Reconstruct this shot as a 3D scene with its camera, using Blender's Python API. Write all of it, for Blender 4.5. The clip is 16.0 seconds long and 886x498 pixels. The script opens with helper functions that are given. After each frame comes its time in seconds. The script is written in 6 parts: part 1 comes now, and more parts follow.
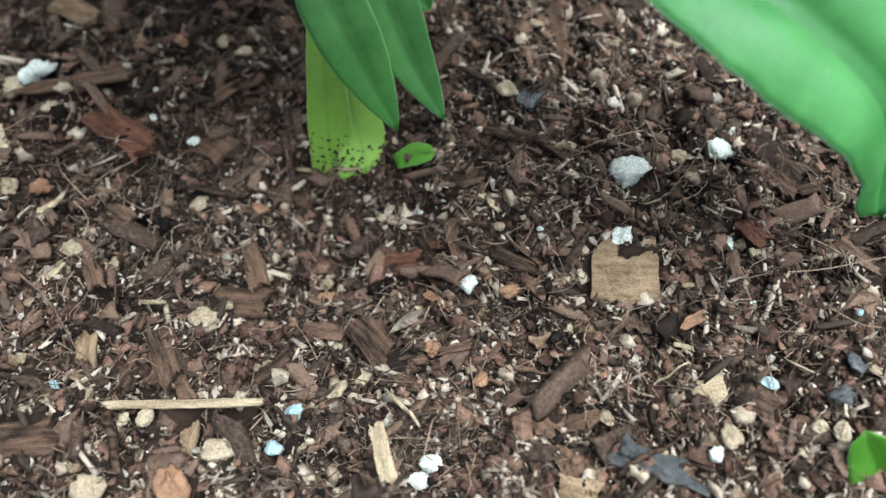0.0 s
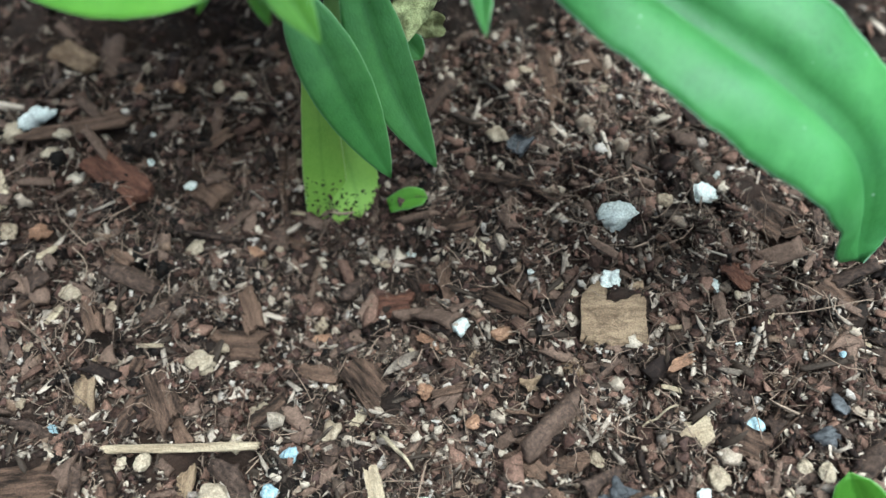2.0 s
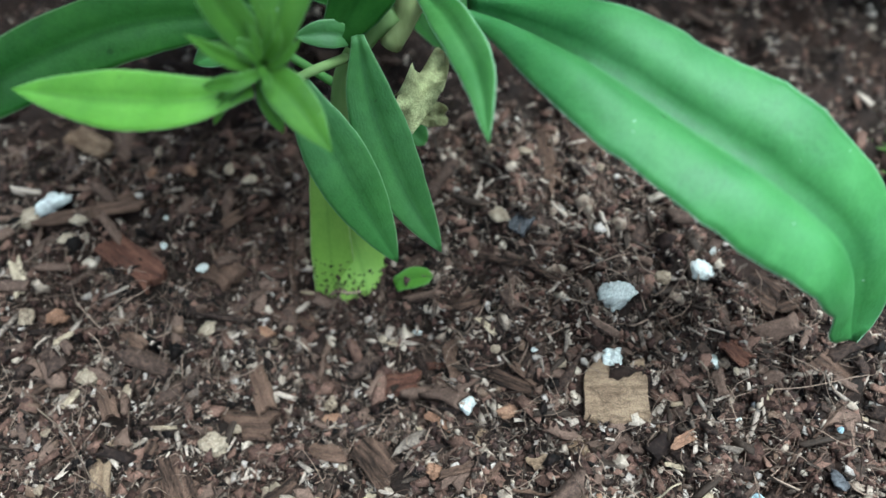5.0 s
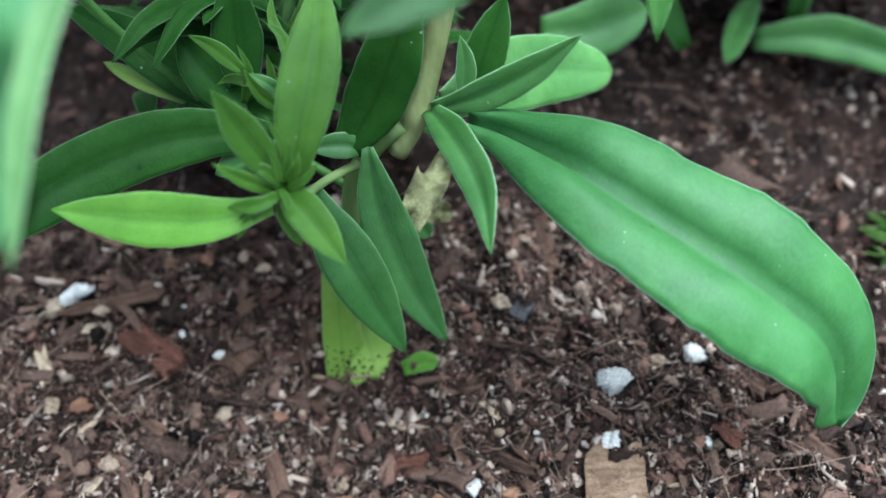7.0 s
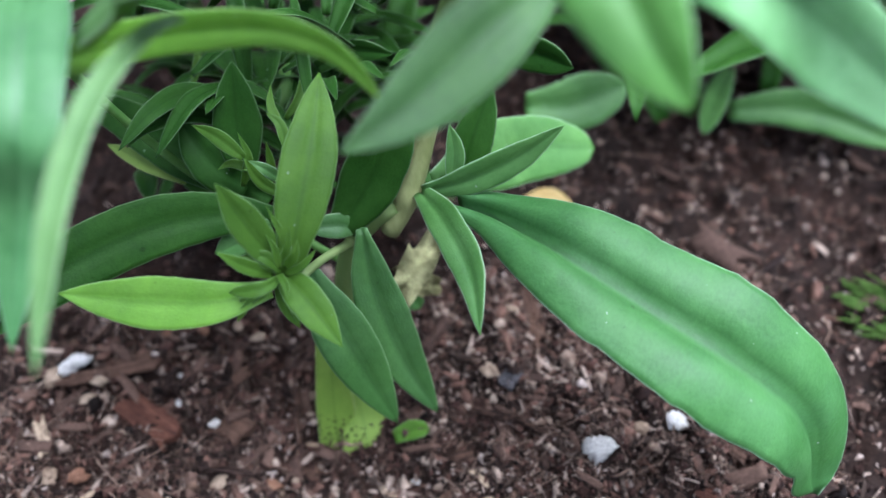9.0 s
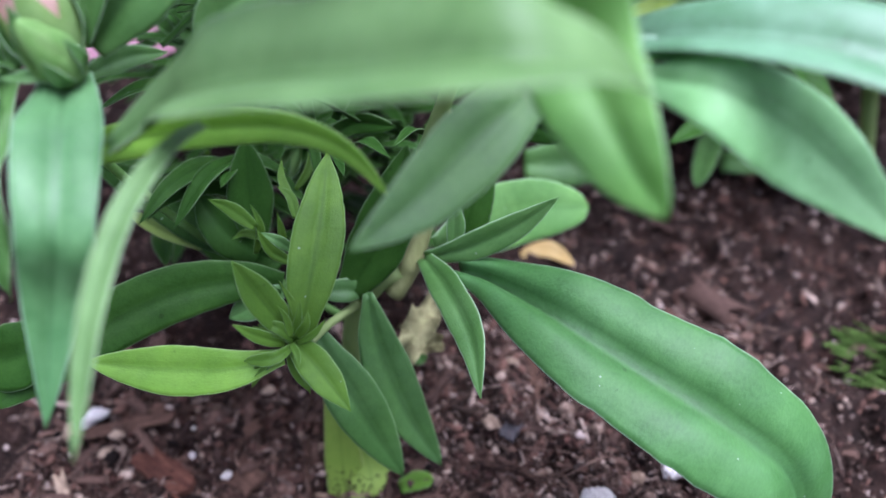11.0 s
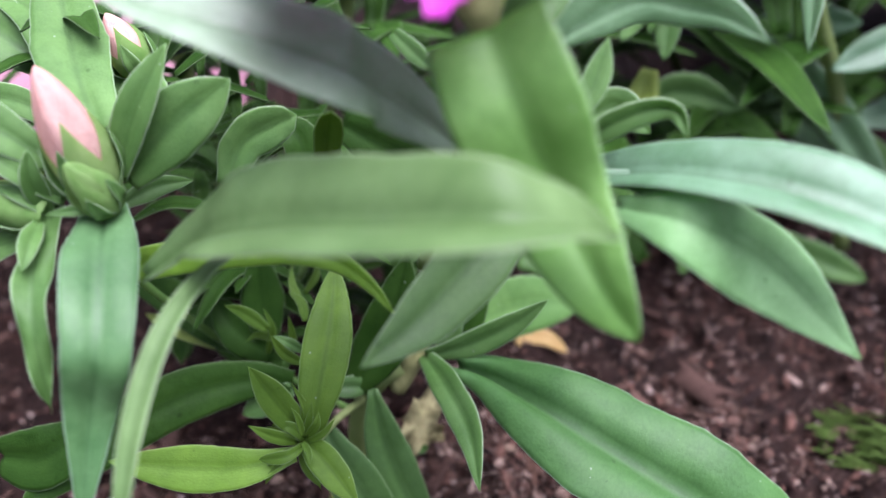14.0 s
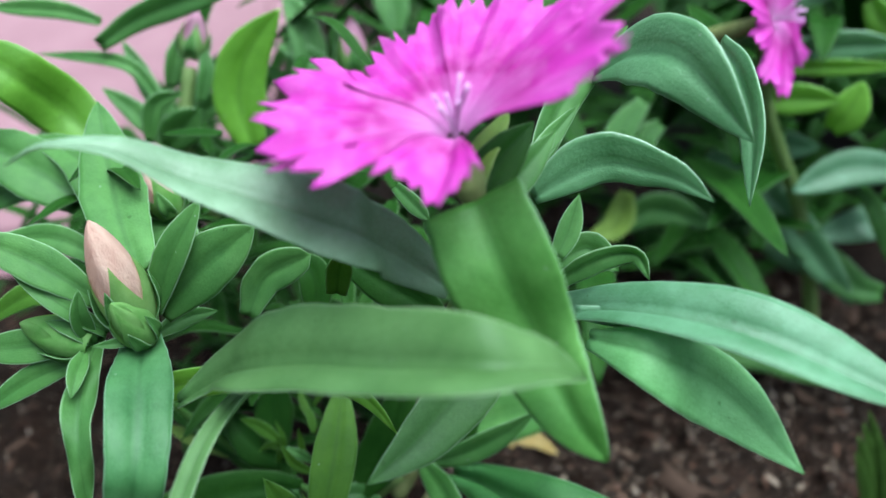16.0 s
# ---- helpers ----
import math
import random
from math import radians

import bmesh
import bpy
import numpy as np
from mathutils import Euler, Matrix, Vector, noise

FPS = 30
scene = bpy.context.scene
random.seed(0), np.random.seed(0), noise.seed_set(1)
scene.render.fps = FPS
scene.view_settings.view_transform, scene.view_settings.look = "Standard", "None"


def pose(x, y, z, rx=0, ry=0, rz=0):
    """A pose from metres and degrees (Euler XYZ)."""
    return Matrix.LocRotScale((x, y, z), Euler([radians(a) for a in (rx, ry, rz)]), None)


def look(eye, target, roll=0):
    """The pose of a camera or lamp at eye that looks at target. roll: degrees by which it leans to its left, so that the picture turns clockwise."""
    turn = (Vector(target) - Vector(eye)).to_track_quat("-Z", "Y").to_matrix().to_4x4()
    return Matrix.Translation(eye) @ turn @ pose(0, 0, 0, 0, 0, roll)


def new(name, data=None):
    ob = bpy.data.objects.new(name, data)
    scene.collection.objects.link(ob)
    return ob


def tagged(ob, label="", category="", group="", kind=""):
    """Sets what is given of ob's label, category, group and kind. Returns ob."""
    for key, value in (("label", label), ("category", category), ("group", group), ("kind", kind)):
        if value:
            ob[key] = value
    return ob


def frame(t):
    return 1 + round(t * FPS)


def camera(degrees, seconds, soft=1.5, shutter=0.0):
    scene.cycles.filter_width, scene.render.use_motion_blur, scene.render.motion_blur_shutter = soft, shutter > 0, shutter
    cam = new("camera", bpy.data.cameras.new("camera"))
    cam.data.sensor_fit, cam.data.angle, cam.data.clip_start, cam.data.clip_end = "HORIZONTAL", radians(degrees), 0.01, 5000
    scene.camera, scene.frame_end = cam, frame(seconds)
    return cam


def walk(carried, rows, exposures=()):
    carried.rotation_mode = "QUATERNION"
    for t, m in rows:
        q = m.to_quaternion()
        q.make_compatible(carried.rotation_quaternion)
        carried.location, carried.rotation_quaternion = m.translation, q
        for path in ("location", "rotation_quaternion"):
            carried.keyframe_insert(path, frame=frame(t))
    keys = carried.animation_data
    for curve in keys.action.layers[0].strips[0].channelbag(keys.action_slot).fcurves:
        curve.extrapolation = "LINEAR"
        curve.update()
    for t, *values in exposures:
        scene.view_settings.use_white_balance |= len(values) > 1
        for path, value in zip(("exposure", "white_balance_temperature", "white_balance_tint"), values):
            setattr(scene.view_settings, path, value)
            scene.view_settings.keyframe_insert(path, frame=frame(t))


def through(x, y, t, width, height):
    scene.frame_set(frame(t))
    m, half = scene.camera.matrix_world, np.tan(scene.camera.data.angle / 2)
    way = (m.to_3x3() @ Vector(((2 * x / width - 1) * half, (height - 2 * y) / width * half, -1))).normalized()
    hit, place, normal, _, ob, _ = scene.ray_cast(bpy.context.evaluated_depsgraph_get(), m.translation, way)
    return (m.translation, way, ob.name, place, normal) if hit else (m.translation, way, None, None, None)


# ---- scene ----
cam = camera(56.00, 16.0)
cam.data.dof.use_dof = True
cam.data.dof.focus_distance = 0.099
cam.data.dof.aperture_fstop = 15.0
walk(cam, [
    (0, pose(0.01184, -0.07186, 0.08785, 31.962, 1.910, -0.627)),
    (0.5, pose(0.01199, -0.07152, 0.08871, 32.461, 1.904, -0.716)),
    (1, pose(0.01204, -0.07114, 0.08947, 32.885, 1.837, -0.855)),
    (1.5, pose(0.01197, -0.07092, 0.08990, 33.086, 1.662, -1.006)),
    (2, pose(0.01216, -0.07073, 0.09117, 33.450, 1.696, -1.076)),
    (2.5, pose(0.01249, -0.07062, 0.09289, 34.434, 1.935, -1.192)),
    (3, pose(0.01216, -0.07014, 0.09386, 34.817, 1.986, -1.325)),
    (3.5, pose(0.01182, -0.07009, 0.09448, 35.223, 2.018, -1.393)),
    (6, pose(0.01181, -0.06690, 0.10104, 37.069, 2.523, -1.960)),
    (6.5, pose(0.01166, -0.06686, 0.10385, 37.982, 2.703, -2.039)),
    (7, pose(0.01158, -0.06681, 0.10607, 39.000, 2.652, -2.323)),
    (7.5, pose(0.01162, -0.06689, 0.10791, 39.746, 2.592, -2.452)),
    (8, pose(0.01148, -0.06690, 0.10935, 40.504, 2.378, -2.689)),
    (8.5, pose(0.01126, -0.06661, 0.11064, 41.498, 2.110, -2.909)),
    (9, pose(0.01144, -0.06660, 0.11215, 42.003, 2.119, -3.062)),
    (11.5, pose(0.01205, -0.06710, 0.12143, 44.595, 2.774, -3.325)),
    (12, pose(0.01191, -0.06736, 0.12254, 45.527, 2.682, -3.600)),
    (12.5, pose(0.01194, -0.06757, 0.12333, 45.972, 2.693, -3.750)),
    (13, pose(0.01173, -0.06856, 0.12613, 46.790, 2.800, -3.842)),
    (13.5, pose(0.01188, -0.06925, 0.12757, 47.699, 2.974, -3.910)),
    (14, pose(0.01212, -0.06986, 0.12909, 48.362, 3.088, -3.887)),
    (14.5, pose(0.01226, -0.07063, 0.13131, 49.637, 3.033, -4.225)),
    (15, pose(0.01207, -0.07275, 0.13534, 51.309, 3.166, -4.380)),
    (15.5, pose(0.01222, -0.07472, 0.13853, 52.653, 3.191, -4.192)),
    (16, pose(0.01233, -0.07643, 0.14097, 54.231, 3.170, -4.316)),

], exposures=[
    (0.0, 2.88, 5450, -10), (3.5, 2.85, 5000, -14), (7.0, 2.84, 5100, -2), (9.0, 2.80, 5250, 12), (11.3, 2.66, 5300, 28), (12.0, 2.62, 5150, 24), (12.9, 2.62, 5100, 15), (14.2, 2.58, 5800, 36), (15.2, 2.44, 5650, 18), (16.0, 2.14, 5400, -8)])

# ---------------------------------------------------------------- daylight
world = bpy.data.worlds.new("sky")
scene.world = world
world.use_nodes = True
wn = world.node_tree.nodes
wl = world.node_tree.links
sky = wn.new("ShaderNodeTexSky")
sky.sky_type = 'NISHITA'
sky.sun_disc = False
sky.sun_elevation = radians(73)
sky.sun_rotation = radians(107)
sky.air_density, sky.dust_density, sky.ozone_density = 1.0, 6.0, 1.0
wn["Background"].inputs["Strength"].default_value = 0.056
# a thin even cloud cover greys the blue
cloud = wn.new("ShaderNodeHueSaturation")
cloud.inputs["Saturation"].default_value = 0.45
wl.new(sky.outputs[0], cloud.inputs["Color"])
wl.new(cloud.outputs[0], wn["Background"].inputs["Color"])

sun_data = bpy.data.lights.new("sun", 'SUN')
sun_data.energy = 2.1
sun_data.angle = radians(52)
sun_data.color = (1.0, 0.97, 0.93)
sun = new("sun", sun_data)
sun.matrix_world = look((0.29, -0.09, 1.0), (0, 0, 0))


# ---------------------------------------------------------------- materials
class Nodes:
    """A small builder for node materials."""

    def __init__(self, name):
        self.mat = bpy.data.materials.new(name)
        self.mat.use_nodes = True
        self.n, self.l = self.mat.node_tree.nodes, self.mat.node_tree.links
        self.bsdf = self.n["Principled BSDF"]
        self.out = self.n["Material Output"]

    def add(self, kind, **values):
        node = self.n.new(kind)
        for key, value in values.items():
            node.inputs[key].default_value = value
        return node

    def join(self, a, b):
        self.l.new(a, b)

    def object_coords(self):
        return self.add("ShaderNodeTexCoord").outputs["Object"]

    def noise(self, scale, detail=4.0, rough=0.55, vector=None):
        node = self.add("ShaderNodeTexNoise", Scale=scale, Detail=detail, Roughness=rough)
        if vector is not None:
            self.join(vector, node.inputs["Vector"])
        return node.outputs["Fac"]

    def ramp(self, fac, stops):
        node = self.add("ShaderNodeValToRGB")
        el = node.color_ramp.elements
        while len(el) < len(stops):
            el.new(0.5)
        for e, (p, c) in zip(el, stops):
            e.position, e.color = p, (*c, 1)
        self.join(fac, node.inputs["Fac"])
        return node.outputs["Color"]

    def mix(self, fac, a, b, mode='MIX'):
        node = self.n.new("ShaderNodeMix")
        node.data_type, node.blend_type = 'RGBA', mode
        for socket, value in ((node.inputs[0], fac), (node.inputs[6], a), (node.inputs[7], b)):
            if isinstance(value, (int, float)):
                socket.default_value = value
            elif isinstance(value, tuple):
                socket.default_value = (*value, 1)
            else:
                self.join(value, socket)
        return node.outputs[2]

    def maths(self, op, a, b=0.0, c=0.0):
        node = self.n.new("ShaderNodeMath")
        node.operation = op
        for socket, value in zip(node.inputs, (a, b, c)):
            if isinstance(value, (int, float)):
                socket.default_value = value
            else:
                self.join(value, socket)
        return node.outputs[0]

    def bump(self, height, strength, distance):
        node = self.add("ShaderNodeBump", Strength=strength, Distance=distance)
        self.join(height, node.inputs["Height"])
        self.join(node.outputs[0], self.bsdf.inputs["Normal"])
        return node.outputs[0]


def tone(c, k):
    return tuple(k * x for x in c)


def leaf_material(name, deep, light, edge, through_colour, gloss=0.52, shine=-0.06, through=0.34, half_shade=None, bloom=0.05):
    """A waxy blade: fine veins along it, a pale hairy margin, and light that comes through."""
    deep, light = tone((deep[0] * 1.12, deep[1], deep[2] * 1.2), 0.5), tone((light[0] * 1.1, light[1], light[2] * 1.2), 0.6)
    edge, through_colour = tone(edge, 0.95), tone(through_colour, 0.8)
    m = Nodes(name)
    uv = m.add("ShaderNodeUVMap").outputs["UV"]
    sep = m.add("ShaderNodeSeparateXYZ")
    m.join(uv, sep.inputs[0])
    u, v = sep.outputs[0], sep.outputs[1]
    oc = m.object_coords()
    rnd = m.add("ShaderNodeObjectInfo").outputs["Random"]
    big = m.noise(140.0, 3.0, 0.6, oc)
    fine = m.noise(1500.0, 4.0, 0.6, oc)
    base = m.mix(m.maths('MULTIPLY_ADD', big, 2.5, -0.85), deep, light)
    base = m.mix(m.maths('MULTIPLY', fine, 0.28), base, light)
    base = m.mix(m.maths('MULTIPLY', rnd, 0.45), base, (deep[0] * 0.75, deep[1] * 0.8, deep[2] * 0.8))
    mottle = m.noise(520.0, 3.0, 0.7, oc)
    base = m.mix(m.maths('MULTIPLY_ADD', mottle, 1.6, -0.62), base, tone(deep, 0.85))
    if half_shade:
        # the flower's shade put into the colour: dark patches towards one half's base
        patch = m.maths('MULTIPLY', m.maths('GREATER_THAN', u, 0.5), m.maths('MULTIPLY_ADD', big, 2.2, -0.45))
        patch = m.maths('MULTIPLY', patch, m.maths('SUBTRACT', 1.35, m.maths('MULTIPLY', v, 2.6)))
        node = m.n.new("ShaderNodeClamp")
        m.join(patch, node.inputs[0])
        base = m.mix(m.maths('MULTIPLY', node.outputs[0], 0.66), base, half_shade)
    # veins along the blade
    cu = m.maths('ABSOLUTE', m.maths('SUBTRACT', u, 0.5))
    wave = m.maths('SINE', m.maths('MULTIPLY', u, 95.0))
    grain = m.add("ShaderNodeTexNoise", Scale=1.0, Detail=3.0)
    vec = m.add("ShaderNodeCombineXYZ")
    m.join(m.maths('MULTIPLY', u, 26.0), vec.inputs[0])
    m.join(m.maths('MULTIPLY', v, 160.0), vec.inputs[1])
    m.join(rnd, vec.inputs[2])
    m.join(vec.outputs[0], grain.inputs["Vector"])
    streak = m.maths('MULTIPLY_ADD', grain.outputs["Fac"], 0.9, -0.25)
    base = m.mix(m.maths('MULTIPLY', streak, 0.75), base, light)
    # darker along the midrib: the shade of its groove put into the colour
    mid = m.maths('SUBTRACT', 1.0, m.maths('SMOOTH_MIN', m.maths('MULTIPLY', cu, 15.0), 1.0, 0.3))
    base = m.mix(m.maths('MULTIPLY', mid, 0.4), base, (deep[0] * 0.6, deep[1] * 0.65, deep[2] * 0.6))
    # pale hairy margin, a tenth of a millimetre wide
    rim = m.add("ShaderNodeMapRange")
    margin = m.add("ShaderNodeAttribute")
    margin.attribute_name = "margin"
    m.join(margin.outputs["Fac"], rim.inputs[0])
    for k, value in enumerate((0.15, 0.05, 0.0, 1.0)):
        rim.inputs[k + 1].default_value = value
    near = m.maths('GREATER_THAN', cu, 0.455)
    ragged = m.maths('MULTIPLY_ADD', grain.outputs["Fac"], 1.4, -0.15)
    base = m.mix(m.maths('MINIMUM', m.maths('MULTIPLY', rim.outputs[0], m.maths('MULTIPLY', ragged, near)), 0.45), base, edge)
    # dust and small scars
    speck = m.add("ShaderNodeTexVoronoi", Scale=420.0)
    m.join(oc, speck.inputs["Vector"])
    dust = m.maths('MULTIPLY', m.maths('LESS_THAN', speck.outputs["Distance"], 0.06), m.maths('GREATER_THAN', big, 0.53))
    base = m.mix(m.maths('MULTIPLY', dust, 0.55), base, (0.30, 0.36, 0.27))
    pit = m.add("ShaderNodeTexVoronoi", Scale=300.0)
    m.join(oc, pit.inputs["Vector"])
    scar = m.maths('MULTIPLY', m.maths('LESS_THAN', pit.outputs["Distance"], 0.09), m.maths('GREATER_THAN', mottle, 0.54))
    base = m.mix(m.maths('MULTIPLY', scar, 0.6), base, tone(deep, 0.45))
    # waxy bloom, rubbed off in places
    wax = m.maths('MULTIPLY_ADD', m.noise(75.0, 4.0, 0.65, oc), 2.2, -0.95)
    node = m.n.new("ShaderNodeClamp")
    m.join(wax, node.inputs[0])
    base = m.mix(m.maths('MULTIPLY', node.outputs[0], bloom), base, (0.18, 0.30, 0.20))
    m.join(base, m.bsdf.inputs["Base Color"])
    m.join(m.maths('MULTIPLY_ADD', big, 0.3, gloss - 0.15), m.bsdf.inputs["Roughness"])
    m.bsdf.inputs["Specular IOR Level"].default_value = shine + 0.3
    h = m.maths('ADD', m.maths('MULTIPLY', wave, 0.04), m.maths('ADD', fine, m.maths('MULTIPLY', grain.outputs["Fac"], 1.2)))
    h = m.maths('ADD', h, m.maths('ADD', m.maths('MULTIPLY', mottle, 1.6), m.maths('MULTIPLY', big, 7.0)))
    bump = m.bump(h, 0.4, 0.00009)
    trans = m.add("ShaderNodeBsdfTranslucent")
    m.join(m.mix(0.5, base, through_colour), trans.inputs["Color"])
    m.join(bump, trans.inputs["Normal"])
    both = m.add("ShaderNodeMixShader", Fac=through)
    m.join(m.bsdf.outputs[0], both.inputs[1])
    m.join(trans.outputs[0], both.inputs[2])
    m.join(both.outputs[0], m.out.inputs["Surface"])
    return m.mat


LEAF = leaf_material("leaf_green", (0.050, 0.180, 0.022), (0.160, 0.370, 0.078), (0.42, 0.55, 0.36), (0.32, 0.62, 0.03), bloom=0.08)
GLAUCOUS = leaf_material("leaf_glaucous", (0.048, 0.200, 0.040), (0.175, 0.42, 0.125), (0.40, 0.55, 0.40), (0.30, 0.62, 0.08), 0.52, 0.1, bloom=0.14)
BROAD = leaf_material("leaf_broad", (0.034, 0.150, 0.020), (0.120, 0.34, 0.070), (0.36, 0.5, 0.34), (0.24, 0.55, 0.06), 0.55, 0.0, 0.3, bloom=0.12)
# one half is coloured darker towards the base, for the flower's shade
HALF_SHADED = leaf_material("leaf_half_shaded", (0.17, 0.33, 0.13), (0.40, 0.62, 0.34), (0.40, 0.5, 0.36), (0.28, 0.48, 0.08), 0.45, 0.14, 0.34, (0.082, 0.100, 0.058))
# deep green for inner and background leaves, their crowded shade put into it
DEEP_SHADE = leaf_material("leaf_deep_shade", (0.014, 0.062, 0.005), (0.042, 0.122, 0.014), (0.15, 0.22, 0.11), (0.14, 0.30, 0.01), shine=-0.24, through=0.18, bloom=0.0)
# paler copy: sky light and sheen on open leaves put into the base
SKYLIT = leaf_material("leaf_skylit", (0.070, 0.26, 0.065), (0.27, 0.55, 0.275), (0.45, 0.58, 0.43), (0.42, 0.75, 0.24), 0.48, 0.32, 0.46, bloom=0.14)
DULL = leaf_material("leaf_dull", (0.080, 0.205, 0.038), (0.185, 0.36, 0.100), (0.45, 0.55, 0.36), (0.32, 0.58, 0.05), through=0.34)
DUSKY = leaf_material("leaf_dusky", (0.056, 0.175, 0.028), (0.155, 0.34, 0.082), (0.38, 0.48, 0.33), (0.25, 0.4, 0.06))
YOUNG = leaf_material("leaf_young", (0.050, 0.152, 0.008), (0.125, 0.280, 0.024), (0.22, 0.33, 0.14), (0.34, 0.58, 0.02), shine=-0.14, bloom=0.0)
FRESH = leaf_material("leaf_fresh", (0.15, 0.40, 0.02), (0.30, 0.64, 0.05), (0.40, 0.55, 0.24), (0.48, 0.82, 0.05), 0.5, 0.05, 0.46)
LIGHT = leaf_material("leaf_light", (0.090, 0.30, 0.034), (0.225, 0.52, 0.100), (0.45, 0.6, 0.40), (0.42, 0.80, 0.06), 0.5, 0.05, 0.42)
# base raised to offset the shade that the leaf above casts on it
BRIGHTENED = leaf_material("leaf_brightened", (0.14, 0.42, 0.09), (0.34, 0.74, 0.25), (0.50, 0.66, 0.44), (0.48, 0.90, 0.10), 0.55, 0.12, 0.36, bloom=0.1)
MID = leaf_material("leaf_mid", (0.034, 0.124, 0.016), (0.090, 0.235, 0.040), (0.22, 0.32, 0.16), (0.22, 0.45, 0.03), shine=0.0, through=0.28, bloom=0.1)
# greyed, paler base: the silvery reflection of the sky put into the colour
SKY_SHEEN = leaf_material("leaf_sky_sheen", (0.095, 0.29, 0.080), (0.265, 0.55, 0.215), (0.50, 0.62, 0.48), (0.42, 0.72, 0.16), 0.45, 0.3, 0.36)
OLD = leaf_material("leaf_old", (0.19, 0.37, 0.035), (0.35, 0.55, 0.075), (0.40, 0.42, 0.2), (0.38, 0.48, 0.05), 0.5)


def plain_material(name, a, b, scale, rough=0.7, bump=0.4, depth=0.0002, stretch=None, by_island=False, through_colour=None, spread=0.5, sheen=0.08, power=1.0, shade=0.44, patches=0.0, gain=1.6, speckle=0.6):
    """A matt natural surface: two colours mixed by grain, varied piece by piece."""
    a, b = tone(a, shade), tone(b, shade)
    m = Nodes(name)
    oc = m.object_coords()
    if stretch:
        mp = m.add("ShaderNodeMapping")
        mp.inputs["Scale"].default_value = stretch
        m.join(oc, mp.inputs["Vector"])
        oc = mp.outputs[0]
    n1 = m.noise(scale, 5.0, 0.62, oc)
    n2 = m.noise(scale * 5, 3.0, 0.6, oc)
    rnd = m.add("ShaderNodeNewGeometry").outputs["Random Per Island"] if by_island else m.add("ShaderNodeObjectInfo").outputs["Random"]
    rnd = m.maths('POWER', rnd, power)
    fac = m.maths('ADD', m.maths('MULTIPLY_ADD', n1, gain, 0.5 - 0.5 * gain - spread / 2), m.maths('MULTIPLY', rnd, spread))
    fac = m.maths('ADD', fac, m.maths('MULTIPLY_ADD', n2, 0.5, -0.25))
    node = m.n.new("ShaderNodeClamp")
    m.join(fac, node.inputs[0])
    base = m.mix(node.outputs[0], a, b)
    if speckle:
        # fine crumbs and dust, a fifth of a millimetre wide
        dust = m.maths('MULTIPLY_ADD', m.noise(5200.0, 2.0, 0.7, m.object_coords()), 3.4, -1.2)
        node = m.n.new("ShaderNodeClamp")
        m.join(dust, node.inputs[0])
        base = m.mix(speckle, base, m.mix(node.outputs[0], (0.42, 0.40, 0.38), (1.32, 1.30, 1.28)), 'MULTIPLY')
    if patches:
        # redder and blacker patches a few centimetres wide
        broad = m.maths('MULTIPLY_ADD', m.noise(55.0, 3.0, 0.6, oc), 3.0, -1.0)
        node = m.n.new("ShaderNodeClamp")
        m.join(broad, node.inputs[0])
        tint = m.mix(node.outputs[0], (0.62, 0.67, 0.70), (1.16, 1.0, 0.9))
        base = m.mix(patches, base, tint, 'MULTIPLY')
    m.join(base, m.bsdf.inputs["Base Color"])
    m.bsdf.inputs["Roughness"].default_value = rough
    m.bsdf.inputs["Specular IOR Level"].default_value = sheen
    nrm = m.bump(m.maths('ADD', n1, m.maths('MULTIPLY', n2, 0.5)), bump, depth)
    if through_colour:
        trans = m.add("ShaderNodeBsdfTranslucent", Color=(*through_colour, 1))
        m.join(nrm, trans.inputs["Normal"])
        both = m.add("ShaderNodeMixShader", Fac=0.3)
        m.join(m.bsdf.outputs[0], both.inputs[1])
        m.join(trans.outputs[0], both.inputs[2])
        m.join(both.outputs[0], m.out.inputs["Surface"])
    return m.mat


SOIL = plain_material("damp_soil", (0.005, 0.003, 0.0025), (0.0414, 0.0242, 0.0176), 420.0, 0.8, 0.9, 0.0006, patches=0.9)
CRUMB = plain_material("soil_crumb", (0.007, 0.004, 0.003), (0.1111, 0.0616, 0.05), 900.0, 0.75, 0.8, 0.0003, by_island=True, spread=1.2, power=1.35, patches=0.9)
BARK = plain_material("bark", (0.020, 0.011, 0.008), (0.182, 0.105, 0.0718), 1500.0, 0.75, 1.0, 0.0006, (0.12, 1, 1), spread=0.6, gain=3.0)
BARK_RED = plain_material("red_bark", (0.050, 0.020, 0.014), (0.22, 0.095, 0.0589), 1300.0, 0.7, 1.0, 0.0005, (0.14, 1, 1), gain=2.6)
WOOD = plain_material("pale_wood", (0.11, 0.062, 0.036), (0.35, 0.235, 0.15), 1300.0, 0.78, 0.9, 0.0004, (0.22, 1, 1), gain=2.2)
STRAW = plain_material("straw", (0.20, 0.13, 0.08), (0.55, 0.42, 0.29), 1100.0, 0.7, 0.7, 0.0003, (0.2, 1, 1))
PERLITE = plain_material("perlite", (0.52, 0.48, 0.42), (0.95, 0.93, 0.89), 2600.0, 0.8, 1.0, 0.0010, shade=0.84)
PALE_BLUE = plain_material("pale_blue_grain", (0.26, 0.34, 0.38), (0.52, 0.62, 0.66), 1300.0, 0.7, 0.7, 0.0003)
PEBBLE = plain_material("tan_pebble", (0.17, 0.11, 0.07), (0.50, 0.385, 0.28), 1000.0, 0.6, 0.5, 0.0002)
ORANGE = plain_material("orange_bark", (0.15, 0.072, 0.042), (0.38, 0.21, 0.13), 600.0, 0.65, 0.6, 0.0003)
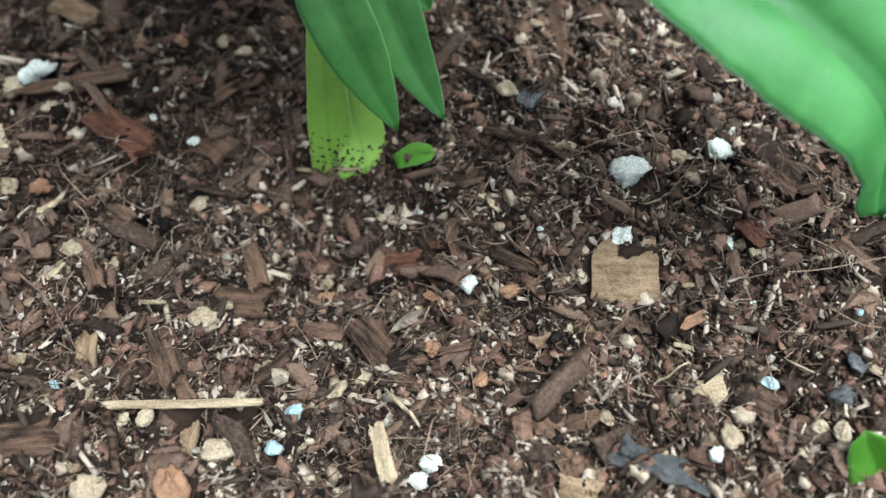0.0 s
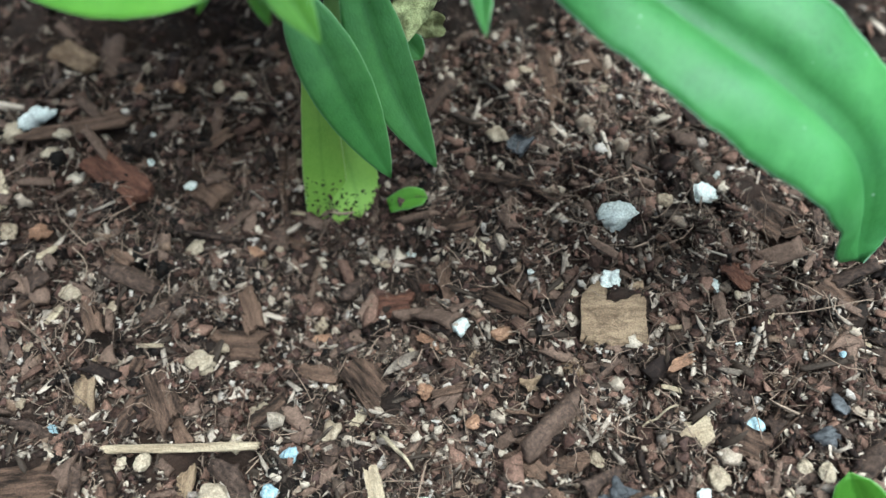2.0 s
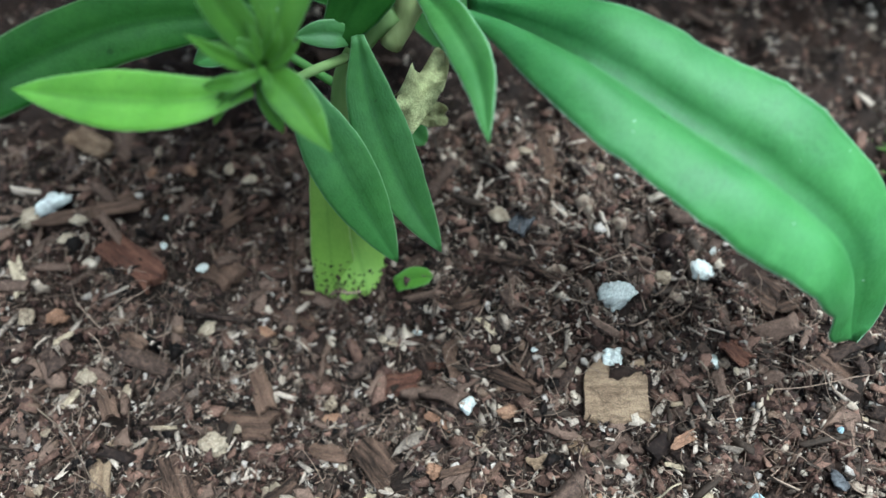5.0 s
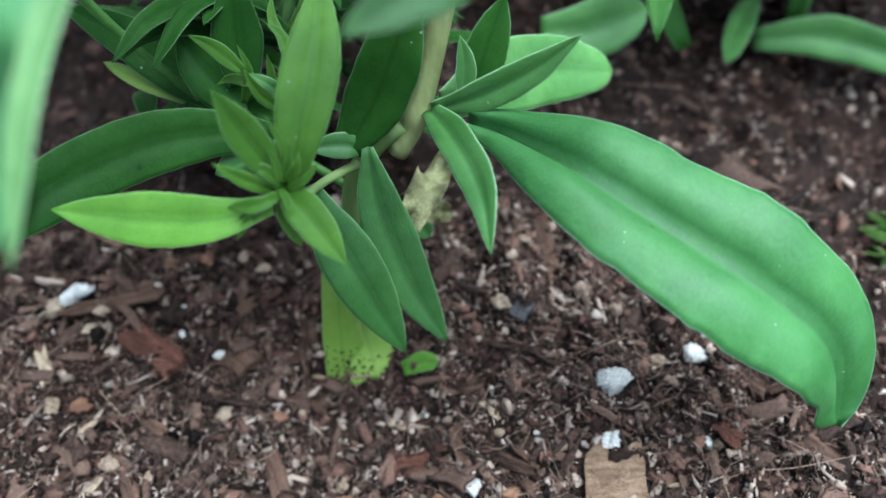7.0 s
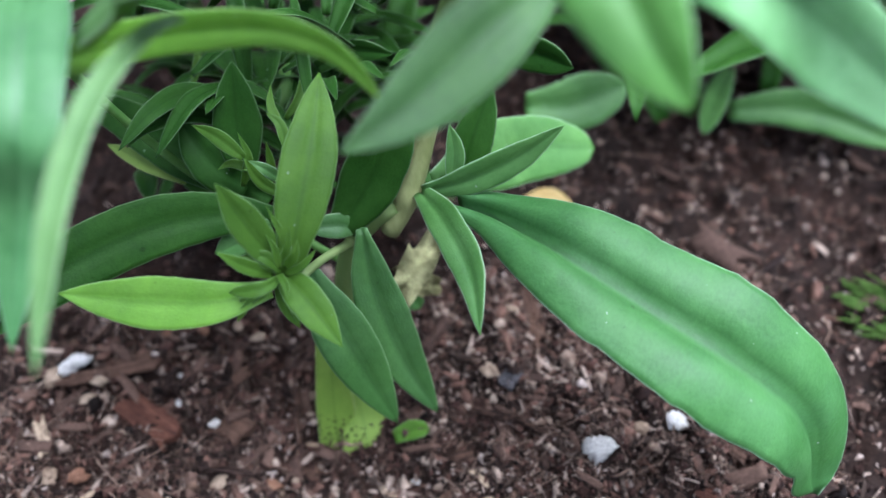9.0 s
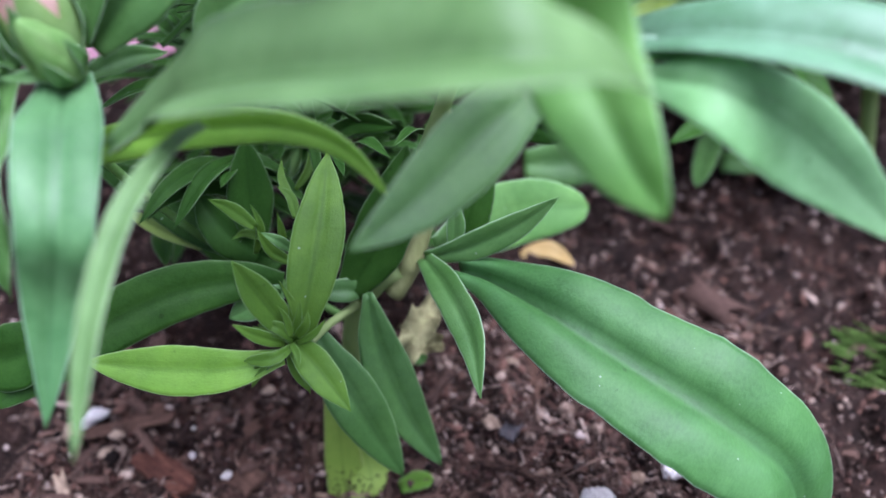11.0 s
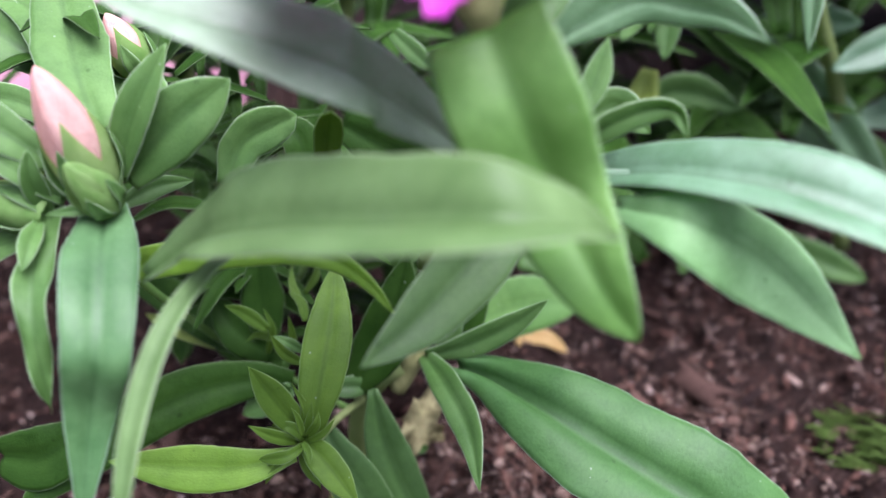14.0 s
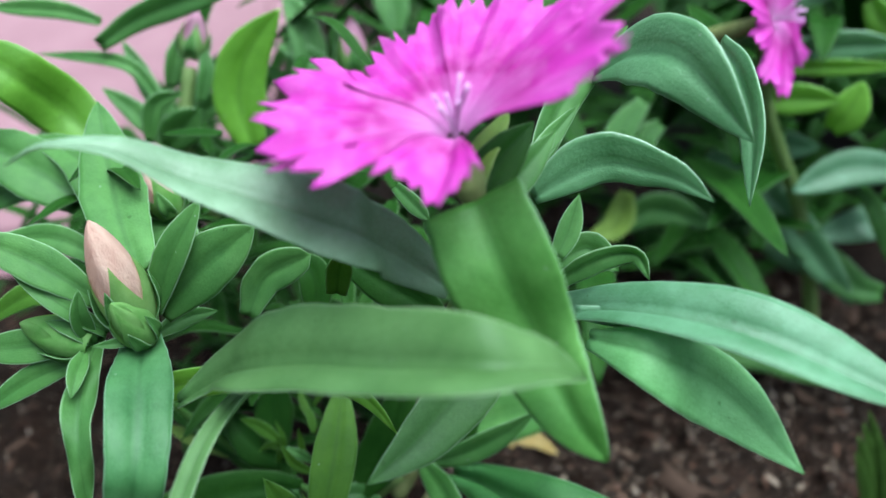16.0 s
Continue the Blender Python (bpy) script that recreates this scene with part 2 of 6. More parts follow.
STONE = plain_material("dark_stone", (0.03, 0.028, 0.03), (0.12, 0.11, 0.115), 800.0, 0.5, 0.5, 0.0002)
FLECK = plain_material("wood_fleck", (0.045, 0.029, 0.021), (0.484, 0.37, 0.2983), 900.0, 0.7, 0.6, 0.0002, by_island=True, spread=1.7, power=2.2)
FIBRE = plain_material("root_fibre", (0.042, 0.023, 0.016), (0.33, 0.224, 0.166), 600.0, 0.7, 0.3, 0.0001, by_island=True, spread=1.3)
CALYX = plain_material("calyx_green", (0.10, 0.24, 0.05), (0.26, 0.42, 0.14), 500.0, 0.5, 0.3, 0.0002, through_colour=(0.3, 0.5, 0.08), shade=0.66, speckle=0.0)
STEM = plain_material("stem_green", (0.13, 0.21, 0.055), (0.30, 0.38, 0.15), 260.0, 0.5, 0.3, 0.0002, (1, 1, 0.3), through_colour=(0.3, 0.45, 0.1), shade=0.66, speckle=0.0)
BUD = plain_material("bud_petal", (0.50, 0.27, 0.22), (0.76, 0.55, 0.46), 700.0, 0.55, 0.9, 0.0004, (1, 1, 0.25), through_colour=(0.9, 0.55, 0.45), shade=0.66, speckle=0.0)
BUD_MAUVE = plain_material("mauve_bud_petal", (0.45, 0.17, 0.30), (0.72, 0.42, 0.55), 420.0, 0.55, 0.5, 0.0002, (1, 1, 0.25), through_colour=(0.8, 0.4, 0.55), shade=0.66, speckle=0.0)
STAMEN = plain_material("stamen", (0.55, 0.22, 0.52), (0.78, 0.48, 0.74), 900.0, 0.5, 0.2, 0.0001, shade=0.66, speckle=0.0)
DRY = plain_material("dry_leaf", (0.05, 0.045, 0.015), (0.66, 0.65, 0.32), 520.0, 0.75, 0.9, 0.0005, shade=0.85, through_colour=(0.4, 0.36, 0.2))
YELLOWED = plain_material("yellowed_leaf", (0.42, 0.29, 0.10), (0.66, 0.52, 0.24), 300.0, 0.6, 0.4, 0.0002, through_colour=(0.6, 0.45, 0.1), shade=0.66, speckle=0.0)
WEED = plain_material("weed_green", (0.04, 0.08, 0.015), (0.14, 0.24, 0.05), 500.0, 0.6, 0.3, 0.0002, through_colour=(0.2, 0.35, 0.05), speckle=0.0)
BROWN_STEM = plain_material("brown_stem", (0.15, 0.17, 0.05), (0.40, 0.43, 0.18), 260.0, 0.5, 0.3, 0.0002, (1, 1, 0.3), shade=0.66, speckle=0.0)
WALL = plain_material("pink_paint", (0.30, 0.150, 0.185), (0.40, 0.22, 0.26), 40.0, 0.6, 0.2, 0.0005, shade=0.62, speckle=0.0)


def petal_material():
    """Magenta petal: deeper by the throat, paler and streaked towards the fringe."""
    m = Nodes("petal_magenta")
    uv = m.add("ShaderNodeUVMap").outputs["UV"]
    sep = m.add("ShaderNodeSeparateXYZ")
    m.join(uv, sep.inputs[0])
    u, v = sep.outputs[0], sep.outputs[1]
    oc = m.object_coords()
    n1 = m.noise(420.0, 5.0, 0.68, oc)
    vec = m.add("ShaderNodeCombineXYZ")
    m.join(m.maths('MULTIPLY', u, 34.0), vec.inputs[0])
    m.join(m.maths('MULTIPLY', v, 3.0), vec.inputs[1])
    st = m.add("ShaderNodeTexNoise", Scale=1.0, Detail=3.0)
    m.join(vec.outputs[0], st.inputs["Vector"])
    along = m.ramp(m.maths('ADD', v, m.maths('MULTIPLY_ADD', st.outputs["Fac"], 0.5, -0.25)),
                   [(0.0, (0.50, 0.22, 0.46)), (0.22, (0.36, 0.06, 0.28)), (0.38, (0.22, 0.005, 0.14)), (0.60, (0.36, 0.018, 0.27)), (1.0, (0.42, 0.04, 0.34))])
    base = m.mix(m.maths('MULTIPLY_ADD', n1, 2.4, -1.05), along, (0.50, 0.14, 0.43))
    m.join(base, m.bsdf.inputs["Base Color"])
    m.bsdf.inputs["Roughness"].default_value = 0.6
    m.bsdf.inputs["Specular IOR Level"].default_value = 0.2
    nrm = m.bump(m.maths('ADD', st.outputs["Fac"], n1), 0.5, 0.00025)
    trans = m.add("ShaderNodeBsdfTranslucent", Color=(0.65, 0.11, 0.54, 1))
    m.join(nrm, trans.inputs["Normal"])
    both = m.add("ShaderNodeMixShader", Fac=0.35)
    m.join(m.bsdf.outputs[0], both.inputs[1])
    m.join(trans.outputs[0], both.inputs[2])
    m.join(both.outputs[0], m.out.inputs["Surface"])
    return m.mat


PETAL = petal_material()
PETAL_UNDER = plain_material("petal_underside", (0.50, 0.16, 0.44), (0.66, 0.36, 0.60), 500.0, 0.6, 0.3, 0.0002, through_colour=(0.65, 0.16, 0.54), shade=1.0, speckle=0.0)


# ---------------------------------------------------------------- shape helpers
def mesh_from(name, verts, faces, uvs=None, smooth=True):
    me = bpy.data.meshes.new(name)
    me.from_pydata([tuple(v) for v in verts], [], [tuple(f) for f in faces])
    if uvs is not None:
        layer = me.uv_layers.new(name="UVMap")
        uvs = np.asarray(uvs, np.float32)
        if uvs.shape[1] == 3:
            me.attributes.new("margin", 'FLOAT', 'POINT').data.foreach_set("value", np.ascontiguousarray(uvs[:, 2]))
            uvs = uvs[:, :2]
        flat = uvs[np.array([l.vertex_index for l in me.loops])]
        layer.data.foreach_set("uv", flat.astype(np.float32).ravel())
    if smooth:
        me.polygons.foreach_set("use_smooth", [True] * len(me.polygons))
    me.update()
    return me


def thing(name, label, category, group="", kind="", at=(0, 0, 0)):
    ob = new(name)
    ob.empty_display_size = 0.005
    ob.location = at
    return tagged(ob, label, category, group, kind)


def part(name, me, material, parent=None, label=""):
    """Links a mesh as one object, under a thing or a part."""
    ob = new(name, me)
    me.materials.append(material)
    if parent is not None:
        ob.parent = parent
        ob.matrix_parent_inverse = Matrix.Translation(-Vector(place_of(parent)))
    return tagged(ob, label) if label else ob


def place_of(ob):
    at = Vector(ob.location)
    return at if ob.parent is None else Vector((0, 0, 0))


def spline(points, n):
    """Catmull-Rom through the points, n samples."""
    p = np.asarray(points, float)
    p = np.vstack([2 * p[0] - p[1], p, 2 * p[-1] - p[-2]])
    out = []
    for s in np.linspace(0, len(p) - 3 - 1e-9, n):
        i = int(s)
        t = s - i
        a, b, c, d = p[i], p[i + 1], p[i + 2], p[i + 3]
        out.append(0.5 * (2 * b + (c - a) * t + (2 * a - 5 * b + 4 * c - d) * t * t + (3 * b - 3 * c + d - a) * t ** 3))
    out = np.array(out)
    # even steps along the way
    gone = np.r_[0, np.cumsum(np.linalg.norm(np.diff(out, axis=0), axis=1))]
    even = np.linspace(0, gone[-1], n)
    return np.stack([np.interp(even, gone, out[:, k]) for k in range(3)], 1)


def unit(v):
    return v / (np.linalg.norm(v, axis=-1, keepdims=True) + 1e-12)


def blade(points, width, face, peak=0.45, base=0.45, tip=0.9, fold=18, lean=0.0, twist=0, wave=0.0, groove=0.03, bulge=0.02, nicks=(), thick=0.42, n=26, across=11, seed=0):
    """A lance-shaped leaf along a midrib (mm): its full width, the way its upper side faces, fold of each half at the midrib, which half is the wider, twist, wavy margin."""
    rng = np.random.default_rng(seed)
    mid = spline(points, n)
    tan = unit(np.gradient(mid, axis=0))
    nrm = np.tile(np.asarray(face, float), (n, 1))
    nrm = unit(nrm - (nrm * tan).sum(1, keepdims=True) * tan)
    s = np.linspace(0, 1, n)
    side = np.cross(tan, nrm)
    tw = np.radians(twist) * (s - 0.3)
    side, nrm = side * np.cos(tw)[:, None] + nrm * np.sin(tw)[:, None], nrm * np.cos(tw)[:, None] - side * np.sin(tw)[:, None]
    up = base + (1 - base) * np.sin(np.pi / 2 * np.clip(s / peak, 0, 1)) ** 1.2
    down = np.clip(1 - np.clip((s - peak) / (1 - peak), 0, 1) ** 2, 0, 1) ** tip
    half = 0.5 * width * np.where(s < peak, up, down)
    half *= 1 + 0.025 * np.interp(s, np.linspace(0, 1, 8), rng.normal(0, 1, 8))
    half *= 1 + 0.010 * rng.normal(0, 1, n)
    half = np.maximum(half, 0.04 * width * 0.5)
    half[-1] = 0.012 * width
    u = np.linspace(-1, 1, across)
    u = np.sign(u) * np.abs(u) ** 0.85
    folds = [math.radians(a) for a in (fold if isinstance(fold, tuple) else (fold, fold))]
    ph = rng.uniform(0, 6.28, 2)
    top, bottom, uvs = [], [], []
    length = np.linalg.norm(np.diff(mid, axis=0), axis=1).sum()
    for i in range(n):
        for k in u:
            a = abs(k)
            bend = folds[0 if k < 0 else 1] * (1 - 0.35 * a)
            reach = half[i] * (1 + lean * np.sign(k))
            for on, at, depth, wide in nicks:
                reach *= 1 - depth * math.exp(-((s[i] - at) / wide) ** 2) * (k * on > 0)
            lift = reach * a * math.sin(bend) - groove * width * math.exp(-(k / 0.16) ** 2) * min(1, 3 * (1 - s[i]))
            lift += bulge * width * math.sin(math.pi * a) * min(1, 3 * (1 - s[i]))
            ripple = wave * a * a * math.sin(5.0 * math.pi * s[i] + ph[0 if k < 0 else 1])
            c = mid[i] + side[i] * reach * k * math.cos(bend) + nrm[i] * (lift + ripple)
            t = thick * (0.25 + 0.75 * (1 - a ** 2)) * (0.4 + 0.6 * min(1, 4 * (1 - s[i])))
            top.append(c)
            bottom.append(c - nrm[i] * t)
            uvs.append((0.5 + 0.5 * k, s[i] * length / 60, reach * (1 - a)))
    faces = []
    m = n * across
    for i in range(n - 1):
        for j in range(across - 1):
            a, b, c, d = i * across + j, i * across + j + 1, (i + 1) * across + j + 1, (i + 1) * across + j
            faces.append((a, b, c, d))
            faces.append((m + d, m + c, m + b, m + a))
        a, d = i * across, (i + 1) * across
        faces.append((a, d, m + d, m + a))
        a, d = i * across + across - 1, (i + 1) * across + across - 1
        faces.append((d, a, m + a, m + d))
    for j in range(across - 1):
        faces.append((j + 1, j, m + j, m + j + 1))
        e = (n - 1) * across + j
        faces.append((e, e + 1, m + e + 1, m + e))
    return np.array(top + bottom) * 0.001, faces, uvs + uvs


def leaf(parent, points, width, face, material=None, label="", **shape):
    leaf.count += 1
    v, f, uv = blade(points, width, face, seed=leaf.count, **shape)
    return part("leaf", mesh_from("leaf", v, f, uv), material or LEAF, parent, label)


leaf.count = 0


def tube(points, radii, sides=10, n=24, bulge=()):
    """A round stalk along points (mm); bulge: (share of the way, added share of the radius)."""
    mid = spline(points, n)
    tan = unit(np.gradient(mid, axis=0))
    ref = np.array([1.0, 0.13, 0.07]) if abs(tan[0][0]) < 0.8 else np.array([0.1, 1.0, 0.0])
    a = unit(np.cross(tan, ref))
    b = np.cross(tan, a)
    s = np.linspace(0, 1, n)
    r = np.interp(s, np.linspace(0, 1, len(radii)), radii)
    for at, more in bulge:
        r = r * (1 + more * np.exp(-((s - at) / 0.035) ** 2))
    v = [mid[i] + r[i] * (a[i] * math.cos(w) + b[i] * math.sin(w)) for i in range(n) for w in np.linspace(0, 2 * math.pi, sides, endpoint=False)]
    f = [(i * sides + j, i * sides + (j + 1) % sides, (i + 1) * sides + (j + 1) % sides, (i + 1) * sides + j) for i in range(n - 1) for j in range(sides)]
    f += [tuple(reversed(range(sides))), tuple((n - 1) * sides + j for j in range(sides))]
    return np.array(v) * 0.001, f


def stalk(parent, points, radii, material=None, name="stem", **more):
    v, f = tube(points, radii, **more)
    return part(name, mesh_from(name, v, f), material or STEM, parent)


def lump(size, seed, rough=0.25, rings=7, sides=10, squash=(1, 1, 1)):
    """An uneven grain or pebble about size mm across, centred: broad lobes and small pits."""
    rng = np.random.default_rng(seed)
    waves, fine = rng.normal(0, 1, (5, 3)) * 2.4, rng.normal(0, 1, (7, 3)) * 8.0
    phase, phase2 = rng.uniform(0, 6.28, 5), rng.uniform(0, 6.28, 7)
    v, f = [], []
    for i in range(rings + 1):
        th = math.pi * i / rings
        for j in range(sides):
            ph = 2 * math.pi * j / sides
            d = np.array([math.sin(th) * math.cos(ph), math.sin(th) * math.sin(ph), math.cos(th)])
            r = 1 + rough * (np.sin(waves @ d + phase).sum() / 3 + np.sin(fine @ d + phase2).sum() / 7)
            v.append(d * max(0.35, r) * np.array(squash) * size / 2)
    for i in range(rings):
        for j in range(sides):
            f.append((i * sides + j, (i + 1) * sides + j, (i + 1) * sides + (j + 1) % sides, i * sides + (j + 1) % sides))
    return np.array(v), f


def splinter(length, width, height, seed, ragged=0.16, nl=9, nw=5):
    """A broken chip or sliver along x (mm): ragged ends, split grain, uneven faces."""
    rng = np.random.default_rng(seed)
    v, f = [], []
    knots, places = np.linspace(0, 1, 4), np.linspace(0, 1, nw)
    edge0, edge1 = (np.interp(places, knots, rng.normal(0, ragged, 4)) + rng.normal(0, ragged * 0.22, nw) for _ in range(2))
    wob = np.interp(np.linspace(0, 1, nl), np.linspace(0, 1, 5), rng.normal(0, 0.045, 5))
    wid = np.interp(np.linspace(0, 1, nl), np.linspace(0, 1, 5), 1 + rng.normal(0, 0.09, 5))
    grain = np.interp(places, knots, rng.normal(0, 0.16, 4)) + rng.normal(0, 0.05, nw)
    for face in (1, -1):
        for i in range(nl):
            s = i / (nl - 1)
            for j in range(nw):
                k = 2 * j / (nw - 1) - 1
                x = (s - 0.5) + (1 - s) ** 3 * edge0[j] * 0.6 + s ** 3 * edge1[j] * 0.6
                y = 0.5 * k * wid[i] + wob[i]
                z = face * 0.5 * (1 - 0.45 * k * k) + grain[j] + 0.25 * wob[i] + rng.normal(0, 0.05)
                v.append((x * length, y * width + 0.03 * width * rng.normal(), z * height))
    m = nl * nw
    for i in range(nl - 1):
        for j in range(nw - 1):
            a, b, c, d = i * nw + j, i * nw + j + 1, (i + 1) * nw + j + 1, (i + 1) * nw + j
            f += [(d, c, b, a), (m + a, m + b, m + c, m + d)]
        a, d = i * nw, (i + 1) * nw
        f.append((a, m + a, m + d, d))
        a, d = a + nw - 1, d + nw - 1
        f.append((d, m + d, m + a, a))
    for j in range(nw - 1):
        f.append((j, j + 1, m + j + 1, m + j))
        e = (nl - 1) * nw + j
        f.append((e + 1, e, m + e, m + e + 1))
    return np.array(v), f


# ---------------------------------------------------------------- ground
HILLS = [(-5, -15, 16, -6.7), (25, 2, 16, 4.8), (45, -12, 18, 0.5), (-40, 5, 18, 2.5), (65, 28, 18, 4.4), (90, 45, 22, -9.1), (-35, -32, 18, -2.0), (45, -38, 18, -1.7), (86, 15, 14, -1.8), (0, -40, 18, -2.6), (10, 40, 25, 1.6)]


def swell(x, y):
    """Broad height of the soil in mm, x and y in mm."""
    z = 0 * x
    for cx, cy, r, h in HILLS:
        z = z + h * np.exp(-((x - cx) ** 2 + (y - cy) ** 2) / (2 * r * r))
    return z


WAVES = np.random.default_rng(5)
WDIR, WPH = WAVES.uniform(0, 6.283, 60), WAVES.uniform(0, 6.283, 60)
WLEN = np.exp(WAVES.uniform(math.log(2.2), math.log(16), 60))


def crumble(x, y):
    """Uneven crumbs of the surface, mm."""
    z = 0 * x
    for a, p, l in zip(WDIR, WPH, WLEN):
        z = z + 0.03 * l ** 0.8 * np.sin((x * math.cos(a) + y * math.sin(a)) * 6.283 / l + p)
    fade = np.exp(-np.maximum(0, np.hypot(x, y - 20) - 130) / 60)
    return z * fade * 1.5


def ground_height(x, y):
    x, y = np.asarray(x, float), np.asarray(y, float)
    return swell(x, y) + crumble(x, y)


def build_ground():
    def axis(lo, hi, step):
        inner = np.arange(lo, hi + step, step)
        far, d, out = hi, step, []
        while far < 40000:
            d *= 1.28
            far += d
            out.append(far)
        near, d, back = lo, step, []
        while near > -40000:
            d *= 1.28
            near -= d
            back.append(near)
        return np.r_[back[::-1], inner, out]
    xs, ys = axis(-75, 115, 0.8), axis(-60, 110, 0.8)
    gx, gy = np.meshgrid(xs, ys, indexing='ij')
    gz = ground_height(gx, gy)
    rng = np.random.default_rng(9)
    jit = rng.normal(0, 0.22, gz.shape) * np.exp(-np.maximum(0, np.hypot(gx, gy) - 150) / 60)
    v = np.stack([gx, gy, gz + jit], -1).reshape(-1, 3) * 0.001
    nx, ny = len(xs), len(ys)
    i, j = np.meshgrid(np.arange(nx - 1), np.arange(ny - 1), indexing='ij')
    a = (i * ny + j).ravel()
    f = np.stack([a, a + ny, a + ny + 1, a + 1], 1)
    me = bpy.data.meshes.new("ground")
    me.vertices.add(len(v))
    me.vertices.foreach_set("co", v.ravel())
    me.loops.add(len(f) * 4)
    me.loops.foreach_set("vertex_index", f.ravel().astype(np.int32))
    me.polygons.add(len(f))
    me.polygons.foreach_set("loop_start", np.arange(0, len(f) * 4, 4, dtype=np.int32))
    me.update(calc_edges=True)
    me.validate()
    me.polygons.foreach_set("use_smooth", [True] * len(me.polygons))
    ob = part("ground", me, SOIL)
    tagged(ob, "dark brown damp potting soil with a crumbly surface", "soil", kind="structure")


build_ground()


def build_paving():
    """Pink painted ledge that borders the bed, with a rounded front edge."""
    bm = bmesh.new()
    x0, x1, y0, y1, z1 = (-6.0, -0.040, 0.125, 5.0, 0.012)
    bmesh.ops.create_cube(bm, size=1.0, matrix=Matrix.Translation(((x0 + x1) / 2, (y0 + y1) / 2, z1 / 2 - 0.02)) @ Matrix.Diagonal((x1 - x0, y1 - y0, z1 + 0.04, 1)))
    bmesh.ops.bevel(bm, geom=bm.edges[:], offset=0.008, segments=5, affect='EDGES')
    me = bpy.data.meshes.new("pavement")
    bm.to_mesh(me)
    bm.free()
    me.polygons.foreach_set("use_smooth", [True] * len(me.polygons))
    tagged(part("pavement", me, WALL), "pink painted ledge bordering the bed", "ledge", kind="structure")


build_paving()

# ---------------------------------------------------------------- main plant
def ground_at(x, y):
    return float(ground_height(x, y)) * 0.001


def petal_mesh(radius, half_angle, seed, turn, bowl, n=24, across=57):
    """One fringed petal, from the throat at the origin outwards along x (mm), facing z; bowl: how steeply the flower rises at each angle, beyond the funnel of its throat."""
    rng = np.random.default_rng(seed)
    us = np.linspace(-1, 1, across)
    teeth = np.abs(((np.arange(across) + rng.integers(0, 4)) % 4) - 2) / 2 * np.interp(us, np.linspace(-1, 1, 15), rng.uniform(0.35, 1.25, 15))
    notch = np.interp(us, np.linspace(-1, 1, 9), rng.uniform(0, 1, 9))
    top, uv = [], []
    for i in range(n):
        v = i / (n - 1)
        for j, u in enumerate(us):
            reach = radius * (1 - 0.13 * abs(u) ** 2.6) * (1 - 0.09 * notch[j])
            cut = 0.135 * radius * teeth[j] * max(0.0, (v - 0.8) / 0.2)
            r = 0.9 + v * (reach - 0.9) - cut
            a = u * half_angle * (0.9 + 0.1 * min(1, v * 1.8))
            turned = a + math.radians(turn)
            z = np.interp(math.degrees(turned), *bowl, period=360) * r * (0.75 + 0.25 * v) + 3.4 * (1 - math.exp(-r / 2.2)) + 0.04 * radius * v * math.sin(5 * turned + 0.7) + 0.05 * radius * v * v * math.sin(12 * turned + 2.0) + 0.024 * radius * math.sin(27 * turned + 4 * v) * v * v
            z += 0.15 * u
            top.append((r * math.cos(a), r * math.sin(a), z))
            uv.append((0.5 + 0.5 * u, v))
    top = np.array(top)
    under = top - (0, 0, 0.16)
    m = n * across
    f = []
    for i in range(n - 1):
        for j in range(across - 1):
            a, b, c, d = i * across + j, i * across + j + 1, (i + 1) * across + j + 1, (i + 1) * across + j
            f += [(d, c, b, a), (m + a, m + b, m + c, m + d)]
        a, d = i * across, (i + 1) * across
        f.append((a, m + a, m + d, d))
        f.append((d + across - 1, m + d + across - 1, m + a + across - 1, a + across - 1))
    for j in range(across - 1):
        e = (n - 1) * across + j
        f.append((e + 1, e, m + e, m + e + 1))
    return np.vstack([top, under]), f, uv + uv


def frame_of(axis, lean=(1, 0, 0)):
    z = unit(np.asarray(axis, float))
    x = np.asarray(lean, float)
    x = unit(x - (x @ z) * z)
    return np.stack([x, np.cross(z, x), z], 1)


def flower(parent, centre, axis, radius, spin, petals, bowl, seed, foot=None):
    """Fringed pink: five overlapping petals on a green calyx tube; petals: (turn, reach, half width in degrees) each."""
    m = frame_of(axis)
    c = np.asarray(centre, float)
    head = None
    foot = c - 15 * m[:, 2] if foot is None else np.asarray(foot, float)
    down = foot - c
    v, f = tube([foot, c + 0.6 * down, c + 0.2 * down, c - 0.02 * down], [1.2, 1.8, 1.6, 1.3], 14, 16)
    head = part("flower", mesh_from("calyx", v, f), BROWN_STEM, parent, "open magenta flower with fringed petals")
    for i, (turn, reach, half) in enumerate(petals):
        v, f, uv = petal_mesh(radius * reach, math.radians(half), seed + i, turn, bowl)
        a = math.radians(spin + turn)
        r = np.array([[math.cos(a), -math.sin(a), 0], [math.sin(a), math.cos(a), 0], [0, 0, 1]])
        v = (v + (0, 0, 0.06 * i)) @ r.T @ m.T + c
        me = mesh_from("petal", v * 0.001, f, uv)
        half_way = len(v) // 2
        me.polygons.foreach_set("material_index", [1 if min(q) >= half_way else 0 for q in f])
        part("petal", me, PETAL, head)
        me.materials.append(PETAL_UNDER)
    rng = np.random.default_rng(seed)
    for i in range(7):
        a, out = i * 0.9 + 0.3, rng.uniform(1.0, 2.6)
        tip = np.array([math.cos(a) * out, math.sin(a) * out, rng.uniform(5.0, 7.4)])
        v, f = tube([c, c + m @ (tip * (0.35, 0.35, 0.6)), c + m @ tip], [0.16, 0.14, 0.24], 6, 10)
        part("stamen", mesh_from("stamen", v, f), STAMEN, head)
    return head


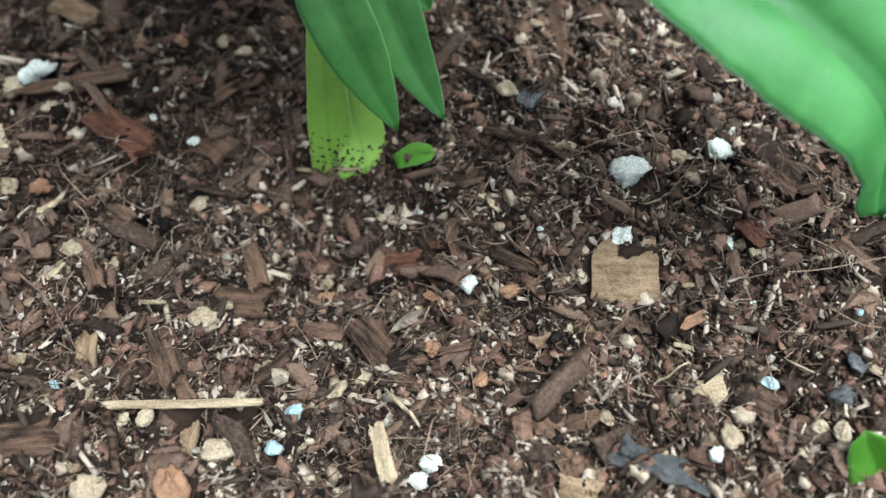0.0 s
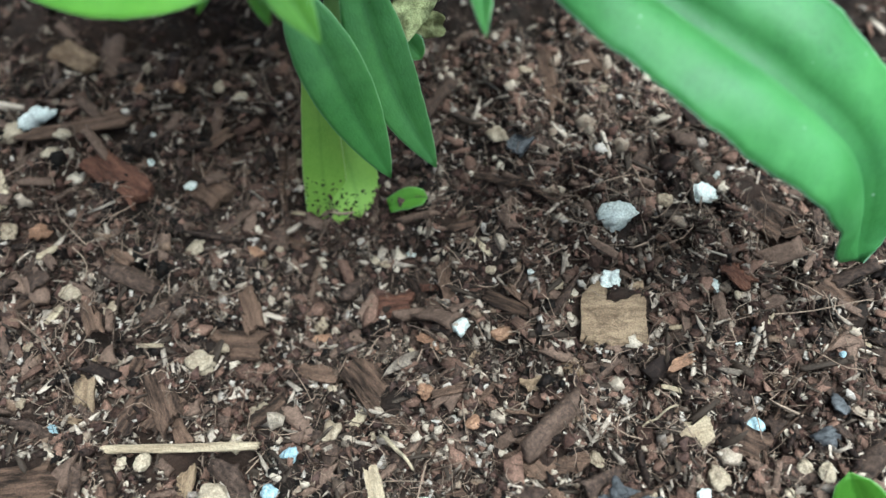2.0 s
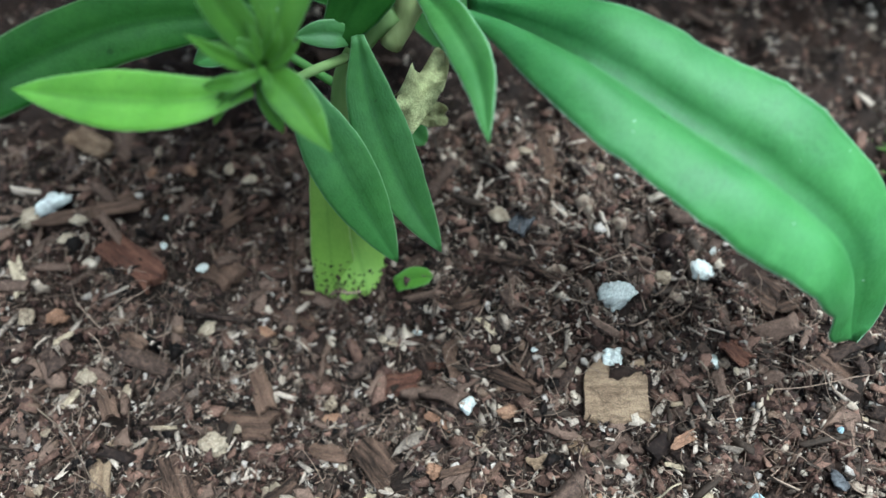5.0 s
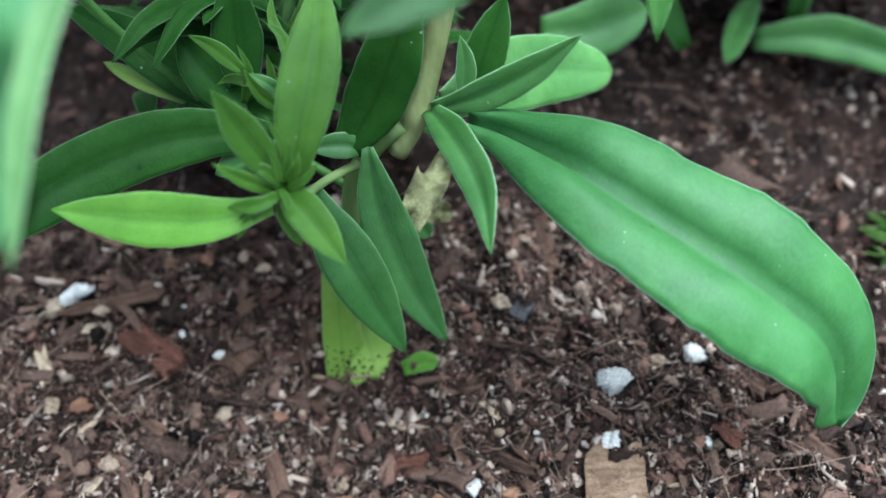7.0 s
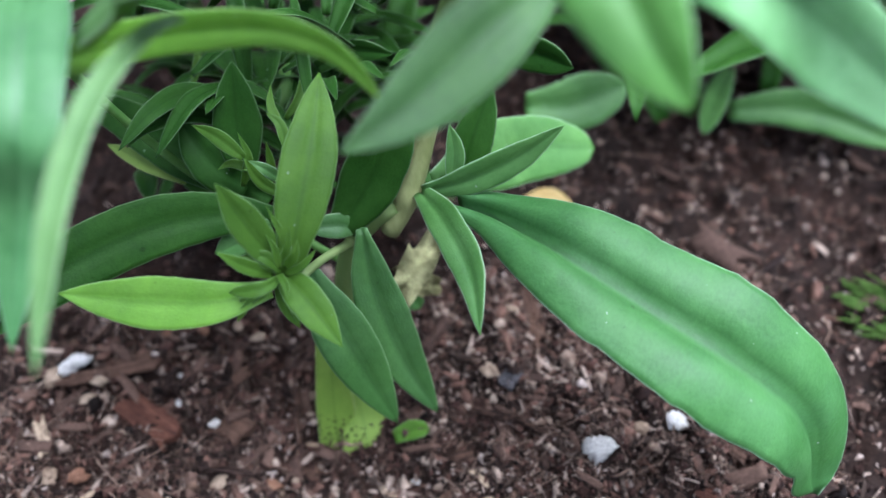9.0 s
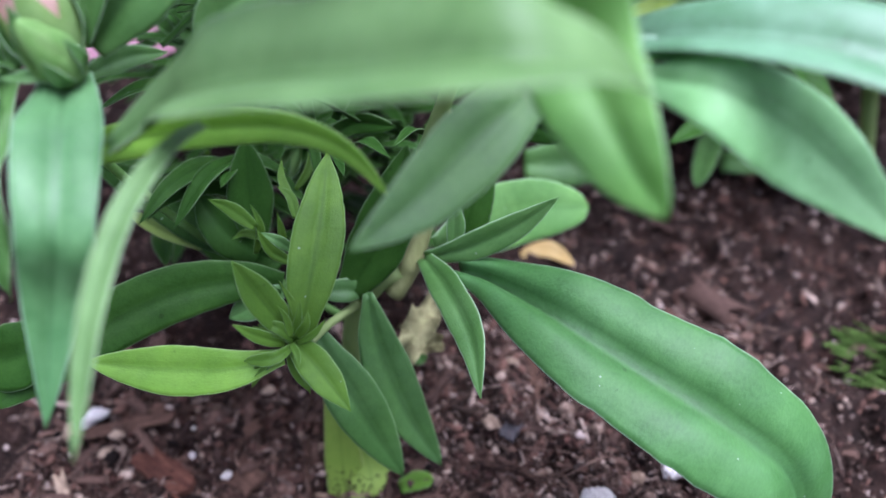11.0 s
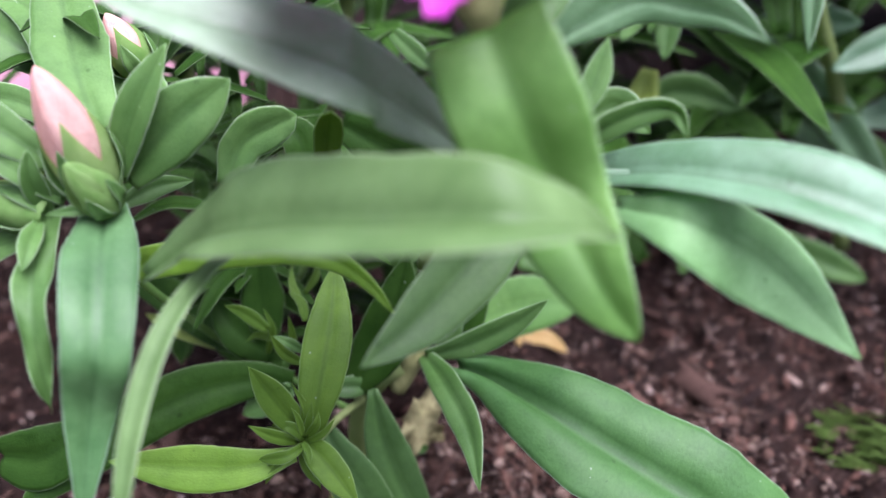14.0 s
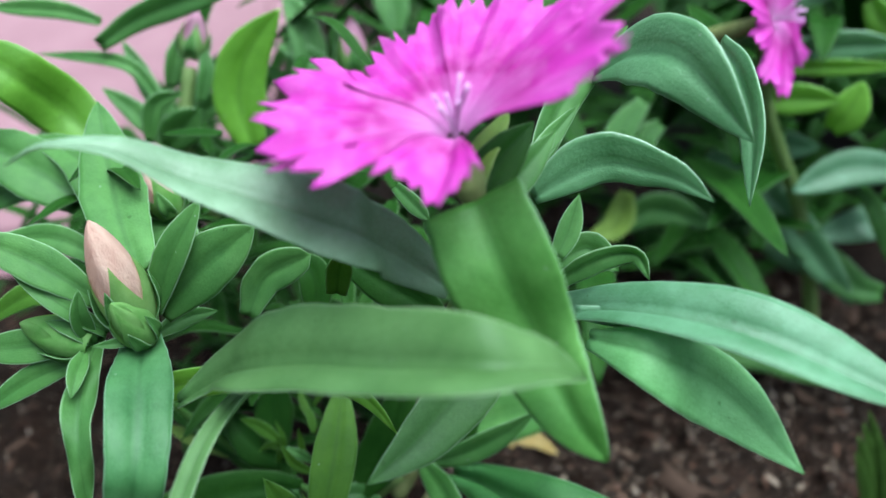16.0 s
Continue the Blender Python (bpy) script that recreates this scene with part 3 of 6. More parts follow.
def bud(parent, base, tip, width, seed, petal=None, show=0.55, lean=(1, 0, 0), label="closed pink flower bud"):
    """A closed bud: rolled petals rising out of a toothed green calyx with small bracts."""
    base, tip = np.asarray(base, float), np.asarray(tip, float)
    axis = tip - base
    length = np.linalg.norm(axis)
    m = frame_of(axis, lean)
    rng = np.random.default_rng(seed)

    def turned(profile, ridge, turn, n=24, sides=40, z0=0.0, z1=1.0, teeth=0):
        v, f = [], []
        for i in range(n):
            s = z0 + (z1 - z0) * i / (n - 1)
            for j in range(sides):
                w = 2 * math.pi * j / sides
                t = s
                if teeth:
                    t = z0 + (s - z0) * (1 - 0.55 * (1 - abs((teeth * w / math.pi) % 2 - 1) ** 1.2))
                r = profile(t) * (1 + ridge * math.sin(5 * w + turn * t))
                v.append(base + m @ np.array([r * math.cos(w), r * math.sin(w), t * length]))
        for i in range(n - 1):
            for j in range(sides):
                f.append((i * sides + j, i * sides + (j + 1) % sides, (i + 1) * sides + (j + 1) % sides, (i + 1) * sides + j))
        return np.array(v) * 0.001, f

    body = lambda s: 0.5 * width * (max(0.0, math.sin(math.pi * min(1, 0.16 + 0.84 * s) ** 0.9)) ** 0.75 + 0.03)
    v, f = turned(lambda s: 0.93 * body(s), 0.06, 5.0)
    head = part("bud", mesh_from("bud", v, f), petal or (BUD if show > 0.4 else CALYX), parent, label)
    v, f = turned(lambda s: 1.0 * body(s) + 0.12, 0.02, 0.0, z0=0.0, z1=1.0 - show * 0.42, teeth=5)
    part("calyx", mesh_from("calyx", v, f), CALYX, head)
    for i in range(4):
        a = i * 1.6 + rng.uniform(-0.2, 0.2)
        d = m @ np.array([math.cos(a), math.sin(a), 0])
        up = m[:, 2]
        r = width * 0.5
        v, f, uv = blade([base + d * r * 0.5, base + d * r * 1.15 + up * length * 0.2, base + d * r * 1.2 + up * length * (0.45 + 0.15 * rng.random())], width * 0.42, d + 0.2 * up,
                         peak=0.35, base=0.8, tip=1.0, fold=12, n=12, across=7, seed=seed + i, thick=0.3)
        part("bract", mesh_from("bract", v, f, uv), LEAF, head)
    return head


def bush(parent, centre, spread, count, length, width, seed, rise=0.5, material=None):
    """Many small crowded leaves about a shoot: centre and spread in mm."""
    rng = np.random.default_rng(seed)
    for _ in range(count):
        a = rng.uniform(0, 6.283)
        start = np.asarray(centre) + rng.normal(0, 1, 3) * spread
        start[2] = max(start[2], float(ground_height(start[0], start[1])) + 4)
        l, up = rng.uniform(*length), rng.normal(rise, 0.35)
        out = np.array([math.cos(a), math.sin(a), 0])
        q = start + l * (0.5 * out + 0.5 * up * np.array([0, 0, 1]))
        e = start + l * (out + up * np.array([0, 0, 0.75]) - rng.uniform(0, 0.3) * np.array([0, 0, 1]))
        e[2] = max(e[2], float(ground_height(e[0], e[1])) + 1.5)
        leaf(parent, [start, q, e], rng.uniform(*width), (-0.3 * out[0], -0.3 * out[1], 1.0), material, peak=0.42, base=0.5, tip=0.9, fold=float(rng.uniform(8, 24)), n=16, across=7)


plant = thing("dianthus_plant", "green dianthus with a magenta flower, buds and broad waxy leaves", "plant", "dianthus plants", at=(-0.004, 0.004, ground_at(-4, 4)))
stalk(plant, [(-3.5, 2.4, -6.0), (-2.9, 7.4, 8.0), (-1.2, 10.1, 25.0), (2.6, 9.9, 32.9), (6.6, 9.7, 36.8)], [2.07, 1.91, 1.59, 1.35, 1.35])
stalk(plant, [(5.5, 9.2, 32.3), (8.1, 10.2, 37.3), (11.7, 12.6, 48.9), (14.1, 13.5, 59.1)], [1.39, 1.67, 1.39, 1.25], material=BROWN_STEM, bulge=((0.22, 0.3),))
stalk(plant, [(11.0, 6.0, 59.3), (15.1, 5.8, 70.0), (19.0, 1.8, 84.0), (19.3, -3.6, 94.6)], [0.86, 0.86, 0.8, 0.74], bulge=((0.95, 0.3),))
stalk(plant, [(-0.9, 12.1, 22.7), (-11.2, 15.3, 29.6), (-20.8, 16.7, 38.7), (-27.3, 13.1, 55.6), (-24.3, 1.4, 73.4)], [0.56, 0.56, 0.56, 0.63, 0.77], material=CALYX)
leaf(plant, [(14.4, 7.0, 38.9), (18.9, 4.0, 39.4), (26.1, -4.0, 41.0), (35.4, -10.4, 37.7), (44.1, -15.6, 34.0), (52.9, -19.3, 26.2), (57.1, -21.5, 11.5)], 16.8, (0.17, -0.52, 0.84), BROAD, label='largest leaf, broad and blunt, arching to the soil', wave=0.55, groove=0.075, bulge=0.06, nicks=((1, 0.87, 0.22, 0.04), (-1, 0.62, 0.05, 0.05)), n=44, across=17, peak=0.48, base=0.24, tip=0.52, fold=(3, 9), lean=0.02, twist=-3)
leaf(plant, [(10.0, 9.2, 39.1), (12.6, 2.2, 40.9), (15.1, -5.7, 40.6), (15.6, -13.4, 39.0)], 4.5, (-0.40, -0.10, 0.91), peak=0.4, base=0.5, tip=0.9)
leaf(plant, [(10.4, 9.2, 39.1), (16.0, 7.8, 42.0), (22.1, 7.5, 45.7), (27.2, 7.5, 49.9)], 4.2, (-0.30, -0.90, 0.32), peak=0.45, base=0.45, tip=0.95)
leaf(plant, [(11.8, 13.3, 36.0), (18.4, 19.9, 34.0), (27.2, 26.1, 30.3), (36.9, 30.1, 26.0)], 10.2, (0.60, -0.52, 0.61), peak=0.5, base=0.4, tip=0.5, fold=6)
leaf(plant, [(-4.8, 1.8, 34.9), (-2.7, -1.0, 29.8), (1.0, -4.2, 20.2), (4.6, -7.0, 11.0)], 7.3, (0.24, -0.88, 0.42), MID, peak=0.4, base=0.3, tip=0.85, fold=12)
leaf(plant, [(2.3, 5.5, 37.0), (3.2, 1.8, 29.7), (6.0, -2.5, 20.4), (10.2, -6.2, 11.7)], 6.8, (0.12, -0.89, 0.45), MID, peak=0.4, base=0.2, tip=0.85, fold=12)
leaf(plant, [(-4.3, 7.4, 18.7), (-4.9, 3.9, 11.8), (-5.4, 0.5, 3.8), (-5.5, -2.5, -3.6), (-5.7, -4.9, -9.3)], 6.6, (0.02, -0.90, 0.43), OLD, label='yellow-green old leaf sheath, dirty at the soil', peak=0.9, base=0.62, tip=0.12, fold=(-26, -20), lean=-0.05, thick=1.2, n=30)
leaf(plant, [(-2.7, 7.7, 12.9), (-2.6, 4.3, 7.2), (-1.5, 0.5, 1.3), (-0.6, -3.2, -2.8), (-0.5, -5.9, -8.9)], 8.4, (0.25, -0.86, 0.43), OLD, peak=0.9, base=0.6, tip=0.12, fold=(-16, -24), lean=0.0, thick=1.2, n=30)
leaf(plant, [(3.3, -2.5, -0.8), (6.0, -2.1, 0.2), (8.7, -2.6, 1.0)], 3.0, (0.0, -0.45, 0.9), YOUNG, peak=0.5, base=0.7, tip=0.4, n=12)
leaf(plant, [(5.2, 7.5, 21.3), (7.5, 7.5, 24.1), (9.3, 11.1, 24.6), (11.8, 14.1, 24.7)], 5.0, (0.26, -0.63, 0.73), DRY, label='pale crumpled dying leaf', peak=0.5, base=0.6, tip=0.5, wave=2.4, twist=50, fold=30, n=30, across=15)
leaf(plant, [(5.9, 11.7, 22.4), (8.2, 9.1, 21.5), (11.6, 9.9, 19.6)], 4.3, (0.34, -0.33, 0.88), DRY, peak=0.5, base=0.6, tip=0.6, wave=1.2, twist=-60, fold=25, n=24, across=13)
leaf(plant, [(5.0, 12.4, 16.3), (6.8, 11.7, 15.7), (8.6, 10.8, 13.5)], 3.5, (0.19, -0.72, 0.67), LEAF, peak=0.5, base=0.6, tip=0.6, n=14)
leaf(plant, [(-4.5, -7.1, 44.4), (-2.9, -3.8, 49.4), (-1.2, 3.1, 53.6), (-0.3, 11.0, 56.8)], 6.0, (0.19, -0.58, 0.79), YOUNG, label='young upright leaf of a side shoot', peak=0.45, base=0.45, tip=0.95, fold=14)
leaf(plant, [(-5.2, -7.0, 44.5), (-7.9, -5.7, 49.7), (-10.4, -4.2, 55.0)], 4.1, (0.53, -0.72, 0.45), YOUNG, peak=0.45, base=0.5, tip=1.0)
leaf(plant, [(-5.4, -7.2, 44.3), (-2.5, -10.7, 43.2), (0.8, -14.2, 39.5)], 4.0, (0.07, -0.53, 0.85), YOUNG, peak=0.42, base=0.55, tip=1.0)
leaf(plant, [(-6.7, -8.2, 42.7), (-12.8, -9.3, 42.4), (-20.9, -8.5, 42.3), (-30.0, -7.0, 42.9)], 5.7, (-0.03, -0.63, 0.78), FRESH, label='long pale green leaf of a side shoot', peak=0.5, base=0.35, tip=0.95, fold=14)
leaf(plant, [(-6.1, -7.4, 42.8), (-5.4, -8.6, 40.3), (-4.5, -9.9, 37.9)], 1.9, (0.29, -0.81, 0.51), YOUNG, peak=0.4, base=0.5, tip=1.0, n=12)
leaf(plant, [(-6.2, -7.5, 44.1), (-8.8, -8.5, 47.2), (-11.0, -8.7, 49.7)], 1.7, (0.64, -0.66, 0.40), YOUNG, peak=0.4, base=0.5, tip=1.0, n=12)
leaf(plant, [(-6.7, -7.7, 43.2), (-9.1, -9.2, 42.5), (-10.7, -10.4, 40.1)], 1.6, (0.03, -0.78, 0.63), YOUNG, peak=0.4, base=0.5, tip=1.0, n=12)
leaf(plant, [(-4.8, -7.6, 45.3), (-3.4, -7.6, 47.4), (-3.0, -6.8, 48.7)], 1.2, (-0.11, -0.95, 0.28), YOUNG, peak=0.4, base=0.6, tip=1.0, n=12)
leaf(plant, [(-5.2, -7.5, 44.7), (-6.6, -7.3, 46.9), (-8.9, -6.9, 47.2)], 1.5, (0.33, -0.68, 0.65), YOUNG, peak=0.4, base=0.6, tip=1.0, n=12)
leaf(plant, [(-5.1, -8.3, 44.7), (-7.2, -10.4, 45.4), (-10.7, -9.9, 44.6)], 1.6, (0.16, -0.64, 0.75), YOUNG, peak=0.6, base=0.5, tip=0.8, n=12)
leaf(plant, [(-5.8, -7.2, 44.3), (-6.7, -7.6, 46.0), (-9.4, -7.3, 47.5)], 0.9, (0.49, -0.69, 0.54), YOUNG, peak=0.35, base=0.5, tip=1.1, n=14, across=7)
leaf(plant, [(-5.4, -7.4, 44.8), (-4.3, -6.7, 47.4), (-3.8, -5.4, 49.3)], 1.0, (0.05, -0.92, 0.39), YOUNG, peak=0.35, base=0.5, tip=1.1, n=14, across=7)
leaf(plant, [(-4.9, -7.8, 44.5), (-2.8, -7.8, 45.8), (-1.2, -6.9, 47.3)], 0.9, (-0.21, -0.82, 0.53), YOUNG, peak=0.35, base=0.5, tip=1.1, n=14, across=7)
leaf(plant, [(-6.0, -7.7, 43.9), (-7.9, -9.5, 43.6), (-9.9, -10.6, 42.5)], 0.9, (0.21, -0.62, 0.75), YOUNG, peak=0.35, base=0.5, tip=1.1, n=14, across=7)
leaf(plant, [(-5.3, -8.0, 43.6), (-4.2, -10.5, 42.1), (-3.8, -11.9, 40.1)], 1.1, (0.17, -0.62, 0.77), YOUNG, peak=0.35, base=0.5, tip=1.1, n=14, across=7)
leaf(plant, [(-6.1, -7.3, 44.2), (-7.6, -7.1, 46.4), (-10.9, -7.7, 46.5)], 0.9, (0.37, -0.65, 0.66), YOUNG, peak=0.35, base=0.5, tip=1.1, n=14, across=7)
leaf(plant, [(-4.5, -6.7, 44.7), (-4.7, -5.5, 47.9), (-6.0, -4.0, 51.2)], 1.0, (0.27, -0.86, 0.43), YOUNG, peak=0.35, base=0.5, tip=1.1, n=14, across=7)
leaf(plant, [(-5.4, -8.4, 45.3), (-4.6, -9.9, 45.2), (-4.4, -11.4, 44.6)], 0.9, (0.04, -0.20, 0.98), YOUNG, peak=0.35, base=0.5, tip=1.1, n=14, across=7)
leaf(plant, [(-5.4, -7.6, 45.3), (-5.6, -6.7, 47.5), (-6.3, -5.9, 48.9)], 0.9, (0.27, -0.84, 0.48), YOUNG, peak=0.35, base=0.5, tip=1.1, n=14, across=7)
leaf(plant, [(-12.3, 10.9, 40.4), (-11.0, 12.0, 44.1), (-11.9, 13.6, 46.9)], 1.3, (0.37, -0.87, 0.34), YOUNG, peak=0.35, base=0.5, tip=1.1, n=14, across=7)
leaf(plant, [(-9.1, 8.8, 41.2), (-8.1, 10.1, 43.7), (-8.1, 11.1, 47.3)], 1.3, (0.31, -0.91, 0.29), YOUNG, peak=0.35, base=0.5, tip=1.1, n=14, across=7)
leaf(plant, [(-6.4, 13.6, 46.9), (-7.6, 15.7, 48.8), (-7.7, 18.6, 50.0)], 1.2, (0.27, -0.46, 0.85), YOUNG, peak=0.35, base=0.5, tip=1.1, n=14, across=7)
leaf(plant, [(-10.6, 11.7, 42.4), (-13.1, 11.6, 43.7), (-14.6, 10.4, 43.9)], 1.3, (0.44, -0.56, 0.70), YOUNG, peak=0.35, base=0.5, tip=1.1, n=14, across=7)
leaf(plant, [(-6.4, 17.0, 45.9), (-4.5, 19.0, 47.7), (-4.1, 22.4, 49.5)], 1.2, (0.40, -0.62, 0.67), YOUNG, peak=0.35, base=0.5, tip=1.1, n=14, across=7)
leaf(plant, [(-21.0, 29.9, 42.6), (-20.0, 32.2, 44.7), (-20.2, 34.5, 46.8)], 1.3, (0.44, -0.64, 0.63), YOUNG, peak=0.35, base=0.5, tip=1.1, n=14, across=7)
leaf(plant, [(-10.6, 34.4, 41.4), (-10.7, 38.1, 44.7), (-9.1, 41.6, 47.9)], 1.4, (0.38, -0.66, 0.65), YOUNG, peak=0.35, base=0.5, tip=1.1, n=14, across=7)
stalk(plant, [(0.2, 8.3, 31.5), (-2.8, 2.9, 34.6), (-5.0, -3.4, 38.4), (-5.6, -6.4, 43.0)], [0.61, 0.55, 0.48, 0.41])
leaf(plant, [(-9.1, 7.5, 37.3), (-14.4, 7.7, 38.8), (-22.0, 5.0, 40.3), (-29.2, 0.8, 40.5), (-35.9, -4.4, 39.8), (-42.2, -9.3, 37.9)], 7.8, (0.34, -0.65, 0.67), DEEP_SHADE, label='long dark green leaf lying outwards', peak=0.5, base=0.5, tip=0.7, fold=6)
leaf(plant, [(-12.6, 14.0, 40.5), (-12.6, 17.8, 46.6), (-12.3, 21.0, 52.2)], 6.2, (0.22, -0.84, 0.50), DEEP_SHADE, peak=0.4, base=0.6, tip=0.95, fold=14)
leaf(plant, [(-12.3, 13.1, 38.3), (-16.0, 14.0, 41.8), (-19.8, 17.4, 46.2)], 6.3, (0.25, -0.73, 0.64), DEEP_SHADE, peak=0.4, base=0.6, tip=0.9)
leaf(plant, [(-13.7, 21.9, 46.2), (-18.4, 19.2, 49.1), (-21.8, 14.4, 50.1), (-25.1, 9.6, 48.5)], 2.9, (0.49, -0.30, 0.82), DEEP_SHADE, peak=0.4, base=0.6, tip=0.9)
leaf(plant, [(-13.2, 18.9, 43.5), (-18.2, 17.9, 46.6), (-22.9, 14.7, 47.7), (-24.8, 11.4, 47.4)], 2.3, (0.51, -0.38, 0.77), DEEP_SHADE, peak=0.4, base=0.6, tip=0.9)
leaf(plant, [(-9.8, 13.3, 35.8), (-20.5, 19.0, 38.1), (-28.5, 23.4, 42.0), (-37.0, 27.7, 44.5)], 6.2, (-0.07, -0.60, 0.79), DEEP_SHADE, peak=0.5, base=0.5, tip=0.8)
leaf(plant, [(-21.4, 17.1, 36.4), (-26.9, 19.8, 37.5), (-32.5, 22.8, 38.8)], 2.4, (-0.12, -0.57, 0.81), OLD, peak=0.5, base=0.6, tip=0.8, n=12)
leaf(plant, [(-11.4, 11.3, 44.8), (-14.2, 11.9, 48.0), (-16.3, 11.4, 50.2)], 2.1, (0.55, -0.67, 0.50), YOUNG, peak=0.4, base=0.5, tip=1.0, n=14)
leaf(plant, [(-6.5, 6.2, 43.0), (-8.7, 6.1, 45.5), (-10.0, 6.7, 48.7)], 1.7, (0.57, -0.72, 0.40), YOUNG, peak=0.4, base=0.5, tip=1.0, n=14)
leaf(plant, [(-6.4, 7.5, 44.1), (-8.0, 7.1, 46.4), (-9.9, 7.9, 47.2)], 1.5, (0.45, -0.65, 0.61), peak=0.4, base=0.5, tip=1.0, n=14)
leaf(plant, [(-5.8, 10.5, 46.8), (-6.3, 12.5, 48.6), (-7.9, 13.6, 49.6)], 1.4, (0.23, -0.56, 0.80), YOUNG, peak=0.4, base=0.5, tip=1.0, n=14)
leaf(plant, [(-0.5, 7.7, 34.9), (3.4, 9.4, 40.5), (6.8, 11.3, 47.7), (9.1, 14.2, 54.4)], 7.8, (-0.11, -0.93, 0.36), DEEP_SHADE, peak=0.4, base=0.5, tip=0.9, fold=10)
leaf(plant, [(2.0, 8.0, 33.9), (-0.7, 7.3, 35.9), (-4.9, 6.5, 36.5)], 3.3, (0.39, -0.66, 0.64), MID, peak=0.5, base=0.2, tip=0.9, n=14)
leaf(plant, [(-9.1, 7.0, 36.9), (-12.8, 5.9, 35.9), (-16.4, 4.8, 34.8)], 4.3, (-0.10, -0.49, 0.86), peak=0.5, base=0.5, tip=0.9, n=14)
leaf(plant, [(15.1, 11.6, 37.3), (16.9, 14.4, 42.5), (19.7, 17.9, 48.4)], 5.6, (0.06, -0.88, 0.47), DEEP_SHADE, peak=0.4, base=0.6, tip=0.9)
leaf(plant, [(14.0, 9.3, 40.6), (14.5, 10.4, 44.3), (14.0, 11.4, 47.9)], 2.5, (0.14, -0.95, 0.28), peak=0.4, base=0.6, tip=1.0, n=14)
leaf(plant, [(21.3, 27.2, 46.0), (25.6, 25.7, 47.4), (30.7, 22.2, 47.0)], 5.1, (-0.47, -0.84, 0.26), DEEP_SHADE, peak=0.5, base=0.6, tip=0.8)
leaf(plant, [(-2.8, 25.7, 47.1), (1.8, 27.1, 48.4), (7.5, 24.8, 49.1)], 3.1, (-0.15, -0.91, 0.38), DEEP_SHADE, peak=0.5, base=0.6, tip=0.9)
leaf(plant, [(22.7, -5.2, 76.6), (16.4, -10.8, 74.9), (10.6, -16.4, 73.2), (5.0, -21.0, 72.5)], 6.8, (0.31, -0.62, 0.72), DUSKY, peak=0.43, base=0.45, tip=0.94, fold=(15, 13), lean=-0.01, twist=2)
leaf(plant, [(-23.0, 1.6, 66.9), (-15.7, -0.2, 69.4), (-8.7, -2.4, 71.5), (-2.3, -4.3, 72.6), (2.5, -6.2, 72.2), (5.7, -8.9, 71.2), (8.0, -11.4, 69.0)], 4.0, (-0.37, -0.82, 0.43), FRESH, peak=0.2, base=0.9, tip=0.7, fold=14)
leaf(plant, [(-6.8, -10.2, 77.7), (-8.6, -13.6, 78.5), (-11.3, -19.9, 77.7), (-13.7, -26.7, 73.6), (-15.5, -34.7, 66.8)], 2.4, (-0.06, -0.39, 0.92), DULL, peak=0.5, base=0.5, tip=0.8, fold=22)
leaf(plant, [(-15.0, -10.5, 76.1), (-9.8, -11.0, 79.8), (-5.7, -14.2, 83.8), (0.4, -17.3, 86.7), (7.6, -22.2, 89.9), (16.1, -27.5, 93.6), (22.0, -26.5, 91.9), (26.0, -24.8, 88.5)], 10.2, (-0.25, -0.27, 0.93), DULL, label='long leaf held level, folded along its midrib', n=36, across=15, peak=0.41, base=0.20, tip=0.65, fold=(28, 35), lean=-0.15, twist=-1)
leaf(plant, [(18.2, -10.4, 98.8), (19.9, -15.0, 94.8), (22.9, -18.0, 87.3), (25.4, -23.4, 82.5), (28.2, -25.7, 78.3)], 10.9, (-0.22, -0.85, 0.48), LIGHT, label='broad leaf hanging below the flower', n=34, across=15, peak=0.15, base=0.93, tip=0.71, fold=(20, 14), groove=0.008, lean=0.08, twist=-4)
leaf(plant, [(15.2, -7.6, 86.4), (9.1, -7.3, 92.0), (5.7, -9.6, 96.4), (-2.9, -7.9, 99.7), (-9.4, -6.3, 101.7), (-14.9, -6.6, 105.4), (-21.2, -6.5, 106.3), (-24.9, -6.8, 104.8)], 8.5, (0.17, -0.47, 0.87), HALF_SHADED, label='long dark leaf arching outwards', peak=0.27, base=0.36, tip=1.3, fold=(16, 11), lean=0.03, twist=-47, n=36, across=15)
leaf(plant, [(28.3, -1.7, 76.9), (34.6, -8.5, 81.8), (41.8, -14.1, 83.7), (47.2, -18.0, 83.5), (53.0, -21.3, 81.7), (58.9, -24.9, 80.0)], 8.0, (-0.30, -0.18, 0.94), SKYLIT, label='pale glossy leaf arching outwards', peak=0.57, base=0.51, tip=0.70, fold=(24, 37), lean=-0.07, twist=3)
leaf(plant, [(30.2, -8.5, 78.4), (35.6, -13.7, 80.2), (43.7, -15.0, 74.9), (49.8, -22.9, 70.0)], 8.1, (-0.26, -0.48, 0.84), BRIGHTENED, peak=0.48, base=0.29, tip=1.02, fold=(13, -8), lean=0.19, twist=3)
leaf(plant, [(29.3, -5.3, 79.5), (33.7, -6.9, 79.5), (37.7, -11.4, 82.1), (41.9, -15.5, 83.2)], 2.3, (-0.32, -0.54, 0.78), SKYLIT, peak=0.29, base=0.71, tip=0.91, fold=(16, 24), lean=0.04, twist=8)
leaf(plant, [(25.8, 2.9, 89.9), (33.1, 3.3, 93.3), (38.3, 1.2, 93.1), (41.0, -0.8, 92.9), (44.1, -3.6, 91.6)], 6.0, (-0.36, -0.93, 0.09), SKY_SHEEN, peak=0.35, base=0.37, tip=0.99, fold=(-6, 18), lean=-0.26, twist=-2)

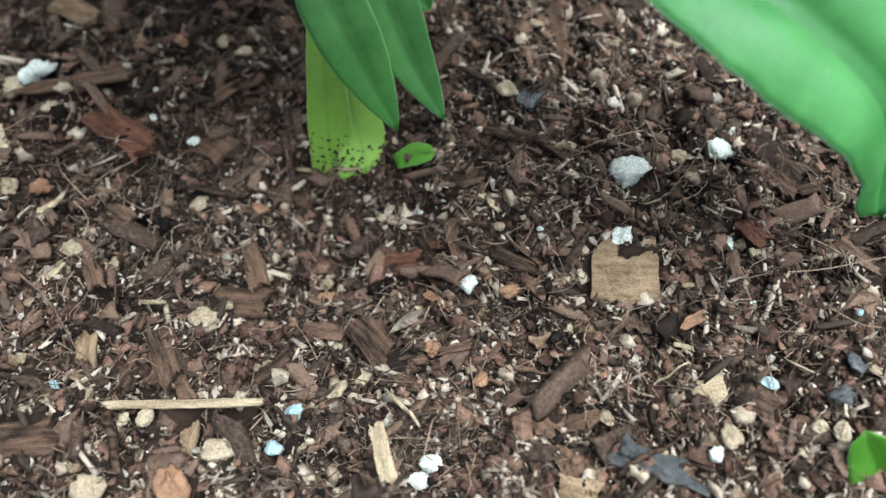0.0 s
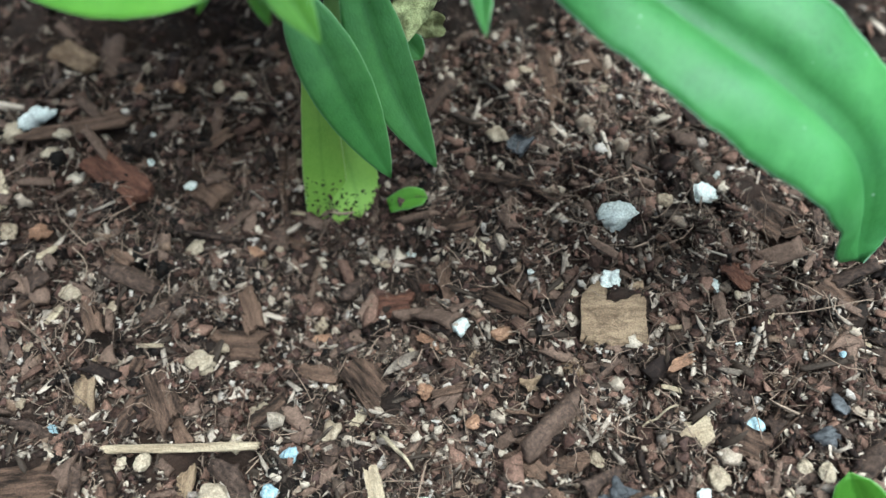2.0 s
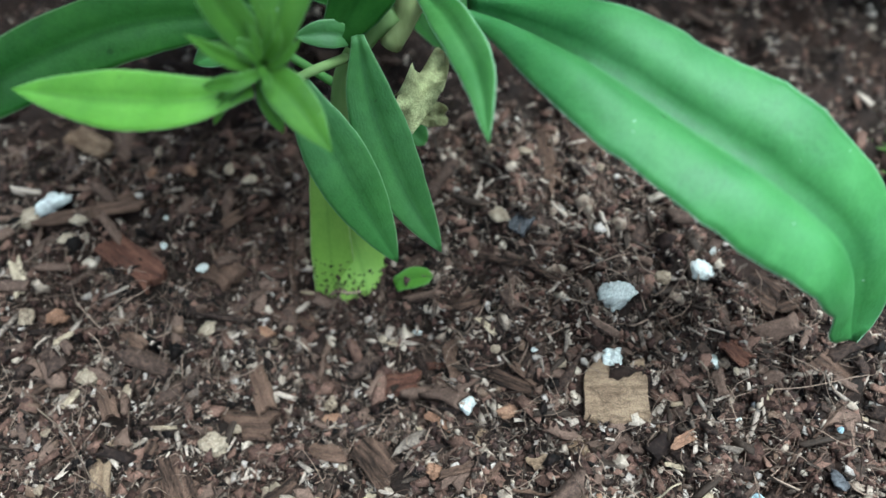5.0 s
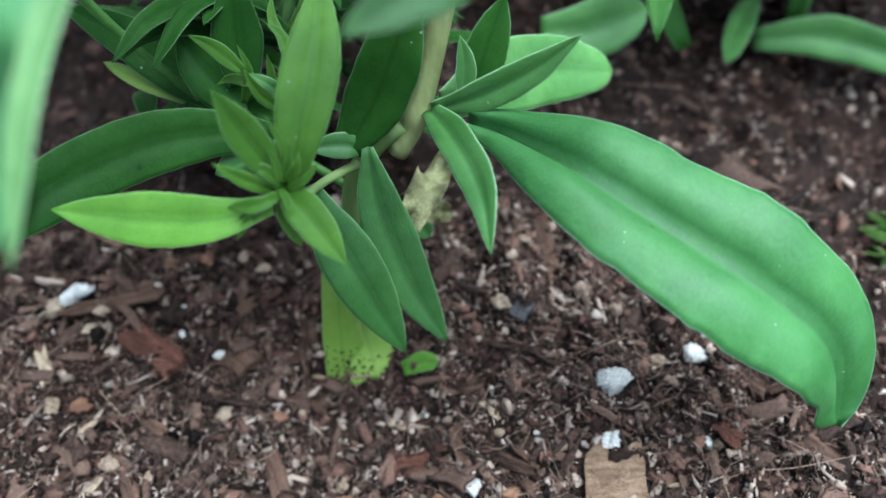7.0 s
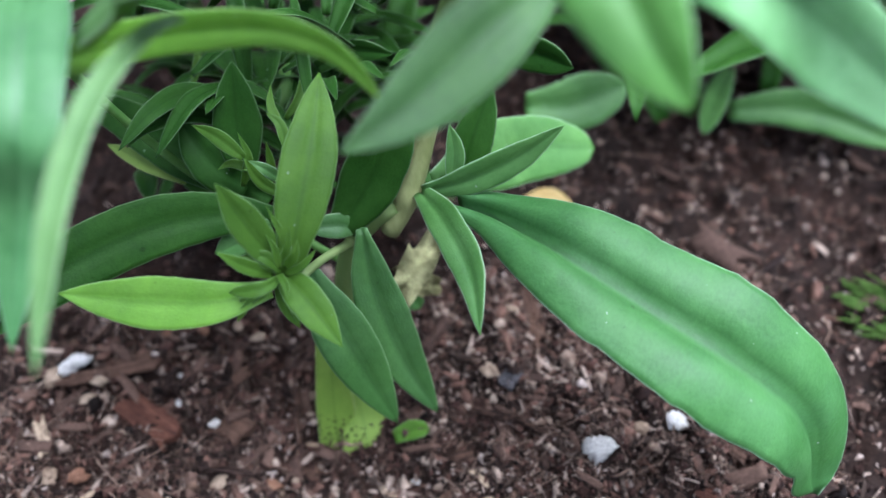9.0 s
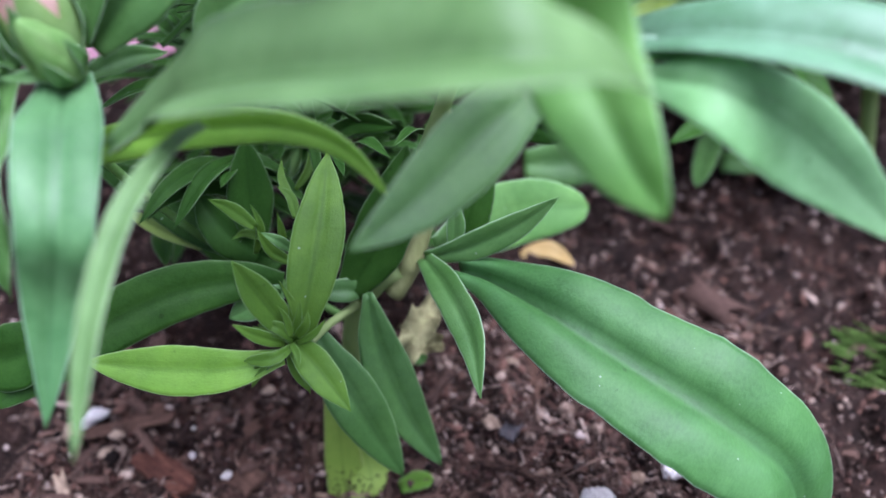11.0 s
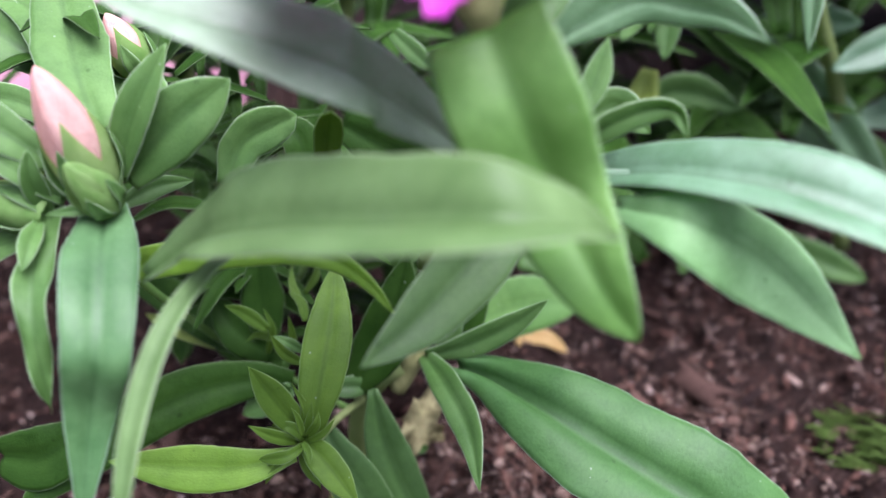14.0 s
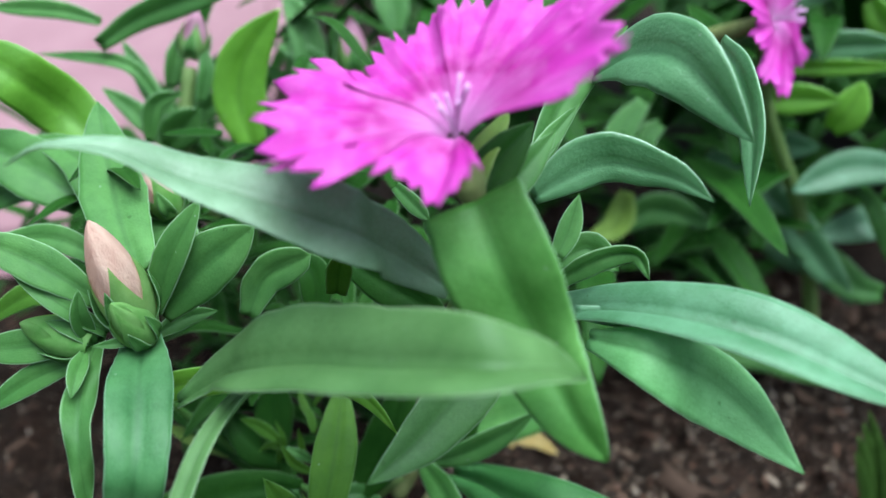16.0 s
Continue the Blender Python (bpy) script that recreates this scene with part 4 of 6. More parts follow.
leaf(plant, [(35.8, 17.8, 97.4), (39.4, 13.5, 101.9), (42.8, 6.3, 103.5), (47.7, -2.8, 98.0)], 9.0, (-0.78, -0.18, 0.60), SKY_SHEEN, peak=0.36, base=0.29, tip=0.92, fold=(9, 16), lean=0.05, twist=-14)
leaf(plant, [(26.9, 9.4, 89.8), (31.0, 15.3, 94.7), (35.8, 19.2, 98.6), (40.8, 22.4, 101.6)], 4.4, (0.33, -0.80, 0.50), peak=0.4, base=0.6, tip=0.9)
leaf(plant, [(51.4, 18.8, 99.8), (51.2, 11.6, 99.1), (51.4, 5.8, 95.0), (49.8, -0.2, 88.2)], 4.1, (-0.75, -0.38, 0.55), SKY_SHEEN, peak=0.37, base=0.62, tip=0.96, fold=(19, 17), lean=0.02, twist=-4)
leaf(plant, [(24.8, 2.6, 93.9), (28.4, 7.1, 95.1), (32.5, 10.9, 97.2)], 2.4, (0.38, -0.63, 0.68), peak=0.4, base=0.6, tip=1.0, n=16)
leaf(plant, [(27.6, -2.4, 85.3), (29.1, -0.9, 87.5), (30.7, 1.4, 90.8)], 2.8, (0.01, -0.82, 0.57), peak=0.4, base=0.6, tip=1.0, n=16)
leaf(plant, [(27.8, -1.7, 81.1), (32.4, -2.2, 84.2), (36.4, -2.9, 85.0), (37.4, -5.5, 83.2)], 3.1, (-0.38, -0.92, 0.08), peak=0.4, base=0.6, tip=0.9, fold=24, n=20)
leaf(plant, [(28.6, 2.6, 80.3), (32.5, 3.5, 81.7), (36.0, 1.6, 79.3)], 4.2, (-0.03, -0.82, 0.57), peak=0.5, base=0.6, tip=0.9, n=16)
leaf(plant, [(18.5, -7.4, 96.8), (21.0, -3.7, 98.6), (25.3, 0.3, 100.9)], 5.0, (0.34, -0.66, 0.66), DEEP_SHADE, peak=0.35, base=0.7, tip=1.0, n=18)
leaf(plant, [(20.0, -6.0, 95.4), (23.5, -2.0, 96.0), (28.3, 3.1, 98.2)], 3.7, (0.43, -0.60, 0.68), peak=0.35, base=0.7, tip=1.0, n=18)
leaf(plant, [(17.6, -8.8, 98.1), (19.2, -4.1, 99.7), (22.9, 1.9, 101.3)], 2.9, (0.27, -0.39, 0.88), OLD, peak=0.35, base=0.7, tip=0.7, n=18)
leaf(plant, [(-9.8, 5.7, 74.2), (-7.2, 8.4, 78.1), (-1.2, 8.8, 80.6)], 5.1, (-0.02, -0.89, 0.45), peak=0.6, base=0.5, tip=0.5, n=16)
leaf(plant, [(1.8, 4.2, 77.7), (2.6, 4.1, 81.2), (3.3, 3.6, 83.9)], 3.2, (-0.08, -0.99, -0.06), YOUNG, peak=0.5, base=0.8, tip=0.4, n=12)
leaf(plant, [(3.6, 8.7, 79.0), (9.1, 4.0, 77.9), (14.9, 0.0, 76.0)], 5.7, (-0.28, -0.61, 0.74), DEEP_SHADE, peak=0.5, base=0.6, tip=0.7, n=16)
leaf(plant, [(-1.9, 8.9, 70.5), (-1.8, 12.0, 74.8), (-4.2, 13.9, 77.3)], 4.7, (0.29, -0.73, 0.63), DEEP_SHADE, peak=0.5, base=0.6, tip=0.7, n=16)
leaf(plant, [(10.2, 9.5, 89.0), (12.1, 6.5, 88.3), (13.8, 3.5, 87.7)], 2.1, (-0.39, -0.42, 0.82), peak=0.5, base=0.6, tip=0.7, n=12)
leaf(plant, [(-21.7, 0.9, 75.9), (-19.6, -9.0, 76.8), (-19.2, -17.1, 73.2), (-21.9, -18.4, 65.7), (-24.2, -24.9, 56.5)], 7.1, (0.29, -0.64, 0.71), GLAUCOUS, label='broad leaf hanging below the bud', wave=0.45, n=40, peak=0.27, base=0.61, tip=0.89, fold=(16, 17), lean=-0.03, twist=8)
leaf(plant, [(-27.0, 2.4, 76.3), (-27.3, -6.3, 74.9), (-26.6, -12.5, 72.1), (-27.0, -15.6, 63.7)], 3.5, (0.21, -0.73, 0.64), wave=0.8, n=40, peak=0.36, base=0.50, tip=0.87, fold=(17, 12), lean=-0.02, twist=-5)
leaf(plant, [(-21.4, 5.9, 82.5), (-24.4, 12.7, 84.8), (-27.5, 22.3, 87.7), (-30.4, 33.2, 92.6)], 8.3, (0.18, -0.29, 0.94), peak=0.4, base=0.6, tip=0.85, fold=12)
leaf(plant, [(-20.1, 3.1, 78.5), (-16.6, 5.1, 85.1), (-12.5, 7.8, 90.7)], 4.3, (-0.18, -0.87, 0.45), peak=0.45, base=0.6, tip=0.9, fold=20)
leaf(plant, [(-19.5, 3.6, 77.6), (-14.3, 5.4, 82.1), (-7.1, 8.0, 86.1)], 7.2, (0.03, -0.90, 0.43), peak=0.5, base=0.5, tip=0.85, fold=10)
leaf(plant, [(-20.7, 2.9, 74.9), (-17.6, 6.2, 74.5), (-14.3, 8.8, 73.1)], 2.5, (0.64, -0.52, 0.57), peak=0.4, base=0.5, tip=0.95, n=16)
leaf(plant, [(-26.0, 2.7, 81.2), (-30.1, 3.3, 85.3), (-34.7, 3.6, 88.9), (-38.6, 2.7, 90.8)], 5.0, (0.47, -0.63, 0.62), peak=0.45, base=0.5, tip=0.85)
leaf(plant, [(-28.6, 1.7, 76.3), (-34.7, 1.7, 75.9), (-42.9, 1.9, 75.8)], 4.4, (-0.03, -0.65, 0.76), peak=0.45, base=0.5, tip=0.85)
leaf(plant, [(-29.5, 0.2, 74.1), (-35.1, -0.6, 72.7), (-41.5, -2.5, 69.8)], 3.4, (-0.06, -0.76, 0.64), peak=0.45, base=0.5, tip=0.85)
leaf(plant, [(-25.4, 1.1, 77.3), (-29.2, 1.0, 82.1), (-34.5, 3.0, 86.3)], 2.6, (0.49, -0.61, 0.62), peak=0.45, base=0.5, tip=0.9)
leaf(plant, [(-28.1, 14.9, 77.4), (-36.8, 19.3, 79.8), (-46.7, 19.2, 79.1)], 3.8, (-0.08, -0.65, 0.75), peak=0.45, base=0.5, tip=0.9)
leaf(plant, [(-31.4, 10.5, 74.6), (-37.9, 11.8, 76.2), (-45.5, 9.9, 73.0)], 3.4, (-0.04, -0.73, 0.68), YOUNG, peak=0.45, base=0.5, tip=0.9)
leaf(plant, [(-27.2, 0.5, 76.3), (-27.3, 0.1, 81.0), (-26.8, 1.1, 84.1)], 2.5, (0.56, -0.83, 0.04), peak=0.45, base=0.5, tip=0.9, n=16)
leaf(plant, [(-27.5, -1.6, 76.9), (-27.4, -5.1, 77.1), (-27.4, -8.2, 76.2)], 2.2, (0.49, -0.08, 0.87), peak=0.45, base=0.5, tip=0.9, n=16)
leaf(plant, [(-20.5, 0.3, 76.5), (-22.4, -2.0, 78.3), (-25.9, -2.8, 78.7)], 1.3, (0.57, -0.62, 0.54), peak=0.45, base=0.5, tip=0.9, n=12)
leaf(plant, [(-23.5, 16.1, 76.0), (-28.9, 23.9, 79.7), (-35.2, 32.5, 84.4), (-44.0, 36.8, 86.6)], 7.5, (0.05, -0.42, 0.91), peak=0.45, base=0.5, tip=0.9)
leaf(plant, [(-16.9, 14.0, 76.8), (-21.4, 20.7, 79.1), (-28.8, 27.9, 81.8)], 6.4, (-0.15, -0.45, 0.88), peak=0.45, base=0.5, tip=0.9)
leaf(plant, [(-31.0, 35.6, 80.4), (-38.3, 41.1, 87.7), (-42.9, 38.3, 95.7), (-51.2, 41.7, 100.0)], 9.0, (0.28, -0.83, 0.49), FRESH, peak=0.5, base=0.5, tip=0.8, fold=10)
leaf(plant, [(-35.0, 28.6, 79.1), (-41.9, 32.0, 83.5), (-51.1, 35.6, 88.0)], 9.3, (0.16, -0.61, 0.77), peak=0.45, base=0.5, tip=0.8)
leaf(plant, [(-38.0, 32.0, 80.2), (-45.4, 32.6, 80.7), (-52.4, 30.7, 77.7)], 5.2, (-0.02, -0.83, 0.55), peak=0.45, base=0.5, tip=0.8)
leaf(plant, [(-45.1, -3.4, 41.1), (-38.5, -5.0, 42.4), (-33.5, -2.5, 45.1)], 8.4, (-0.16, -0.75, 0.64), DEEP_SHADE, peak=0.5, base=0.6, tip=0.8)
bud(plant, (-21.4, 1.2, 77.6), (-24.2, 4.0, 91.4), 6.0, 31, show=0.85)
bud(plant, (-27.2, 0.4, 76.2), (-36.2, 3.4, 78.2), 4.7, 32, show=0.3, label="greenish bud just opening")
bud(plant, (-20.7, 21.9, 80.0), (-23.5, 24.1, 87.1), 4.8, 33, show=0.5, label="small green bud with a yellow tip")
bud(plant, (-20.3, -0.4, 77.1), (-22.5, -1.7, 83.8), 4.3, 34, show=0.15, label="small green bud")
bud(plant, (-10.1, 26.7, 39.8), (-6.8, 28.9, 45.9), 3.0, 35, show=0.1, label="tiny closed green bud")
flower(plant, (16.6, -8.6, 103.5), (0.0, -0.03, 1.0), 16.6, 0, ((50, 0.92, 43), (108, 0.80, 44), (-8, 0.93, 46), (178, 1.12, 42), (232, 0.72, 46)),
       ((10, 50, 110, 150, 185, 225, 262, 285, 310, 340), (0.60, 0.47, 0.30, 0.04, 0.04, -0.06, -0.15, 0.10, 0.55, 0.62)), 71, (18.0, -8.9, 98.0))
bush(plant, (-17.0, 46.3, 27.8), (9, 4, 7), 26, (9, 17), (1.4, 2.8), 601, 0.6, DEEP_SHADE)
bush(plant, (-2.3, 45.6, 32.8), (8, 5, 9), 37, (10, 18), (1.6, 3.2), 602, 0.6, DEEP_SHADE)
bush(plant, (-25.5, 46.7, 48.0), (7, 5, 7), 20, (9, 16), (1.4, 3.0), 603, 0.6, DEEP_SHADE)
bush(plant, (-4.1, 34.3, 67.3), (9, 6, 8), 31, (10, 18), (1.6, 3.5), 604, 0.6, DEEP_SHADE)
bush(plant, (-5.8, 25.9, 49.4), (9, 5, 7), 24, (9, 17), (1.5, 3.4), 605, 0.6, DEEP_SHADE)
bush(plant, (1.7, 42.3, 27.1), (7, 4, 8), 14, (18, 28), (3.4, 6.2), 607, 0.8, DEEP_SHADE)
bush(plant, (-14.8, 33.5, 31.7), (9, 4, 6), 16, (10, 18), (2.0, 4.3), 608, 0.6, DEEP_SHADE)
bush(plant, (-22.2, 28.9, 71.6), (9, 6, 7), 28, (10, 18), (1.6, 3.5), 606, 0.6, DEEP_SHADE)
plant_back = thing("dianthus_plant", "dianthus with mauve buds standing behind, by the wall", "plant", "dianthus plants", at=(-0.03, 0.07, ground_at(-30, 70)))
stalk(plant_back, [(-26.9, 60.6, 29.8), (-27.5, 63.5, 50.9), (-27.7, 59.4, 70.9), (-24.9, 63.8, 84.0)], [1.51, 1.4, 1.29, 1.19])
stalk(plant_back, [(-9.7, 63.5, 34.6), (-1.2, 66.1, 55.8), (3.3, 68.9, 77.0)], [1.57, 1.45, 1.23])
leaf(plant_back, [(-14.1, 51.3, 74.0), (-15.4, 54.1, 81.2), (-13.4, 56.5, 88.1), (-6.8, 58.7, 94.9)], 9.0, (0.15, -0.95, 0.28), FRESH, peak=0.4, base=0.5, tip=0.9, fold=10)
leaf(plant_back, [(-27.3, 57.6, 75.2), (-31.1, 60.1, 81.9), (-35.3, 61.4, 86.9), (-49.6, 63.3, 88.9)], 2.6, (0.18, -0.77, 0.62), peak=0.45, base=0.5, tip=0.9, n=18, across=9)
leaf(plant_back, [(-29.6, 56.0, 72.9), (-34.3, 58.1, 78.9), (-39.0, 59.1, 83.6)], 4.1, (0.37, -0.75, 0.54), peak=0.45, base=0.5, tip=0.9, n=18, across=9)
leaf(plant_back, [(-29.3, 57.8, 75.3), (-33.4, 63.9, 83.6), (-36.3, 67.6, 88.6)], 3.5, (0.33, -0.67, 0.67), peak=0.45, base=0.5, tip=0.9, n=18, across=9)
leaf(plant_back, [(-32.3, 55.0, 74.8), (-30.2, 56.8, 80.8), (-25.2, 57.5, 82.1)], 3.6, (0.23, -0.97, 0.10), peak=0.45, base=0.5, tip=0.9, n=18, across=9)
leaf(plant_back, [(-29.6, 56.0, 72.9), (-25.4, 55.6, 77.7), (-22.6, 55.7, 79.7)], 7.1, (-0.00, -1.00, -0.04), peak=0.45, base=0.5, tip=0.9, n=18, across=9)
leaf(plant_back, [(-27.3, 61.8, 74.2), (-19.8, 64.2, 77.9), (-12.5, 64.9, 79.2)], 4.2, (0.13, -0.97, 0.20), peak=0.45, base=0.5, tip=0.9, n=18, across=9)
leaf(plant_back, [(-29.7, 66.2, 80.1), (-28.4, 68.4, 83.4), (-27.1, 71.3, 87.4)], 3.8, (0.45, -0.80, 0.40), peak=0.45, base=0.5, tip=0.9, n=18, across=9)
leaf(plant_back, [(-23.5, 60.2, 79.0), (-21.8, 62.1, 83.4), (-21.9, 64.9, 87.4)], 3.1, (0.40, -0.83, 0.39), peak=0.45, base=0.5, tip=0.9, n=18, across=9)
leaf(plant_back, [(-38.2, 61.4, 90.2), (-30.7, 63.6, 93.7), (-19.9, 65.0, 96.2), (-11.2, 66.0, 98.0)], 5.0, (0.14, -0.99, 0.10), peak=0.45, base=0.5, tip=0.9, n=18, across=9)
leaf(plant_back, [(-37.5, 63.7, 93.4), (-44.7, 65.3, 95.4), (-57.0, 66.6, 96.5)], 3.4, (-0.04, -0.84, 0.54), peak=0.45, base=0.5, tip=0.9, n=18, across=9)
leaf(plant_back, [(-27.4, 61.2, 73.4), (-31.1, 57.3, 67.8), (-35.4, 55.8, 65.5)], 5.3, (0.08, -0.86, 0.51), peak=0.45, base=0.5, tip=0.9, n=18, across=9)
leaf(plant_back, [(-0.2, 72.6, 73.4), (-4.1, 76.1, 78.0), (-11.3, 78.5, 81.1)], 4.5, (0.03, -0.77, 0.63), peak=0.45, base=0.5, tip=0.9, n=18, across=9)
leaf(plant_back, [(4.2, 72.9, 74.0), (9.0, 75.7, 78.2), (15.9, 77.7, 81.3)], 5.7, (0.20, -0.93, 0.30), peak=0.45, base=0.5, tip=0.9, n=18, across=9)
leaf(plant_back, [(-4.6, 72.3, 72.8), (-5.8, 79.4, 82.5), (-9.3, 84.7, 89.8)], 6.8, (0.22, -0.76, 0.61), peak=0.45, base=0.5, tip=0.9, n=18, across=9)
leaf(plant_back, [(-1.0, 74.6, 67.7), (-9.4, 70.1, 69.5), (-18.4, 68.2, 66.4)], 5.7, (0.24, -0.76, 0.60), peak=0.45, base=0.5, tip=0.9, n=18, across=9)
leaf(plant_back, [(-0.9, 68.1, 58.5), (-10.2, 64.4, 61.6), (-20.2, 63.3, 59.5)], 5.7, (0.22, -0.75, 0.63), peak=0.45, base=0.5, tip=0.9, n=18, across=9)
leaf(plant_back, [(-3.5, 65.7, 55.0), (2.7, 63.5, 60.8), (11.4, 62.8, 60.4)], 5.7, (-0.27, -0.93, 0.25), peak=0.45, base=0.5, tip=0.9, n=18, across=9)
leaf(plant_back, [(-21.3, 63.4, 59.5), (-24.0, 62.4, 66.6), (-26.7, 59.4, 70.8)], 4.4, (0.67, -0.74, 0.06), peak=0.45, base=0.5, tip=0.9, n=18, across=9)
leaf(plant_back, [(3.2, 78.9, 65.2), (10.6, 81.7, 69.5), (17.6, 81.8, 70.0)], 7.2, (0.11, -0.96, 0.27), peak=0.45, base=0.5, tip=0.9, n=18, across=9)
leaf(plant_back, [(11.5, 92.5, 76.0), (10.9, 96.8, 81.9), (8.0, 101.1, 87.8)], 7.4, (0.11, -0.79, 0.61), peak=0.45, base=0.5, tip=0.9, n=18, across=9)
leaf(plant_back, [(30.9, 95.9, 73.1), (30.3, 100.2, 79.1), (27.3, 104.8, 85.2)], 8.9, (0.01, -0.81, 0.59), peak=0.45, base=0.5, tip=0.9, n=18, across=9)
leaf(plant_back, [(43.2, 96.4, 74.4), (48.7, 99.6, 79.1), (56.5, 102.6, 83.6)], 8.9, (0.15, -0.91, 0.39), peak=0.45, base=0.5, tip=0.9, n=18, across=9)
bud(plant_back, (-24.5, 64.6, 85.2), (-22.1, 67.6, 92.7), 4.9, 41, petal=BUD_MAUVE, label="mauve bud opening at its tip")
bud(plant_back, (3.3, 69.2, 77.5), (3.6, 73.8, 87.3), 5.4, 42, petal=BUD_MAUVE, show=0.75, label="closed mauve bud")
plant_right = thing("dianthus_plant", "dense dianthus with a pink flower standing behind", "plant", "dianthus plants", at=(0.10, 0.10, ground_at(100, 100)))
stalk(plant_right, [(104.5, 65.1, -0.3), (95.3, 66.7, 35.7), (81.5, 63.9, 65.3), (77.4, 63.4, 81.6)], [1.64, 1.52, 1.4, 1.29])
leaf(plant_right, [(79.5, 65.3, 67.2), (87.3, 63.2, 68.1), (93.6, 60.6, 68.2)], 6.3, (-0.32, -0.91, 0.27), FRESH, peak=0.45, base=0.5, tip=0.85, n=18, across=9)
leaf(plant_right, [(93.1, 61.1, 62.0), (95.0, 60.1, 65.9), (97.6, 61.5, 71.4)], 6.9, (-0.41, -0.88, 0.24), FRESH, peak=0.45, base=0.5, tip=0.85, n=18, across=9)
leaf(plant_right, [(86.9, 74.6, 71.9), (95.6, 70.3, 75.0), (105.6, 64.9, 76.5)], 6.3, (-0.49, -0.85, 0.19), SKY_SHEEN, peak=0.45, base=0.5, tip=0.85, n=18, across=9)
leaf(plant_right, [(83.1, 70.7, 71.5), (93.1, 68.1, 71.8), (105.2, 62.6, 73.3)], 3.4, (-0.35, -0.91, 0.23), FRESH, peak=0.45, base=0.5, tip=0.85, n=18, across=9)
leaf(plant_right, [(85.4, 74.6, 46.2), (95.0, 65.3, 33.7), (104.7, 56.0, 21.2)], 8.9, (-0.44, -0.85, 0.29), SKY_SHEEN, peak=0.45, base=0.5, tip=0.85, n=18, across=9)
leaf(plant_right, [(84.9, 78.8, 34.9), (96.8, 71.9, 25.8), (106.4, 66.6, 19.0)], 9.4, (-0.31, -0.91, 0.28), SKY_SHEEN, peak=0.45, base=0.5, tip=0.85, n=18, across=9)
leaf(plant_right, [(79.2, 83.8, 41.5), (89.1, 81.6, 47.5), (100.4, 76.3, 49.3)], 9.2, (-0.41, -0.86, 0.30), SKYLIT, peak=0.45, base=0.5, tip=0.85, n=18, across=9)
leaf(plant_right, [(72.4, 82.0, 38.7), (75.5, 76.5, 31.2), (70.5, 69.3, 21.0)], 10.8, (-0.48, -0.69, 0.55), peak=0.45, base=0.5, tip=0.85, n=18, across=9)
leaf(plant_right, [(56.4, 69.6, 37.8), (64.0, 71.2, 40.4), (75.8, 68.2, 36.8)], 7.6, (-0.05, -0.92, 0.39), peak=0.45, base=0.5, tip=0.85, n=18, across=9)
leaf(plant_right, [(55.7, 65.5, 49.1), (52.8, 61.6, 43.6), (46.8, 60.7, 42.1)], 6.0, (-0.24, -0.64, 0.73), OLD, peak=0.45, base=0.5, tip=0.85, n=18, across=9)
leaf(plant_right, [(111.0, 56.9, 22.9), (103.9, 58.9, 25.3), (95.1, 70.9, 32.9)], 7.7, (-0.24, -0.73, 0.64), peak=0.45, base=0.5, tip=0.85, n=18, across=9)
leaf(plant_right, [(117.3, 66.5, 36.4), (107.4, 65.8, 35.0), (97.5, 65.1, 33.6)], 7.6, (-0.07, -0.63, 0.77), SKYLIT, peak=0.45, base=0.5, tip=0.85, n=18, across=9)
leaf(plant_right, [(112.3, 63.9, 49.7), (100.9, 64.7, 50.4), (89.0, 62.9, 47.3)], 8.4, (-0.05, -0.70, 0.72), SKYLIT, peak=0.45, base=0.5, tip=0.85, n=18, across=9)
leaf(plant_right, [(86.5, 84.8, 77.5), (94.9, 86.8, 80.8), (109.1, 88.4, 83.7)], 8.4, (0.06, -0.94, 0.34), SKY_SHEEN, peak=0.45, base=0.5, tip=0.85, n=18, across=9)
leaf(plant_right, [(108.5, 84.4, 78.1), (111.5, 81.5, 74.2), (119.4, 79.6, 71.9)], 7.2, (-0.38, -0.92, 0.07), FRESH, peak=0.45, base=0.5, tip=0.85, n=18, across=9)
leaf(plant_right, [(53.2, 97.1, 75.8), (59.7, 99.4, 79.4), (68.6, 101.6, 82.9)], 7.6, (0.12, -0.93, 0.33), peak=0.45, base=0.5, tip=0.85, n=18, across=9)
leaf(plant_right, [(68.6, 91.0, 76.7), (74.8, 92.6, 79.3), (83.6, 95.4, 83.6)], 7.4, (0.10, -0.92, 0.38), peak=0.45, base=0.5, tip=0.85, n=18, across=9)
leaf(plant_right, [(57.9, 66.9, 68.4), (53.1, 64.1, 64.2), (48.1, 60.0, 58.3)], 5.7, (-0.24, -0.68, 0.70), peak=0.45, base=0.5, tip=0.85, n=18, across=9)
leaf(plant_right, [(60.8, 64.2, 64.7), (57.2, 62.5, 62.2), (55.4, 57.6, 55.3)], 5.2, (-0.34, -0.67, 0.66), peak=0.45, base=0.5, tip=0.85, n=18, across=9)
leaf(plant_right, [(29.2, 52.0, 17.3), (37.3, 51.9, 17.3), (47.7, 54.0, 19.3)], 9.9, (0.01, -0.76, 0.65), peak=0.5, base=0.5, tip=0.6, n=18, across=9)
leaf(plant_right, [(72.9, 65.1, 2.6), (84.7, 63.3, 3.9), (94.9, 59.1, 2.9), (104.7, 53.3, 0.5)], 8.4, (-0.25, -0.77, 0.59), peak=0.5, base=0.5, tip=0.6, n=18, across=9)
